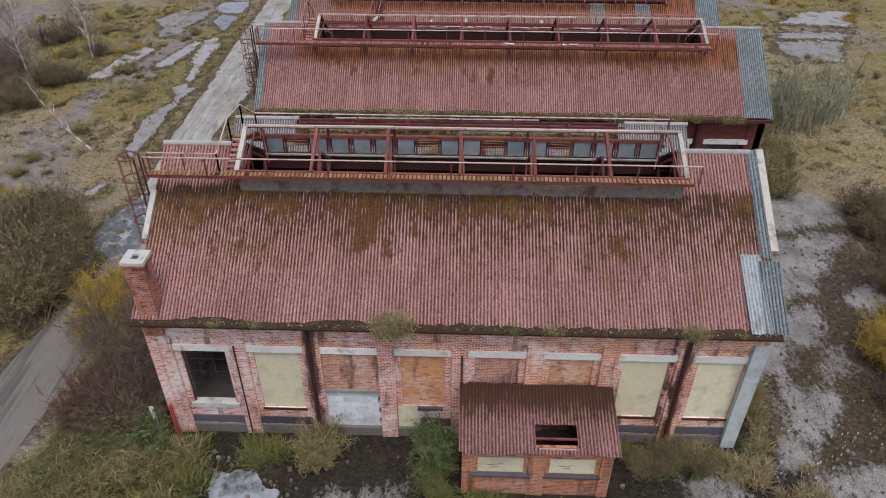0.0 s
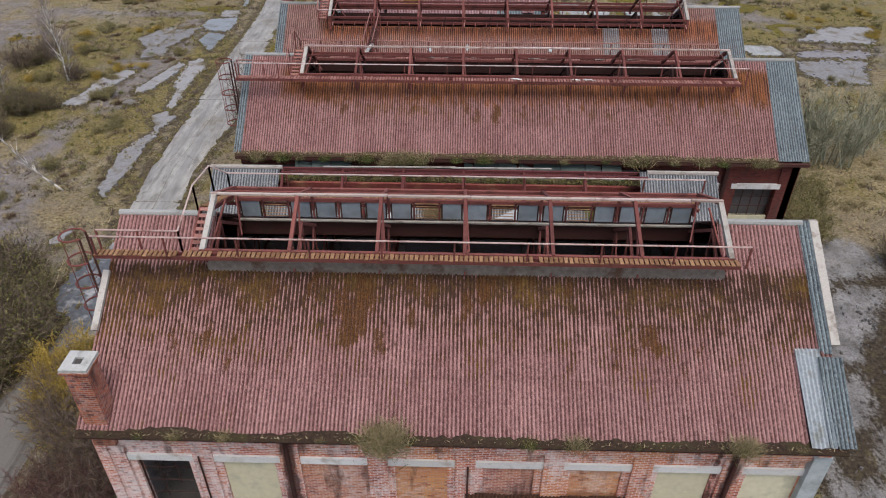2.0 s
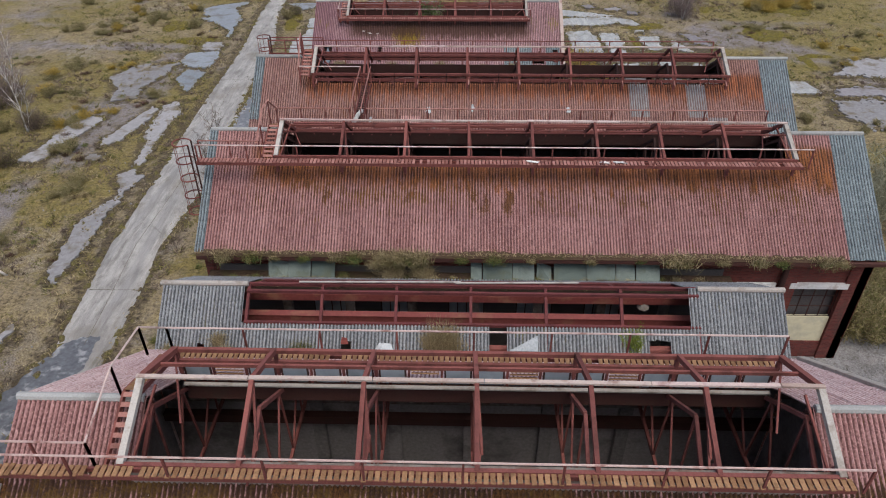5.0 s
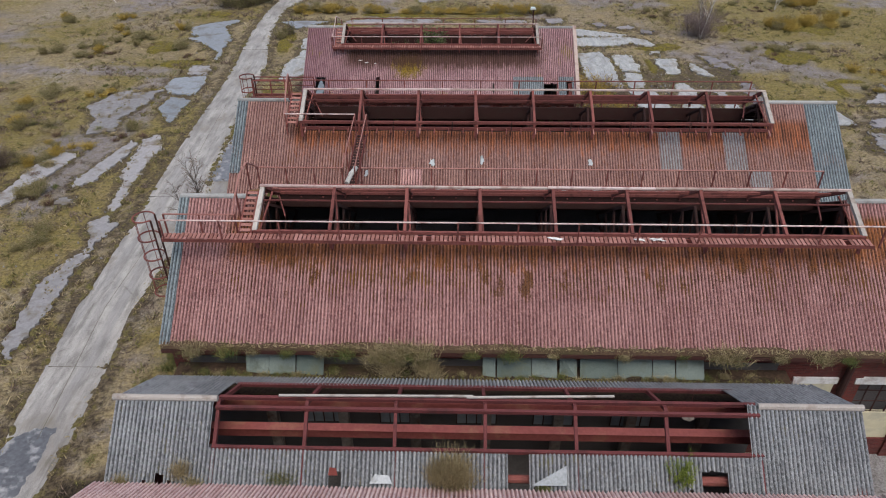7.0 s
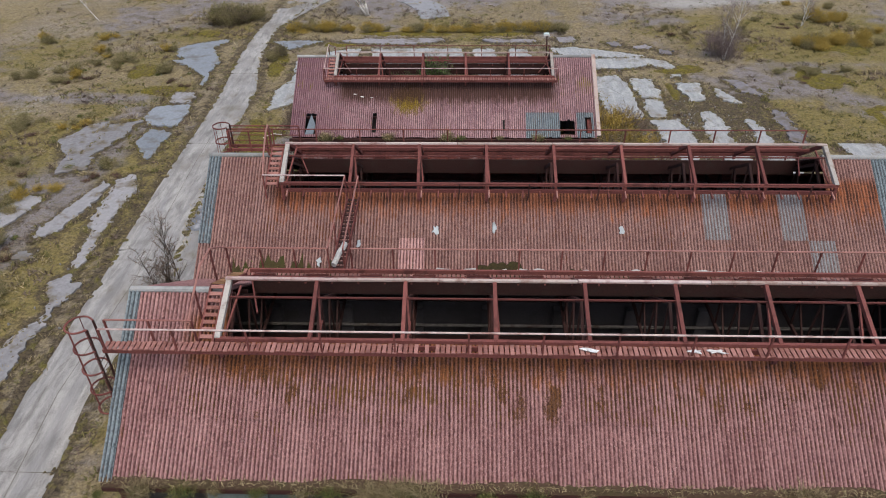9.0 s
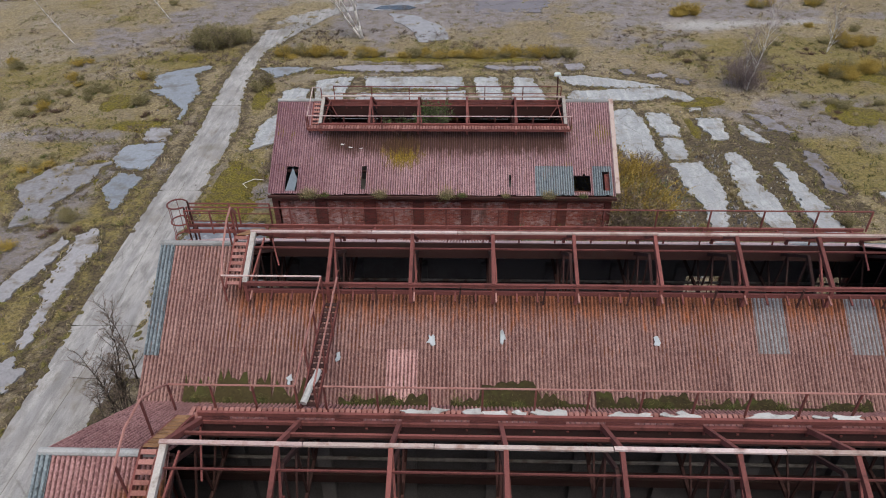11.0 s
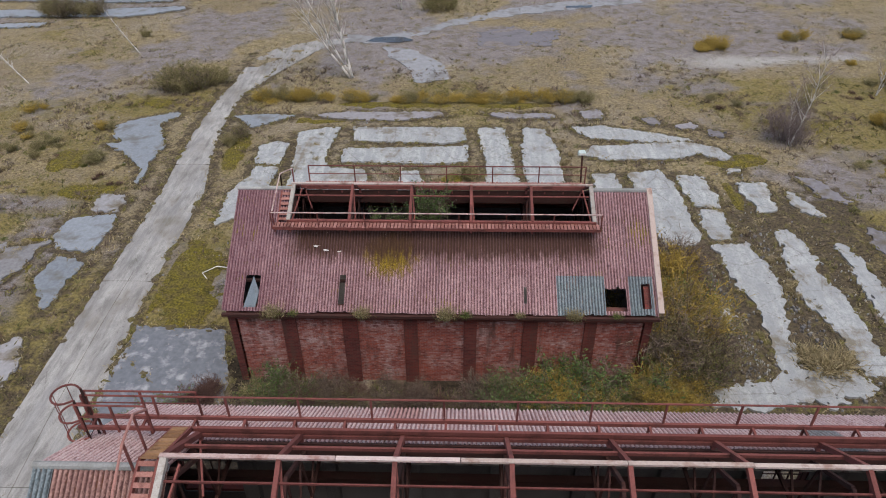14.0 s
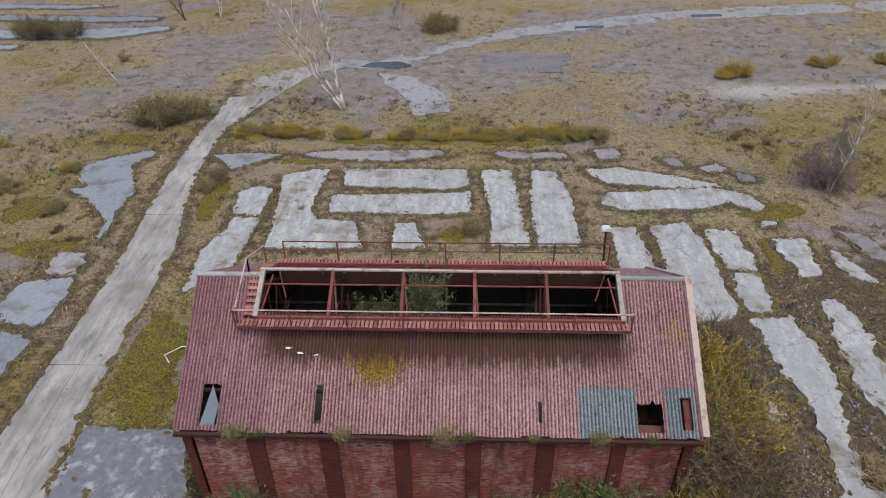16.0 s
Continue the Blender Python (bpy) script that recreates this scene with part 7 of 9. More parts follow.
class Blades:
    """Many thin bent blades gathered as arrays."""

    def __init__(self, seed):
        self.r = np.random.RandomState(seed)
        self.v, self.f, self.n = [], [], 0

    def add(self, base, way, length, width, droop=0.3):
        """Blades from base (n, 3) along way (n, 3), bending down towards the tip."""
        base, way = np.asarray(base, float), np.asarray(way, float)
        n = len(base)
        way = way / np.linalg.norm(way, axis=1, keepdims=True)
        length = np.broadcast_to(np.asarray(length, float), (n,))[:, None]
        width = np.broadcast_to(np.asarray(width, float), (n,))[:, None]
        side = np.cross(way, self.r.normal(size=(n, 3)))
        side /= np.linalg.norm(side, axis=1, keepdims=True) + 1e-9
        down = np.array([0, 0, -1.0])
        mid = base + way * length * 0.55 + down * length * droop * 0.15
        tip = base + way * length + down * length * droop * 0.55
        v = np.stack([base - side * width / 2, base + side * width / 2, mid - side * width * 0.38, mid + side * width * 0.38, tip], 1)
        k = self.n + 5 * np.arange(n)[:, None]
        f = np.concatenate([k + np.array([[0, 1, 3]]), k + np.array([[0, 3, 2]]), k + np.array([[2, 3, 4]])])
        self.v.append(v.reshape(-1, 3)), self.f.append(f)
        self.n += 5 * n
        return mid, tip

    def leaves(self, at, size):
        """Small folded leaves, two triangles each."""
        at = np.asarray(at, float)
        n = len(at)
        a, b_ = self.r.normal(size=(n, 3)), self.r.normal(size=(n, 3))
        a /= np.linalg.norm(a, axis=1, keepdims=True)
        b_ /= np.linalg.norm(b_, axis=1, keepdims=True)
        s = np.broadcast_to(np.asarray(size, float), (n,))[:, None]
        v = np.stack([at - a * s, at + b_ * s * 0.45, at + a * s, at - b_ * s * 0.45], 1)
        k = self.n + 4 * np.arange(n)[:, None]
        self.v.append(v.reshape(-1, 3)), self.f.append(np.concatenate([k + np.array([[0, 1, 2]]), k + np.array([[0, 2, 3]])]))
        self.n += 4 * n

    def mesh(self, name, mat):
        v, f = np.concatenate(self.v), np.concatenate(self.f)
        me = bpy.data.meshes.new(name)
        me.vertices.add(len(v)), me.loops.add(3 * len(f)), me.polygons.add(len(f))
        me.vertices.foreach_set("co", v.ravel().astype(np.float32))
        me.loops.foreach_set("vertex_index", f.ravel().astype(np.int32))
        me.polygons.foreach_set("loop_start", np.arange(0, 3 * len(f), 3, dtype=np.int32))
        me.update(calc_edges=True)
        me.materials.append(mat)
        return me


def spread(r, n, up=1.0, wide=0.7):
    a = r.uniform(0, 2 * np.pi, n)
    w = wide * np.sqrt(r.uniform(0, 1, n))
    return np.stack([np.cos(a) * w, np.sin(a) * w, np.full(n, up)], 1)


def plant(name, label, category, parts_, group=""):
    root = tagged(new(name), label, category, group)
    for pname, me in parts_:
        ob = new(pname, me)
        ob.parent = root
    return root


def tussock(seed, mat, n=160, height=0.9, wide=0.7, width=0.022, base=0.16, mat2=None, label="tussock of dead grass"):
    bl = Blades(seed)
    r = bl.r
    b0 = np.concatenate([r.normal(0, base, (n, 2)), np.full((n, 1), -0.05)], 1)
    bl.add(b0, spread(r, n, 1.0, wide), r.uniform(0.45, 1.0, n) * height, width, 0.7)
    parts_ = [("tuft", bl.mesh("tuft", mat))]
    if mat2:
        b2 = Blades(seed + 1)
        m = n // 2
        b0 = np.concatenate([b2.r.normal(0, base * 1.2, (m, 2)), np.full((m, 1), -0.05)], 1)
        b2.add(b0, spread(b2.r, m, 1.0, wide * 1.1), b2.r.uniform(0.3, 0.7, m) * height, width * 1.2, 0.6)
        parts_.append(("green_tuft", b2.mesh("green_tuft", mat2)))
    return plant("grass_tussock", label, "grass", parts_)


def shrub(seed, stem_mat, leaf_mat, stems=46, twigs=9, height=1.8, wide=0.9, leaf=0.05, per=5, label="shrub", base=0.25, name="shrub", thick=0.035, twig_len=0.45, fine=3):
    """A many-stemmed shrub: stems, twigs along them, and leaves or fine shoots at their ends."""
    bl = Blades(seed)
    r = bl.r
    b0 = np.concatenate([r.normal(0, base, (stems, 2)), np.full((stems, 1), -0.08)], 1)
    way = spread(r, stems, 1.0, wide)
    ln = r.uniform(0.55, 1.0, stems) * height
    bl.add(b0, way, ln, thick, 0.12)
    wn_ = way / np.linalg.norm(way, axis=1, keepdims=True)
    k = np.repeat(np.arange(stems), twigs)
    f = r.uniform(0.25, 1.0, len(k))
    at = b0[k] + wn_[k] * (ln[k] * f)[:, None] - np.array([0, 0, 1.0]) * (ln[k] * f * f * 0.066)[:, None]
    tw = wn_[k] + r.normal(0, 0.55, (len(k), 3))
    tl = r.uniform(0.4, 1.0, len(k)) * twig_len * height / 1.8
    mid, tip = bl.add(at, tw, tl, thick * 0.5, 0.15)
    if fine:
        kk = np.repeat(np.arange(len(k)), fine)
        g = r.uniform(0.2, 1.0, len(kk))[:, None]
        bl.add(at[kk] * (1 - g) + tip[kk] * g, tw[kk] + r.normal(0, 0.7, (len(kk), 3)), r.uniform(0.1, 0.3, len(kk)) * height / 1.8, thick * 0.3, 0.1)
    parts_ = [("branchwork", bl.mesh("branchwork", stem_mat))]
    if leaf_mat and per:
        lv = Blades(seed + 7)
        kk = np.repeat(np.arange(len(k)), per)
        g = lv.r.uniform(0.1, 1.05, len(kk))[:, None]
        lv.leaves(at[kk] * (1 - g) + tip[kk] * g + lv.r.normal(0, 0.06, (len(kk), 3)), lv.r.uniform(0.5, 1.2, len(kk)) * leaf)
        parts_.append(("foliage", lv.mesh("foliage", leaf_mat)))
    return plant(name, label, "shrub", parts_)


def limb(s, p, q, r0, r1, n=7):
    d = (Vector(q) - Vector(p)).normalized()
    a = d.orthogonal().normalized()
    b_ = d.cross(a)
    ring = [(math.cos(2 * math.pi * i / n), math.sin(2 * math.pi * i / n)) for i in range(n)]
    s.prism([Vector(p) + (a * c_ + b_ * s_) * r0 for c_, s_ in ring], [Vector(q) + (a * c_ + b_ * s_) * r1 for c_, s_ in ring])


def birch(seed, height=8.0, lean=0.15, mat=bark_white, twig=twig_plum, stems=2, fine=9, label="leafless birch with a pale trunk and fine twigs", crown=1.0, girth=0.015):
    """A bare tree: tapered bent trunks, limbs and a crown of many fine twigs."""
    rnd = random.Random(seed)
    trunk, bl = Shape(), Blades(seed)
    starts, ways, lens = [], [], []
    for k in range(stems):
        p = Vector((rnd.uniform(-0.15, 0.15) * k, rnd.uniform(-0.15, 0.15) * k, -0.1))
        d = Vector((lean + rnd.uniform(-0.42, 0.42) * (k > 0), rnd.uniform(-0.12, 0.12), 1)).normalized()
        h = height * (1 if k == 0 else rnd.uniform(0.6, 0.9))
        rad, segs = h * girth, 8
        for i in range(segs):
            q = p + d * h / segs
            r1 = rad * (1 - (i + 1) / segs * 0.9)
            limb(trunk, p, q, rad * (1 - i / segs * 0.9), r1)
            if i >= 2:
                for _ in range(4):
                    a = rnd.uniform(0, 6.28)
                    w = (d * rnd.uniform(0.5, 1.0) + Vector((math.cos(a), math.sin(a), 0.15)) * rnd.uniform(0.5, 0.9)).normalized()
                    L = h * rnd.uniform(0.10, 0.25) * (1.2 - 0.55 * i / segs) * crown
                    base_ = p.lerp(q, rnd.random())
                    mid_ = base_ + w * L * 0.5 + Vector((0, 0, 0.06 * L))
                    tip_ = mid_ + (w + Vector((0, 0, 0.25))).normalized() * L * 0.5
                    limb(trunk, base_, mid_, r1 * 0.45 + 0.006, r1 * 0.25 + 0.005, 5)
                    limb(trunk, mid_, tip_, r1 * 0.25 + 0.005, 0.004, 4)
                    for f in np.linspace(0.25, 1.0, fine):
                        starts.append(base_.lerp(mid_, f * 2) if f < 0.5 else mid_.lerp(tip_, f * 2 - 1))
                        ways.append((w + Vector((rnd.gauss(0, 0.6), rnd.gauss(0, 0.6), rnd.gauss(0.05, 0.4)))))
                        lens.append(L * rnd.uniform(0.3, 0.65))
            p, d = q, (d + Vector((rnd.uniform(-0.1, 0.1), rnd.uniform(-0.1, 0.1), 0.05))).normalized()
    starts, ways, lens = np.array(starts), np.array(ways), np.array(lens)
    mid, tip = bl.add(starts, ways, lens, 0.014, 0.35)
    kk = np.repeat(np.arange(len(starts)), 4)
    g = bl.r.uniform(0.2, 1, len(kk))[:, None]
    bl.add(starts[kk] * (1 - g) + tip[kk] * g, ways[kk] + bl.r.normal(0, 0.7, (len(kk), 3)), lens[kk] * bl.r.uniform(0.25, 0.6, len(kk)), 0.008, 0.5)
    root = tagged(new("birch_tree"), label, "tree")
    ORIGIN[root] = Vector((0, 0, 0))
    part("trunk", trunk, mat, root, smooth=True)
    ob = new("crown", bl.mesh("crown", twig))
    ob.parent = root
    return root


rnd = random.Random(77)
USED = set()


LIMIT = {"grass_tussock": 165, "shrub": 285, "birch_tree": 50}
COUNT = {}
JOINED = {}
VERTS = {}


def join_in(ob, m):
    """Add a plant past the limit to the joined rest of its material."""
    for o in ob.children:
        if o.data not in VERTS:
            v = np.empty(3 * len(o.data.vertices), np.float32)
            f = np.empty(len(o.data.loops), np.int32)
            o.data.vertices.foreach_get("co", v), o.data.loops.foreach_get("vertex_index", f)
            VERTS[o.data] = v.reshape(-1, 3), f.reshape(-1, 3)
        v, f = VERTS[o.data]
        bl = JOINED.setdefault(o.data.materials[0], Blades(1))
        mm = np.array(m)
        bl.v.append(v @ mm[:3, :3].T + mm[:3, 3]), bl.f.append(f + bl.n)
        bl.n += len(v)


def put(ob, x, y, z=None, s=1.0, sz=None, rz=None):
    """Place a plant, or a copy of it once it stands."""
    m = pose(x, y, (float(level(y)) + 0.02) if z is None else z, 0, 0, rnd.uniform(0, 360) if rz is None else rz)
    kind_ = ob.name.split(".")[0]
    COUNT[kind_] = COUNT.get(kind_, 0) + 1
    if ob in USED and COUNT[kind_] > LIMIT[kind_]:
        return join_in(ob, m @ Matrix.Diagonal((s, s, sz or s, 1)))
    if ob not in USED:
        USED.add(ob)
        ob.matrix_basis = m
    else:
        ob = copy_thing(ob, m)
    ob.scale = (s, s, sz or s)
    return ob


tus_straw = [tussock(1 + i, straw, 170, 0.95, 0.8, label="straw-coloured tussock of dead grass") for i in range(3)]
tus_mixed = [tussock(11 + i, olive, 170, 0.9, 0.8, mat2=green, label="olive and green tussock of rank grass") for i in range(3)]
tus_dark = [tussock(14 + i, twig_red, 150, 0.9, 0.8, mat2=olive, label="dark tussock of dead weeds") for i in range(2)]
tus_big = tussock(17, straw, 420, 1.3, 1.3, 0.03, 0.3, label="broad straw tussock of collapsed dead grass")
sh_green = [shrub(21 + i, twig_brown, green, 40, 10, 1.8, 0.8, 0.06, 7, label="green leafy bramble shrub among dead stems") for i in range(3)]
sh_olive = [shrub(31 + i, straw, olive, 60, 10, 1.7, 0.85, 0.05, 5, label="rank olive shrub with dry stems") for i in range(3)]
sh_gold = [shrub(41 + i, gold, gold, 60, 12, 1.9, 0.75, 0.035, 5, label="golden twiggy broom shrub") for i in range(3)]
sh_bare = [shrub(51 + i, twig_brown, None, 54, 12, 2.2, 0.85, 0.0, 0, label="leafless brown thicket shrub", fine=5) for i in range(3)]
sh_plum = [shrub(57 + i, twig_plum, None, 26, 10, 2.4, 0.7, 0.0, 0, label="thin leafless plum-grey shrub", fine=4, thick=0.022) for i in range(2)]
sh_red = [shrub(55 + i, twig_red, None, 60, 12, 1.9, 0.8, 0.0, 0, label="leafless reddish-brown thicket shrub", fine=5) for i in range(2)]
sh_grey = [shrub(61 + i, twig_grey, twig_grey, 20, 10, 3.4, 0.45, 0.03, 1, label="tall leafless grey-green willow shrub", fine=3, thick=0.05) for i in range(2)]
sh_dark = [shrub(71 + i, twig_brown, olive, 60, 12, 2.0, 0.9, 0.045, 4, label="dense dark scrub of brambles and twigs", fine=3) for i in range(3)]
sh_bright = shrub(81, bright, bright, 30, 8, 1.2, 0.8, 0.05, 6, label="bright green sapling bush")


def scatter(kinds, spots, s=(0.8, 1.2), flat=1.0):
    for x, y, *k in spots:
        f = (k[0] if k else 1.0) * rnd.uniform(*s)
        put(rnd.choice(kinds), x + rnd.uniform(-0.2, 0.2), y + rnd.uniform(-0.2, 0.2), None, f, f * flat)


def around(cx, cy, rx, ry, n):
    out = []
    while len(out) < n:
        u, v = rnd.uniform(-1, 1), rnd.uniform(-1, 1)
        if u * u + v * v < 1:
            out.append((cx + u * rx, cy + v * ry))
    return out


# before the first hall
scatter(sh_olive, around(-12.6, 15.4, 2.2, 1.8, 9) + around(-13.8, 12.6, 1.8, 1.8, 8), (0.8, 1.1))
scatter(tus_straw, around(-12.2, 14.2, 3.2, 2.8, 22), (1.4, 2.0))
scatter(tus_mixed, around(-12.2, 14.6, 3.2, 2.6, 44), (1.4, 2.1))
scatter(sh_green, [(-11.6, 16.4, 1.1), (-13.4, 15.4, 1.1), (-10.9, 15.5, 0.8), (-14.2, 14.0, 0.9), (0.0, 15.8, 1.0), (0.3, 15.1, 0.7), (-0.3, 16.3, 0.9), (-11.4, 18.8, 0.8)])
scatter(sh_bare, around(-12.4, 19.6, 1.2, 2.8, 12) + around(-13.8, 21.8, 1.6, 2.2, 10), (1.0, 1.45))
scatter(sh_red, around(-13.0, 17.6, 1.5, 1.6, 16), (0.9, 1.3))
scatter(sh_gold + sh_gold + sh_bare, around(-14.9, 22.4, 0.9, 1.3, 10), (1.0, 1.35))
scatter(sh_dark + sh_olive, around(-20.6, 25.2, 1.6, 2.4, 14) + around(-21.0, 28.4, 1.5, 1.8, 9), (1.3, 1.8))
scatter(sh_dark, around(-12.4, 20.5, 1.4, 3.0, 9), (0.9, 1.2))
scatter(sh_gold, [(-15.4, 22.6, 1.3), (-16.0, 23.2, 1.35), (-14.6, 23.4, 1.3), (-16.3, 24.2, 1.3), (-15.2, 24.4, 1.35), (-14.4, 22.2, 1.1), (-15.8, 21.8, 1.0)])
scatter(sh_olive + sh_gold, around(-13.6, 21.0, 1.0, 1.4, 7), (0.9, 1.2))
scatter(sh_dark, [(-20.6, 24.6, 1.2), (-21.6, 22.8, 1.2), (-22.0, 25.5, 1.2), (-23.0, 28.0, 1.1), (-23.8, 30.5, 1.0), (-22.4, 29.8, 0.9), (-20.9, 27.0, 0.8), (-24.0, 25.0, 1.2), (-25.2, 27.6, 1.1)])
scatter(sh_gold, [(-23.0, 31.5, 0.8), (-24.6, 32.6, 0.9), (-22.2, 27.4, 0.8)])
scatter(sh_dark + sh_olive, around(-22.6, 25.5, 2.4, 4.5, 16), (1.0, 1.5))
scatter(sh_olive, around(-24.0, 27.0, 3.0, 5.5, 14) + around(-23.5, 20.5, 2.0, 3.0, 8), (0.8, 1.2))
put(tus_big, -4.9, 15.8, None, 0.8)
scatter(tus_mixed + sh_olive, [(-5.4, 16.2, 0.9), (-5.0, 15.9, 0.8), (-4.7, 16.1, 0.9), (-5.2, 16.4, 1.0), (-4.4, 15.7, 0.7), (-4.8, 15.5, 0.8)])
scatter(tus_mixed, around(-6.6, 15.9, 0.8, 0.4, 9) + around(-0.2, 15.2, 0.5, 0.8, 9) + around(8.6, 16.1, 2.6, 0.6, 20) + [(1.3, 14.0), (1.7, 14.1), (2.0, 13.9), (-0.5, 14.5), (0.4, 14.4)], (0.8, 1.3))
scatter(tus_mixed + tus_straw, around(12.5, 18.4, 0.6, 2.2, 18), (0.7, 1.1))
scatter(sh_olive, around(12.4, 18.2, 0.5, 1.8, 5), (0.5, 0.7))
scatter(tus_straw, around(10.0, 16.0, 2.4, 0.6, 14) + around(4.0, 12.8, 3.2, 0.9, 14) + around(12.8, 15.0, 2.2, 1.0, 14) + around(9.0, 12.5, 3.0, 1.4, 16), (0.7, 1.2))
scatter(sh_dark, around(8.5, 15.9, 2.0, 0.5, 6), (0.35, 0.55))
# beside the halls, to the east
scatter(sh_gold, [(19.0, 21.6, 1.1), (20.0, 20.6, 1.3), (20.4, 22.6, 1.3), (19.6, 19.4, 1.0), (21.2, 21.4, 1.3)])
scatter(sh_bare, around(19.6, 18.4, 1.4, 2.4, 9), (0.8, 1.1))
scatter(sh_dark, around(22.8, 28.0, 1.8, 2.6, 10) + around(23.8, 33.0, 1.8, 2.4, 9), (0.7, 1.05))
scatter(sh_olive, around(18.9, 37.0, 1.2, 2.6, 12) + around(20.2, 41.0, 2.0, 2.8, 10), (0.9, 1.3))
scatter(sh_dark, around(19.3, 39.0, 1.2, 3.2, 5), (0.7, 0.95))
for x, y, f in ((22.4, 43.6, 1.5), (23.6, 44.6, 1.6), (24.8, 43.8, 1.3), (23.2, 45.6, 1.4), (27.5, 46.0, 1.4), (21.6, 44.8, 1.2), (26.2, 45.2, 1.3)):
    put(rnd.choice(sh_grey), x, y, None, f)
scatter(tus_straw, around(24, 42, 4, 5, 16) + around(20.5, 50, 2.5, 5, 14), (0.5, 0.9))
scatter(sh_olive, around(22, 58, 3.5, 5, 8) + around(33, 55, 6, 5, 8), (0.35, 0.6))
# beside the halls, along the road
scatter(tus_mixed + tus_straw, around(-13.2, 36.0, 1.6, 7.0, 44), (0.5, 0.85), 0.7)
scatter(tus_mixed, around(-12.4, 37.0, 0.9, 6.0, 22) + around(-13.0, 47.0, 0.8, 4.0, 8), (0.5, 0.9))
scatter(sh_olive, around(-11.9, 36.0, 0.7, 3.0, 8), (0.4, 0.65))
scatter(sh_green, [(-11.9, 35.0, 0.6), (-12.2, 33.4, 0.5), (-11.7, 37.4, 0.5)])
put(sh_bare[2], -13.0, 45.4, None, 0.8), put(sh_bare[1], -13.0, 46.6, None, 0.7)
# before the last hall
scatter(tus_mixed, around(-1.0, 56.4, 9.0, 1.4, 12), (0.6, 1.0))
scatter(tus_dark, around(-2.0, 55.9, 8.5, 1.5, 30), (0.8, 1.2))
scatter(sh_dark, around(-3.0, 55.8, 8.0, 1.2, 9), (0.5, 0.8))
scatter(sh_red, around(-11.5, 56.4, 1.6, 1.2, 6) + around(-4.0, 57.0, 4.0, 0.8, 5), (0.4, 0.65))
scatter(sh_green, [(-12.8, 55.6, 0.9), (-13.6, 55.2, 0.8), (-7.6, 56.6, 0.9), (-8.3, 57.0, 1.0), (-7.0, 56.2, 0.7)])
scatter(sh_bare, around(-3.0, 57.2, 6.0, 0.6, 9), (0.5, 0.8))
scatter(sh_green, [(2.4, 57.0, 1.3), (3.4, 57.3, 1.4), (4.4, 57.2, 1.3), (3.0, 56.0, 1.3), (4.0, 55.8, 1.2), (1.4, 56.6, 1.2), (2.2, 55.6, 1.0), (7.0, 57.2, 1.2), (7.8, 56.6, 1.1), (-9.0, 57.2, 1.0), (4.9, 56.2, 1.0), (5.6, 56.9, 1.0)])
scatter(sh_olive, [(2.0, 56.2, 1.0), (7.2, 56.8, 1.25), (7.9, 57.0, 1.1), (6.6, 56.2, 1.1), (-9.2, 56.8, 1.0), (1.0, 56.9, 1.0), (8.5, 57.6, 1.1)], (0.9, 1.1))
scatter(sh_olive, around(8.8, 62.0, 0.9, 2.9, 9), (1.0, 1.4))
scatter(sh_dark, around(8.8, 62.0, 0.9, 2.9, 7), (0.9, 1.2))
scatter(sh_green, around(8.6, 62.4, 0.6, 2.2, 8), (0.95, 1.3))
scatter(sh_bare, around(9.4, 66.2, 1.0, 1.4, 5) + [(9.9, 60.4)], (0.5, 0.75))
scatter(tus_straw, [(-11.6, 57.6, 0.9), (-12.1, 57.0, 1.0), (-11.2, 56.6, 0.8)], (0.9, 1.2))
put(tus_big, 15.6, 59.4, None, 1.25), put(tus_big, 16.4, 60.0, None, 1.1), put(tus_big, 15.0, 60.2, None, 0.9)
scatter(sh_bare, around(-12.6, 69.5, 0.9, 2.0, 5), (0.4, 0.6))
scatter(sh_bare + sh_red, around(-3.0, 55.6, 8.2, 1.5, 34), (0.5, 0.85))
scatter(tus_dark, around(-2.0, 56.2, 8.8, 1.5, 40), (0.8, 1.3))
scatter(sh_dark + sh_olive + sh_green, around(9.3, 61.4, 1.2, 3.2, 16), (1.0, 1.5))
scatter(sh_olive + sh_gold + sh_bare, around(8.7, 61.6, 0.9, 2.8, 14), (1.5, 2.0))
scatter(sh_bare + sh_red, around(9.9, 64.6, 0.7, 2.2, 9), (0.9, 1.4))
scatter(sh_olive + sh_gold, around(3.4, 56.4, 1.6, 0.8, 7) + around(7.6, 57.0, 0.8, 0.6, 4), (1.0, 1.3))
scatter(sh_gold + sh_red, around(9.6, 65.4, 1.0, 1.6, 8), (0.5, 0.9))
# the cleared ground beyond
def drift(kinds, cx, cy, rx, ry, n, s=(0.4, 0.8), flat=0.6):
    """A low overlapping drift of shrubs."""
    for x, y in around(cx, cy, rx, ry, n):
        f = rnd.uniform(*s)
        put(rnd.choice(kinds), x, y, None, f * rnd.uniform(0.8, 1.2), f * flat * rnd.uniform(0.6, 1.7))


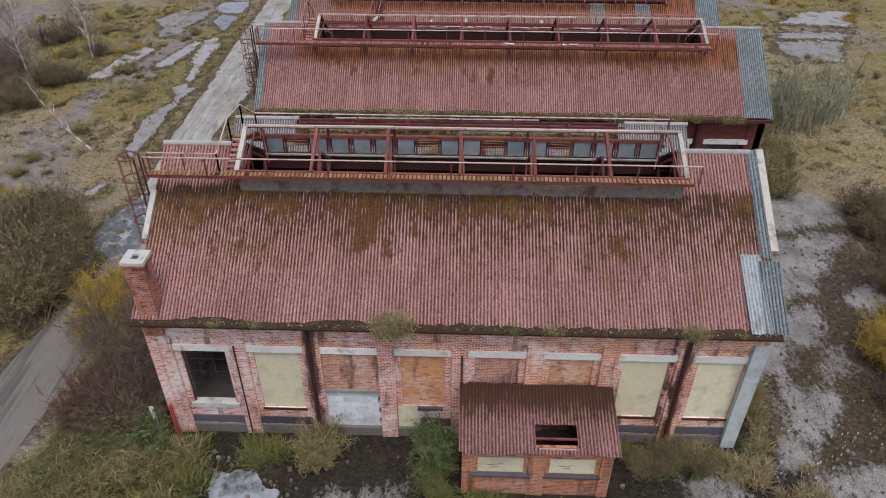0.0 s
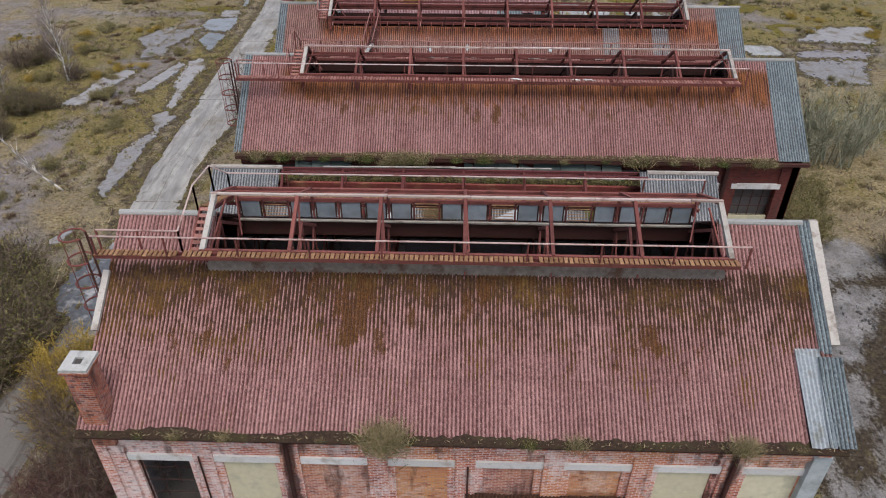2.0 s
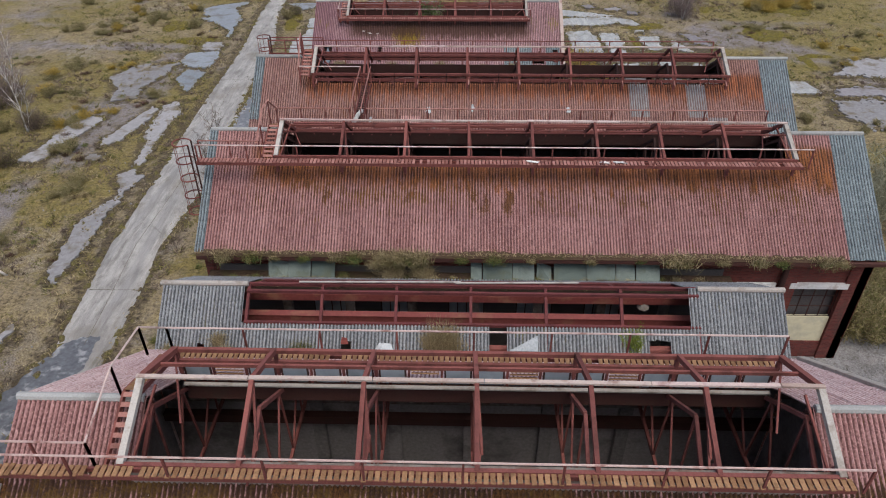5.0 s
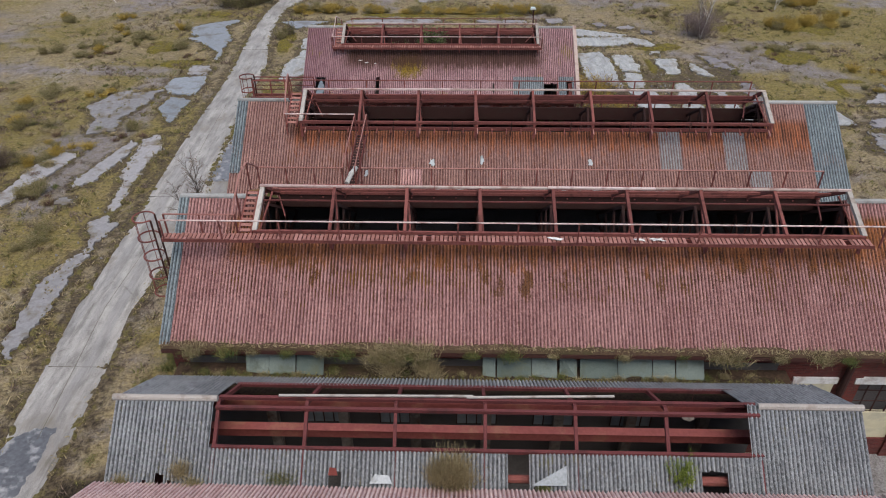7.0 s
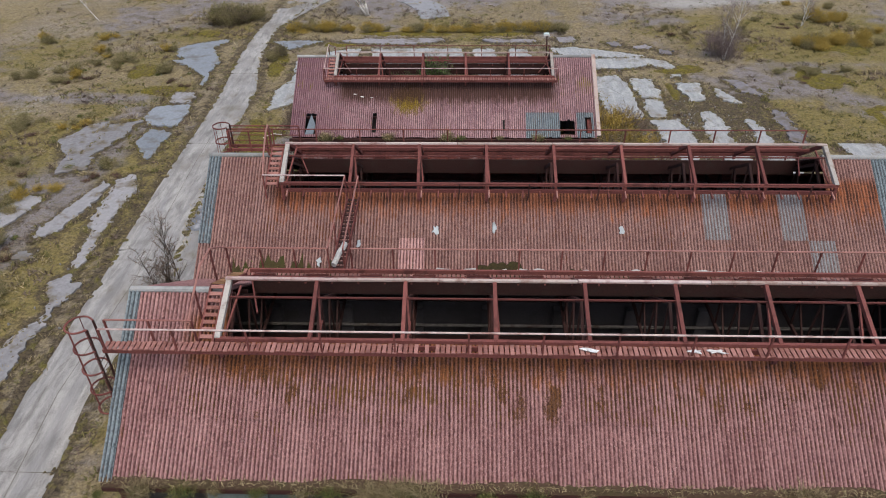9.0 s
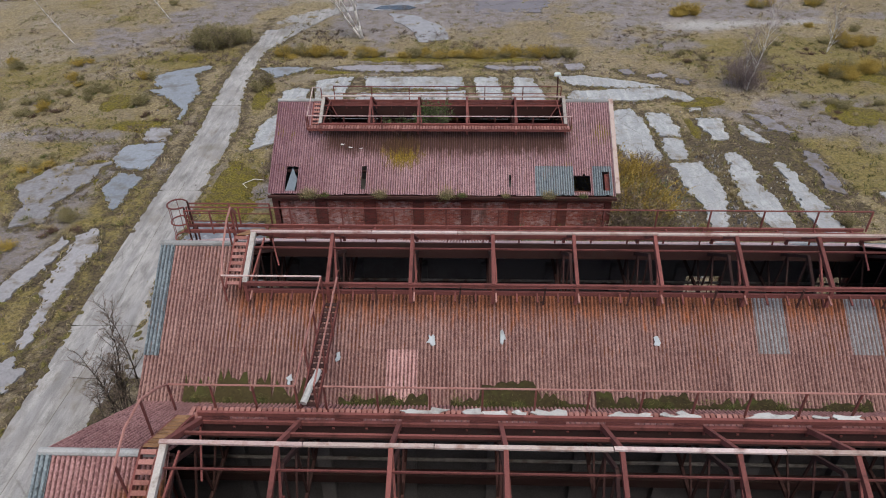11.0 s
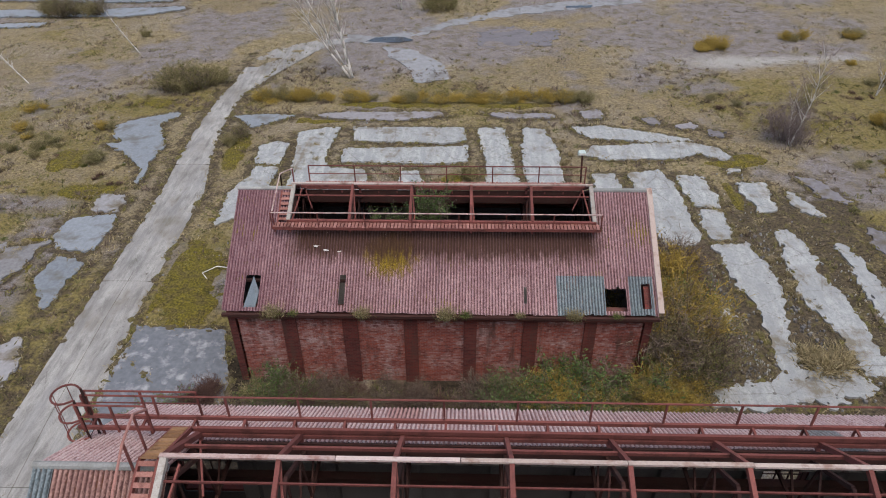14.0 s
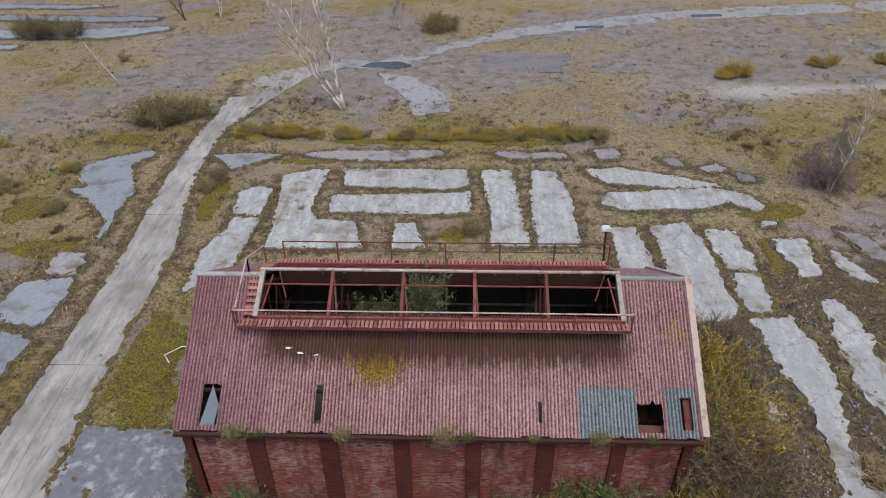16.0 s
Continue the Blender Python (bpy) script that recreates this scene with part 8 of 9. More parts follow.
for cx, rx, n in ((-15.6, 1.6, 10), (-12.6, 1.4, 7), (-9.0, 1.5, 5), (-5.2, 1.7, 10), (-1.8, 1.4, 5), (0.6, 1.4, 9), (3.2, 1.0, 4), (5.6, 1.7, 11), (8.0, 1.0, 4)):
    drift(sh_gold + sh_gold + sh_olive, cx, 88.7, rx, 0.55, n + 3, (0.4, 0.75))
for cx, cy, rx, ry, n in ((21.8, 100.8, 1.3, 0.7, 8), (31.5, 84.5, 2.2, 1.4, 10), (35.5, 85.5, 2.0, 1.2, 8), (30.5, 103.5, 1.2, 0.7, 5), (37.0, 104.0, 1.4, 0.8, 5), (34.0, 92.0, 2.0, 1.0, 6)):
    drift(sh_gold + sh_gold + sh_olive, cx, cy, rx, ry, n, (0.5, 0.9))
scatter(sh_olive, [(-25.0, 91.0), (-24.0, 90.6), (-23.2, 91.6), (-22.4, 91.9), (-24.4, 92.0), (-21.4, 92.3)], (1.2, 1.5), 0.9)
scatter(sh_dark, [(-24.6, 90.4), (-23.6, 91.0), (-22.8, 90.8)], (0.9, 1.1))
scatter(sh_olive + sh_dark, [(-44.6, 110.6), (-43.4, 110.2), (-42.4, 110.9), (-40.4, 110.6), (-39.8, 111.0), (-45.4, 112.0), (-3.6, 112.6), (-2.4, 113.2), (-4.4, 112.8), (-17.2, 81.0, 0.5), (-16.6, 81.8, 0.5), (-17.0, 82.6, 0.45), (-32, 104, 0.5)], (1.0, 1.4))
scatter(tus_straw + sh_olive, [(-0.6, 77.0), (0.0, 76.6), (-0.5, 76.2), (-0.2, 77.4)], (0.7, 0.9))
scatter(tus_straw, around(15.0, 71.5, 0.5, 2.0, 8) + around(-11.0, 80.0, 0.6, 3.0, 5) + around(16.4, 66.0, 0.6, 3.0, 9) + around(3.1, 78.0, 0.3, 3.0, 6) + around(-2.5, 75.5, 0.7, 1.2, 6) + around(6.4, 80.0, 0.6, 3.5, 9), (0.35, 0.65))
for cx, cy in around(-33, 64, 7, 14, 11) + around(-34, 84, 8, 8, 6):
    drift(sh_gold + sh_olive + tus_straw, cx, cy, rnd.uniform(0.8, 2.0), rnd.uniform(0.5, 1.0), 5, (0.3, 0.65))
scatter(sh_bare + sh_dark, around(-34, 52, 5, 9, 24) + around(-37, 40, 5, 7, 16), (0.8, 1.25))
scatter(sh_olive, around(-30, 33, 4, 5, 8), (0.4, 0.7))
for cx, cy in around(33, 74, 8, 7, 7) + around(38, 94, 9, 7, 5):
    drift(sh_gold + sh_olive + tus_straw, cx, cy, rnd.uniform(0.8, 2.0), rnd.uniform(0.5, 1.0), 5, (0.3, 0.65))
for cx, cy, n in ((-25.5, 62, 5), (-29, 57, 6), (-24.6, 47.5, 5), (-31, 62, 7), (-28, 69.5, 6), (-33, 68, 7), (-24.8, 77.5, 6), (-29.5, 80, 8), (-34, 78, 8), (-27.5, 53, 5), (-31, 47, 7), (-24.5, 42, 5), (-27.5, 38, 6), (-38, 70, 7), (26.5, 78, 6), (24.5, 87.5, 6), (29.5, 91, 6), (19, 88.5, 5)):
    drift(sh_olive + tus_straw + tus_mixed, cx, cy, 1.9, 1.3, n, (0.35, 0.75), 0.55)
    drift(tus_dark + tus_straw, cx + 1.2, cy - 1.4, 1.6, 0.9, n, (0.5, 0.9), 0.6)
# trees
bi = [birch(3, 14.0, -0.18, stems=4, fine=9, crown=0.9, girth=0.0095, twig=straw_twig, label="slender birch clump, bare, with white trunks"), birch(5, 6.4, 0.05, stems=2, girth=0.011, fine=16, crown=1.3), birch(9, 6.8, -0.55, stems=1, fine=4, girth=0.010, crown=0.6, label="leaning bare birch with a thin white trunk")]
put(bi[0], -10.3, 93.7, None, 1.0, rz=20)
put(bi[1], 22.1, 81.4, None, 1.0)
put(bi[2], -23.45, 39.1, None, 1.0, rz=55)
put(bi[2], -31.0, 99.6, None, 0.75, rz=10), put(bi[2], -37.5, 92.0, None, 0.8, rz=15)
for x, y, f in ((-33.5, 50.5, 1.0), (-36.0, 47.0, 1.1), (-30.8, 55.5, 0.95), (-38.5, 58.0, 0.9), (-35.0, 62.0, 0.8), (-33.0, 44.5, 0.85), (32, 90, 0.7)):
    put(bi[1], x, y, None, f)
scatter(sh_plum, around(22.3, 81.8, 1.3, 0.7, 6), (1.1, 1.6))
put(birch(23, 4.6, 0.0, bark_dark, twig_brown, 9, fine=5, crown=0.9, girth=0.009, label="bare many-stemmed sapling beside the road"), -14.3, 46.6, None, 1.25)
put(birch(13, 5.5, 0.2, bark_dark, twig_brown, 2, label="bare dark-barked tree with a broken crown"), -30.4, 116.0)
for x, y, f in ((-27, 117, 0.8), (-7.5, 113, 0.8), (-23, 122, 0.9)):
    put(bi[1], x, y, None, f)

LIMIT["grass_tussock"] = COUNT["grass_tussock"] + 140
tus_straw = [tussock(201 + i, straw, 480, 0.85, 0.75, 0.010, 0.17, mat2=olive, label="fine dry grass tuft rooted in the gutter") for i in range(3)]
tus_mixed = [tussock(211 + i, olive, 420, 0.8, 0.75, 0.011, 0.17, mat2=green, label="fine green and olive tuft rooted in the gutter") for i in range(3)]
tus_big = tussock(217, straw, 900, 1.1, 1.0, 0.013, 0.28, label="broad dry weed tuft rooted on the roof")
# weeds on gutters and roofs
for x, f, kinds in ((-1.6, 1.25, tus_straw), (-1.85, 1.1, tus_straw), (-1.45, 1.1, tus_straw), (3.85, 0.6, tus_straw), (2.5, 0.5, tus_mixed), (8.5, 0.8, tus_straw), (8.75, 0.7, tus_straw), (-7.7, 0.45, tus_straw), (-6.3, 0.45, tus_straw), (-8.8, 0.35, tus_mixed), (-3.5, 0.3, tus_straw), (5.6, 0.3, tus_mixed), (10.2, 0.3, tus_straw)):
    put(rnd.choice(kinds), x, 16.5, 5.7, 1.3 * f)
for x, f, kinds in ((-9.5, 0.8, tus_straw), (-8.3, 0.8, tus_mixed), (-7.4, 0.4, tus_straw), (-6.2, 0.5, tus_mixed), (-4.9, 0.5, tus_straw), (-4.15, 0.75, tus_mixed), (-2.9, 0.9, tus_straw), (-2.2, 1.0, tus_straw), (-1.5, 0.9, tus_straw), (-2.0, 0.7, tus_mixed), (0.2, 0.5, tus_mixed), (1.55, 0.7, tus_mixed), (3.0, 0.4, tus_straw),
                    (5.4, 0.4, tus_straw), (7.4, 0.4, tus_mixed), (9.1, 0.95, tus_straw), (8.6, 0.7, tus_straw), (10.7, 0.5, tus_straw), (12.1, 0.75, tus_straw), (13.0, 0.5, tus_mixed), (14.8, 0.8, tus_straw), (15.4, 0.5, tus_straw)):
    put(rnd.choice(kinds), x, 33.5 + rnd.uniform(-0.1, 0.05), 5.55, 1.35 * f)
put(tus_big, -2.6, 33.4, 4.9, 0.8), put(tus_big, -1.4, 33.4, 4.9, 0.75), put(tus_big, -3.2, 33.45, 5.3, 0.6), put(tus_big, -0.5, 28.45, 5.68, 0.8, 1.75), put(tus_big, -0.25, 28.5, 5.68, 0.75, 1.4), put(tus_big, -0.75, 28.45, 5.68, 0.6, 1.2), put(tus_big, -8.2, 28.45, 5.66, 0.45, 0.8)
for i in range(60):
    put(rnd.choice(tus_straw + tus_mixed), rnd.uniform(-9.8, 10.8), rnd.uniform(32.9, 33.5), 4.62, rnd.uniform(0.3, 0.6))
for x, y, f, kinds in ((-0.2, 28.4, 1.1, tus_straw), (0.1, 28.6, 0.9, tus_straw), (-7.8, 28.1, 0.7, tus_straw), (-5.2, 28.5, 0.9, tus_mixed), (-5.5, 28.5, 0.8, tus_mixed), (-9.9, 28.2, 0.6, tus_straw), (2.2, 28.2, 0.5, tus_mixed), (-9.0, 28.0, 0.4, tus_straw)):
    put(rnd.choice(kinds), x, y, 5.5, f)
put(sh_bright, 6.05, 28.5, 5.5, 0.55, 0.95)
for x, f in ((-8.4, 0.6), (-4.8, 0.5), (-1.4, 0.6), (3.8, 0.5), (-0.6, 0.35), (-7.6, 0.3), (1.6, 0.3), (5.5, 0.3)):
    put(rnd.choice(tus_straw + tus_mixed), x, 58.1, 4.08, 1.7 * f)
for i in range(26):
    put(rnd.choice(tus_mixed), rnd.choice((rnd.uniform(-8.9, -5.9), rnd.uniform(-4.9, -2.0), rnd.uniform(-1.0, 3.0), rnd.uniform(3, 14))), rnd.uniform(42.4, 42.8), 6.05, rnd.uniform(0.3, 0.5))
put(sh_green[0], -2.2, 63.2, 4.8, 1.05, 1.5), put(sh_green[1], -4.2, 62.8, 4.4, 0.9, 1.1)
for i in range(9):
    put(rnd.choice(tus_mixed), rnd.uniform(-9.0, 15), 51.2, 5.9, rnd.uniform(0.25, 0.45))

for mat_, bl in JOINED.items():
    tagged(new("undergrowth", bl.mesh("undergrowth", mat_)), "tangle of dead grass and scrub on the ground", "undergrowth", kind="stuff")

# moss and dead leaves caught along the eaves
def eave_growth(name, seed, x0, x1, y, z, up, slope, blades_per_m, height, mat=None):
    """A lumpy mat of moss that creeps up from the gutter, with grass in it."""
    s, n = Shape(), int((x1 - x0) / 0.12)
    for i in range(n + 1):
        x = x0 + (x1 - x0) * i / n
        h = up * max(0.12, min(1.25, 0.55 + 1.5 * noise.noise((x * 0.45, seed, 0)) + 0.7 * noise.noise((x * 2.3, seed, 3)) + 0.7 * noise.noise((x * 7.0, seed, 5))) + 0.25 * noise.noise((x * 13.0, seed, 9)))
        t = 0.01 + 0.05 * noise.noise((x * 3.1, seed, 7))
        s.v += [(x, y - 0.16, z - 0.08), (x, y - 0.10, z + 0.01 + t), (x, y + h * 0.5, z + h * 0.5 * slope + 0.05 + t), (x, y + h, z + h * slope + 0.045)]
        if i:
            k = 4 * i
            s.f += [(k - 4 + j, k + j, k + j + 1, k - 3 + j) for j in range(3)]
    tagged(part(name, s, mat or gutter_moss, smooth=True), "mat of moss and dead leaves along the eave", "moss", kind="stuff")
    bl = Blades(seed)
    r, m = bl.r, int((x1 - x0) * blades_per_m)
    u = r.uniform(-0.15, up * 0.7, m)
    bl.add(np.stack([r.uniform(x0, x1, m), y + u, z + np.maximum(u, 0) * slope + 0.03], 1), spread(r, m, 1.0, 1.3), r.uniform(0.3, 1.0, m) * height, 0.022, 0.8)
    tagged(new("eave_grass", bl.mesh("eave_grass", straw if seed % 2 else olive)), "thin dry grass growing along the eave", "grass", kind="stuff")


eave_growth("eave_moss", 3, AX0, AX1, AE[0] - 0.02, AE[1] + 0.02, 0.11, 0.65, 18, 0.2)
eave_growth("eave_moss", 5, CX0, CX1 - 1.6, CE[0] - 0.02, CE[1] + 0.02, 0.09, 0.72, 70, 0.3)
eave_growth("eave_moss", 8, -10.0, 11.0, 32.95, 4.64, 0.4, 0.1, 200, 0.3)
valley_moss = weathered("dark_green_valley_moss", (0.016, 0.012, 0.006), (0.07, 0.055, 0.02), 1.6, 0.95, stain=(0.055, 0.062, 0.014), amount=0.7, fine=9, bump=0.03)
for seed, xa, xb, up in ((14, -9.3, -5.3, 0.85), (16, -4.4, -1.6, 0.36), (18, -0.9, 3.4, 0.5), (20, 3.6, 12.0, 0.34)):
    eave_growth("eave_moss", seed, xa, xb, DE[0], DE[1] + 0.04, up, 0.69, 40, 0.2, valley_moss)

# moss and tufts that creep over the edges of slabs and road
def creeping(seed):
    r = random.Random(seed)
    s, at = Shape(), []
    lines = []
    for o in OUTLINES:
        if o[0][1] < 110 and not (o[0][1] < 36 and o[0][0] > -12):
            lines += list(zip(o, o[1:] + o[:1]))
    for y in np.arange(22, 95, 2.0):
        for k in (-1, 1):
            lines.append(((float(road_mid(y) + k * road_half(y)), y), (float(road_mid(y + 2) + k * road_half(y + 2)), y + 2)))
    for (x0, y0), (x1, y1) in lines:
        n = int(math.hypot(x1 - x0, y1 - y0) / 0.42)
        for i in range(n):
            if r.random() < 0.22:
                continue
            f = (i + r.random()) / n
            x, y = x0 + (x1 - x0) * f + r.gauss(0, 0.09), y0 + (y1 - y0) * f + r.gauss(0, 0.09)
            if abs(x - float(road_mid(y))) < float(road_half(y)) - 0.25:
                continue
            ln, wd = r.uniform(0.16, 0.5), r.uniform(0.08, 0.26)
            ang = math.atan2(y1 - y0, x1 - x0) + r.gauss(0, 0.35)
            z = float(level(y)) + 0.05
            rim, k = [], len(s.v)
            for j in range(9):
                t, q = 2 * math.pi * j / 9, r.uniform(0.6, 1.15)
                u, v = math.cos(t) * ln * q, math.sin(t) * wd * q
                s.v.append((x + u * math.cos(ang) - v * math.sin(ang), y + u * math.sin(ang) + v * math.cos(ang), z - 0.04))
            s.v.append((x, y, z + r.uniform(0.055, 0.11)))
            s.f += [(k + j, k + (j + 1) % 9, k + 9) for j in range(9)]
            if r.random() < 0.6:
                at.append((x, y, z))
    tagged(part("edge_moss", s, soil, smooth=True), "moss and soil creeping over slab and road edges", "moss", kind="stuff")
    bl = Blades(seed)
    at = np.repeat(np.array(at), 10, 0)
    at = at + bl.r.normal(0, 1, at.shape) * np.array([0.14, 0.14, 0.0])
    bl.add(at, spread(bl.r, len(at), 1.0, 1.1), bl.r.uniform(0.08, 0.34, len(at)), 0.035, 0.7)
    tagged(new("edge_grass", bl.mesh("edge_grass", straw)), "dry grass tufts along slab and road edges", "grass", kind="stuff")


creeping(15)


def moss_mat(seed, cx, cy, rx, ry, level_=0.5, fade=1.0):
    """A lumpy cushion of moss with a ragged edge, on a fine grid."""
    st = 0.22
    xs_, ys2 = np.arange(cx - rx, cx + rx, st), np.arange(cy - ry, cy + ry, st)
    X, Y = np.meshgrid(xs_, ys2)
    body = blob(X, Y, cx, cy, rx * 0.56, ry * 0.56) + 0.9 * (fbm(X, Y, 0.7, seed, 4) - 0.5)
    inside = ramp(body, level_ - 0.14, level_ + 0.16) * free(X, Y)
    Z = level(Y) - 0.03 + inside * (0.10 + 0.14 * fbm(X, Y, 1.6, seed + 7, 3))
    keep = (inside[:-1, :-1] + inside[1:, :-1] + inside[:-1, 1:] + inside[1:, 1:]) > 0.4
    n = X.shape[1]
    id_ = np.arange(X.size).reshape(X.shape)
    q = np.stack([id_[:-1, :-1], id_[:-1, 1:], id_[1:, 1:], id_[1:, :-1]], -1)[keep]
    used, inv = np.unique(q, return_inverse=True)
    v = np.stack([X.ravel(), Y.ravel(), Z.ravel()], 1)[used]
    me = bpy.data.meshes.new("moss")
    me.from_pydata(v.tolist(), [], inv.reshape(-1, 4).tolist())
    me.polygons.foreach_set("use_smooth", [True] * len(me.polygons))
    me.materials.append(moss_yellow)
    return tagged(new("moss", me), "cushion of bright yellow-green moss on the ground", "moss", kind="stuff")


moss_yellow, nt, b = surface("yellow_green_moss", 0.95)
p = position(nt)
lump, tuft = grain(nt, p, 1.7, 5.0, 0.7), grain(nt, p, 9.0, 5.0, 0.75)
c = blend(nt, step(nt, tuft, 0.38, 0.62), (0.05, 0.044, 0.010), (0.23, 0.185, 0.026))
c = blend(nt, step(nt, lump, 0.46, 0.58, 0.0, 0.8), c, blend(nt, step(nt, tuft, 0.4, 0.6), (0.05, 0.038, 0.014), (0.18, 0.14, 0.05)))
finish(nt, b, c, math2(nt, "ADD", tuft, lump), 0.10, 0.9)

# moss cushion on the last roof and low grass on the open ground
def free(x, y):
    ok = (on_road(x, y) < 0.3) & ~((x > -10.9) & (x < 17.3) & (y > 16.5) & (y < 51.5)) & ~((x > -10.7) & (x < 7.4) & (y > 58) & (y < 67.6)) & ~((x > 0.7) & (x < 6.3) & (y > 14.2) & (y < 17))
    for xa, xb, ya, yb in SLABS:
        ok &= ~((x > xa - 0.05) & (x < xb + 0.05) & (y > ya - 0.05) & (y < yb + 0.05))
    return ok


def ground_grass(name, seed, mat, n, want, height, label, area=(-46, 46, 4, 122), per=9):
    bl = Blades(seed)
    r = bl.r
    x, y = r.uniform(area[0], area[1], n), r.uniform(area[2], area[3], n)
    moss, bare, tone = masks(x, y)
    soil_bed = ((x > -11) & (x < 12) & (y > 51.3) & (y < 58.3)) | ((x > 7.2) & (x < 12.6) & (y > 56) & (y < 66)) | ((x > -11) & (x < 12) & (y < 17))
    keep = free(x, y) & ~(soil_bed & (r.uniform(0, 1, n) < 0.85)) & (r.uniform(0, 1, n) < want(moss, bare, tone))
    x, y = x[keep], y[keep]
    k = np.repeat(np.arange(len(x)), per)
    b0 = np.stack([x[k] + r.normal(0, 0.13, len(k)), y[k] + r.normal(0, 0.13, len(k)), level(y[k]) + 0.0], 1)
    bl.add(b0, spread(r, len(k), 1.0, 1.1), r.uniform(0.4, 1.0, len(k)) * np.repeat(r.uniform(0.4, 1.0, len(x)) ** 2 * 1.7, per) * height, 0.045, 0.8)
    ob = new(name, bl.mesh(name, mat))
    return tagged(ob, label, "grass", kind="stuff")


for i, (cx, cy, rx, ry, lv) in enumerate(((-15.3, 66.0, 3.0, 5.6, 0.35), (-14.6, 63.4, 2.6, 2.6, 0.4), (-16.6, 80, 1.4, 6, 0.5), (-12.0, 85.0, 4.0, 0.8, 0.5), (-6.5, 87.9, 8.0, 0.8, 0.45), (4.0, 87.8, 6.0, 0.8, 0.5),
                                              (-25.6, 67.6, 2.2, 3.0, 0.5), (-24.6, 74.5, 3.2, 2.6, 0.5), (-27.5, 78.5, 3.4, 3.4, 0.6), (-25.0, 88.3, 4.0, 2.0, 0.6), 
                                              (28.5, 76.5, 4.5, 5.0, 0.62), (31.0, 70.0, 4.5, 4.0, 0.65), (17.6, 79.0, 4.0, 1.6, 0.5), (23.5, 84.5, 5.0, 2.2, 0.55), (33.0, 84.0, 6.0, 5.0, 0.62), (-1.4, 76.0, 1.5, 1.6, 0.45), (16.0, 74.5, 0.8, 3.5, 0.5))):
    moss_mat(100 + 7 * i, cx, cy, rx, ry, lv)
ground_grass("dead_grass", 91, straw, 30000, lambda m, b, t: 0.75 * (1 - b) * ramp(t, 0.35, 0.6), 0.28, "thin straw-coloured dead grass over the ground")
ground_grass("rough_grass", 92, olive, 30000, lambda m, b, t: 0.8 * (1 - 0.85 * b), 0.24, "rough olive grass over the ground")
ground_grass("dry_weeds", 93, twig_brown, 20000, lambda m, b, t: 0.5 * (1 - 0.5 * b) * (1 - 0.6 * m), 0.3, "low brown dead weeds over the ground")

ground_grass("weed_tufts", 94, twig_brown, 9000, lambda m, b, t: 0.9 * ramp(t, 0.45, 0.62) * (1 - 0.6 * b), 0.62, "brown dead weeds in tufts over the ground", (-34, 36, 34, 96), 14)
ground_grass("straw_tufts", 95, straw, 7000, lambda m, b, t: 0.8 * ramp(t, 0.42, 0.6) * (1 - 0.7 * b), 0.55, "straw-coloured tufts over the ground", (-36, 38, 34, 112), 14)
ground_grass("olive_tufts", 96, olive, 7000, lambda m, b, t: 0.9 * ramp(m, 0.2, 0.7), 0.5, "olive tufts in the moss", (-40, 42, 20, 112), 14)

# ---- far track, water, rubble and scraps ----
track = [(-12.4, 103.6), (-9.0, 103.2), (-6.0, 104.6), (-2.3, 108.2), (3.5, 111.6), (9.2, 114.0), (20.0, 117.2), (34.5, 119.8), (60.0, 123.0), (95.0, 127.0)]
wide = [1.3, 1.2, 1.2, 1.3, 1.5, 1.6, 1.8, 1.9, 2.0, 2.0]
far_mat = weathered("pale_gravel_track", (0.17, 0.172, 0.178), (0.32, 0.322, 0.33), 0.4, 0.9, stain=(0.14, 0.125, 0.11), amount=0.85, fine=2.5)
ragged_sheet("track", [(x, y + w) for (x, y), w in zip(track, wide)][::-1] + [(x, y - w) for (x, y), w in zip(track, wide)], far_mat, 0.06, 0.1, 9, 0.8, 0.3, "pale grey gravel track across the open ground", "track")
ragged_sheet("gravel_patch", [(-8.6, 101.6), (-7.6, 98.6), (-5.8, 95.4), (-5.0, 92.0), (-1.6, 93.2), (-2.6, 97.0), (-5.2, 100.4)], far_mat, 0.05, 0.08, 10, 0.6, 0.3, "grey gravel patch in thin grass", "gravel")
ragged_sheet("gravel_patch", [(0.5, 101.0), (7.5, 101.5), (9.0, 106.5), (4.5, 108.0), (0.5, 105.5)], weathered("violet_gravel", (0.15, 0.14, 0.15), (0.26, 0.245, 0.255), 0.5, 0.95, fine=5), 0.04, 0.08, 11, 0.8, 0.3, "violet-grey gravel patch in thin grass", "gravel")
water, nt, b = surface("puddle_water", 0.06)
b.inputs["Base Color"].default_value = rgb((0.05, 0.05, 0.05))
b.inputs["Specular IOR Level"].default_value = 0.6
for i, pts in enumerate(([(-10.2, 102.6), (-7.0, 102.2), (-5.6, 103.0), (-6.6, 104.0), (-9.4, 103.8)], [(9.8, 113.2), (13.0, 113.4), (13.2, 114.4), (10.2, 114.2)], [(22.5, 117.0), (26.0, 117.3), (26.0, 118.3), (22.8, 118.0)])):
    ragged_sheet("puddle", pts, water, 0.075, 0.02, 20 + i, 0.2, 0.2, "shallow puddle reflecting the grey sky", "puddle", "structure")


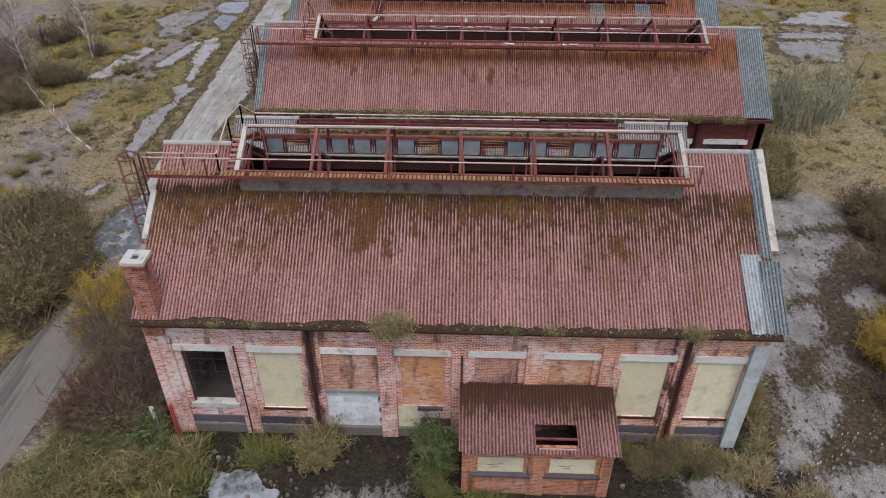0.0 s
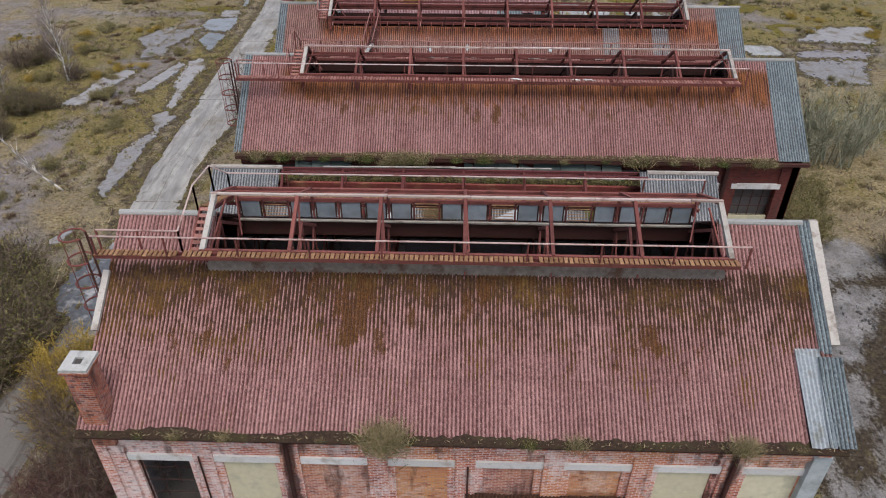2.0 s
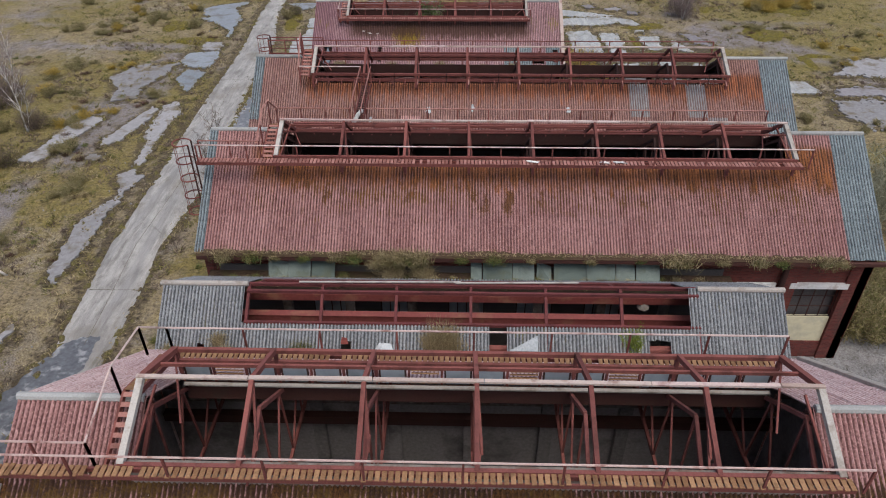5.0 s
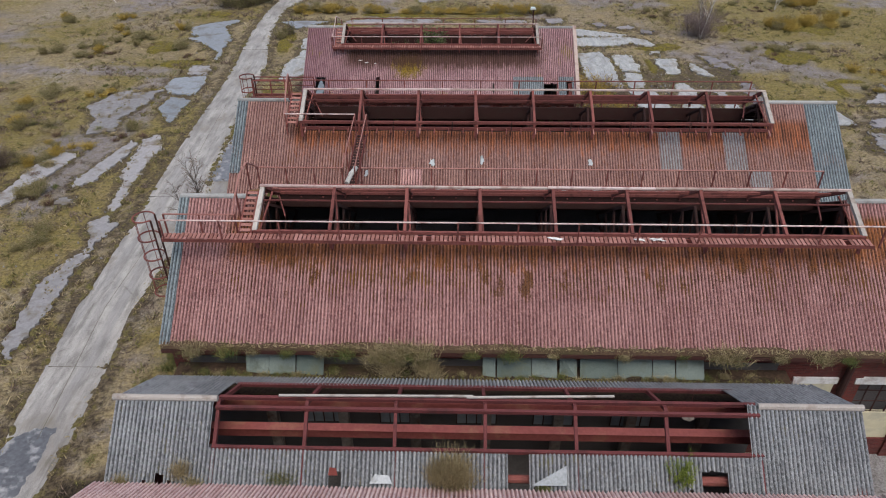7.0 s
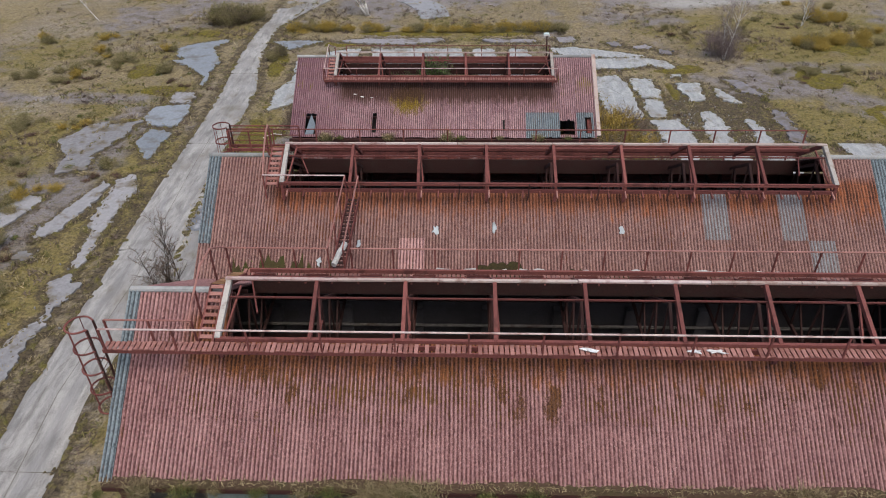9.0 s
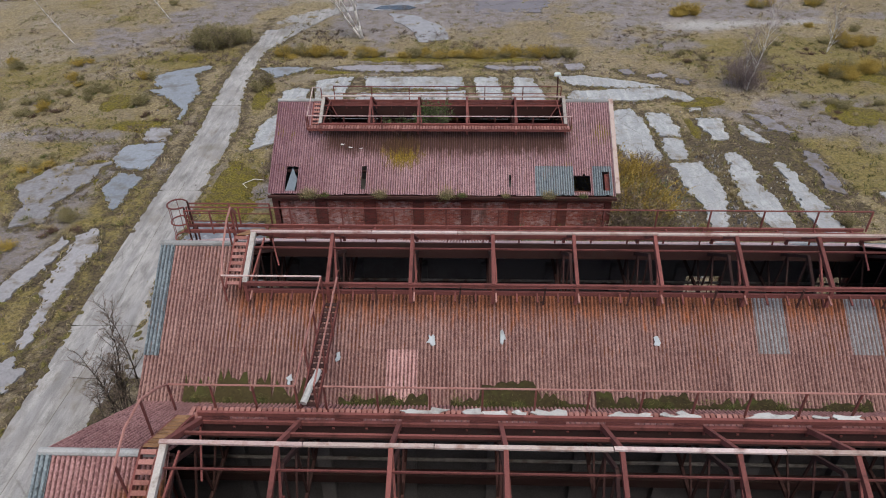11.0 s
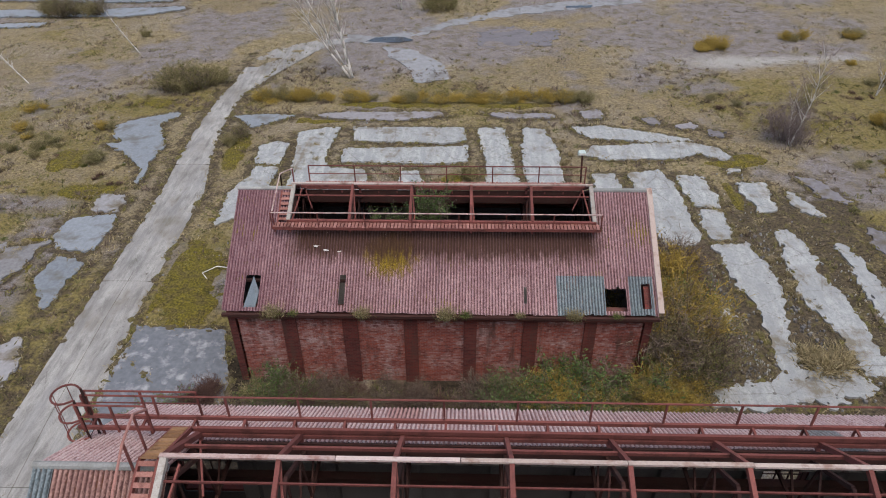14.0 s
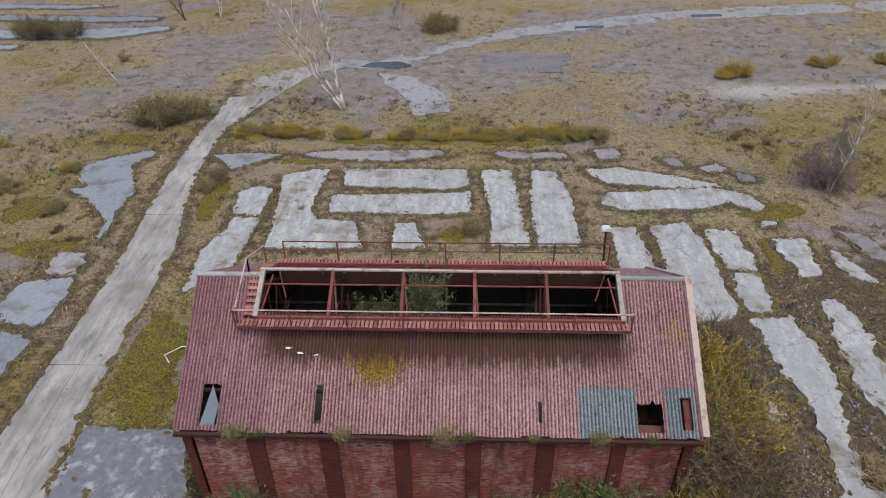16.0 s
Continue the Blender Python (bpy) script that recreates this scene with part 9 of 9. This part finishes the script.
def rubble(name, seed, spots, n, size, mat, label):
    r = random.Random(seed)
    s = Shape()
    for _ in range(n):
        cx, cy, rx, ry = r.choice(spots)
        x, y = r.gauss(cx, rx), r.gauss(cy, ry)
        z = float(level(y)) + 0.06
        d = r.uniform(0.3, 1.0) ** 2 * size
        a = r.uniform(0, 3.14)
        ring = [(math.cos(a + i * 1.57 + r.uniform(-0.4, 0.4)) * d * r.uniform(0.6, 1), math.sin(a + i * 1.57) * d * r.uniform(0.6, 1)) for i in range(4)]
        s.prism([(x + u, y + v, z - 0.08) for u, v in ring], [(x + u * 0.8, y + v * 0.8, z + d * r.uniform(0.1, 0.5)) for u, v in ring])
    return tagged(part(name, s, mat), label, "rubble", kind="stuff")


rubble("rubble", 5, [(15.5, 14.5, 2.4, 2.4), (17.5, 19.5, 2.0, 3.0), (19.8, 27.5, 1.2, 2.0), (12.0, 60.5, 0.7, 1.6), (12.2, 64.5, 0.4, 1.6), (15.8, 62.5, 0.6, 3.0), (-9.5, 14.8, 3.0, 0.8), (0, 13.6, 5, 0.8)], 900, 0.15, yard_slab, "pale broken concrete rubble on bare earth")
rubble("stones", 6, [(-22, 50, 3, 16), (-26, 70, 4, 12), (16, 45, 2, 8), (20, 70, 4, 10), (0, 95, 16, 6), (10, 80, 8, 4), (-15, 66, 1.5, 6)], 500, 0.10, yard_slab, "scattered pale stones on rough ground")


rubble("concrete_flakes", 8, [(12.3, 59.5, 0.6, 1.6), (12.4, 63.0, 0.5, 1.8), (15.9, 64.0, 0.5, 3.5), (16.2, 69.0, 0.5, 2.0), (11.0, 60.8, 0.6, 1.2), (19.6, 66.0, 0.5, 3.0), (16.0, 18.0, 1.0, 1.5), (14.5, 16.6, 1.5, 0.8), (12.6, 60.2, 0.4, 1.0)], 420, 0.07, concrete_pale, "white flakes of broken concrete on dark soil")


def scrap(x, y, z, seed, size=0.35, label="torn white plastic scrap lying on the walkway", mat=None, slope=0.0, tall=0.35):
    """A jagged flat scrap."""
    r = random.Random(seed)
    n = 11
    rim = []
    for i in range(n):
        q = size * r.uniform(0.3, 1.15)
        v = math.sin(6.28 * i / n) * q * tall
        rim.append((x + math.cos(6.28 * i / n) * q, y + v, z + v * slope + r.uniform(0.01, 0.04)))
    s = Shape().prism(rim, [(u + 0.01, v, w + 0.018) for u, v, w in rim])
    return tagged(part("plastic_scrap", s, mat or lintel_white), label, "scrap", "white scraps")


for i, x in enumerate((-1.9, -1.3, -0.2, 0.4, 1.0, 1.8, 3.7, 4.2, 4.9, 5.4, 7.4, 7.9, 8.9, 9.6)):
    scrap(x, 40.28, 8.13, i, 0.32 + 0.07 * (i * 7 % 4), "torn dirty white scrap lying on the walkway", concrete_pale)
tagged(part("white_duct", Shape().rod([(-4.62, 41.6, 8.3), (-4.64, 41.3, 8.34), (-4.72, 41.0, 8.36), (-4.78, 40.7, 8.3), (-4.84, 40.45, 8.24)], 0.10, 8), concrete_pale), "bent length of dirty white duct lying on the roof stair", "duct")
for i, x in enumerate((3.1, 6.0, 6.6)):
    scrap(x, 36.0, 8.68, 30 + i, 0.3)
for i, (x, y, f) in enumerate(((-1.55, 44.1, 0.3), (0.75, 44.2, 0.25), (5.6, 44.1, 0.22), (-4.5, 43.6, 0.2), (-6.0, 43.0, 0.22))):
    scrap(x, y, 5.95 + (y - 42.45) * 0.69 + 0.09, 50 + i, 0.5 * f, "pale flake of sheet lying on the roof", render_blue, 0.69, 1.5)
for i, (x, y) in enumerate(((-6.5, 60.35), (-5.9, 60.3), (-6.9, 60.5))):
    scrap(x, y, 4.1 + (y - 58.15) * 0.638 + 0.09, 70 + i, 0.14, "small white scrap caught on the roof")
frame_ = Shape()
for a_, b_ in (((-14.5, 65.7), (-13.9, 66.3)), ((-13.9, 66.3), (-13.3, 66.2)), ((-14.5, 65.7), (-14.1, 65.2))):
    frame_.tube((a_[0], a_[1], 0.24), (b_[0], b_[1], 0.24), 0.02, 6)
tagged(part("bent_conduit", frame_, lintel_white), "bent white length of conduit lying on moss", "conduit")
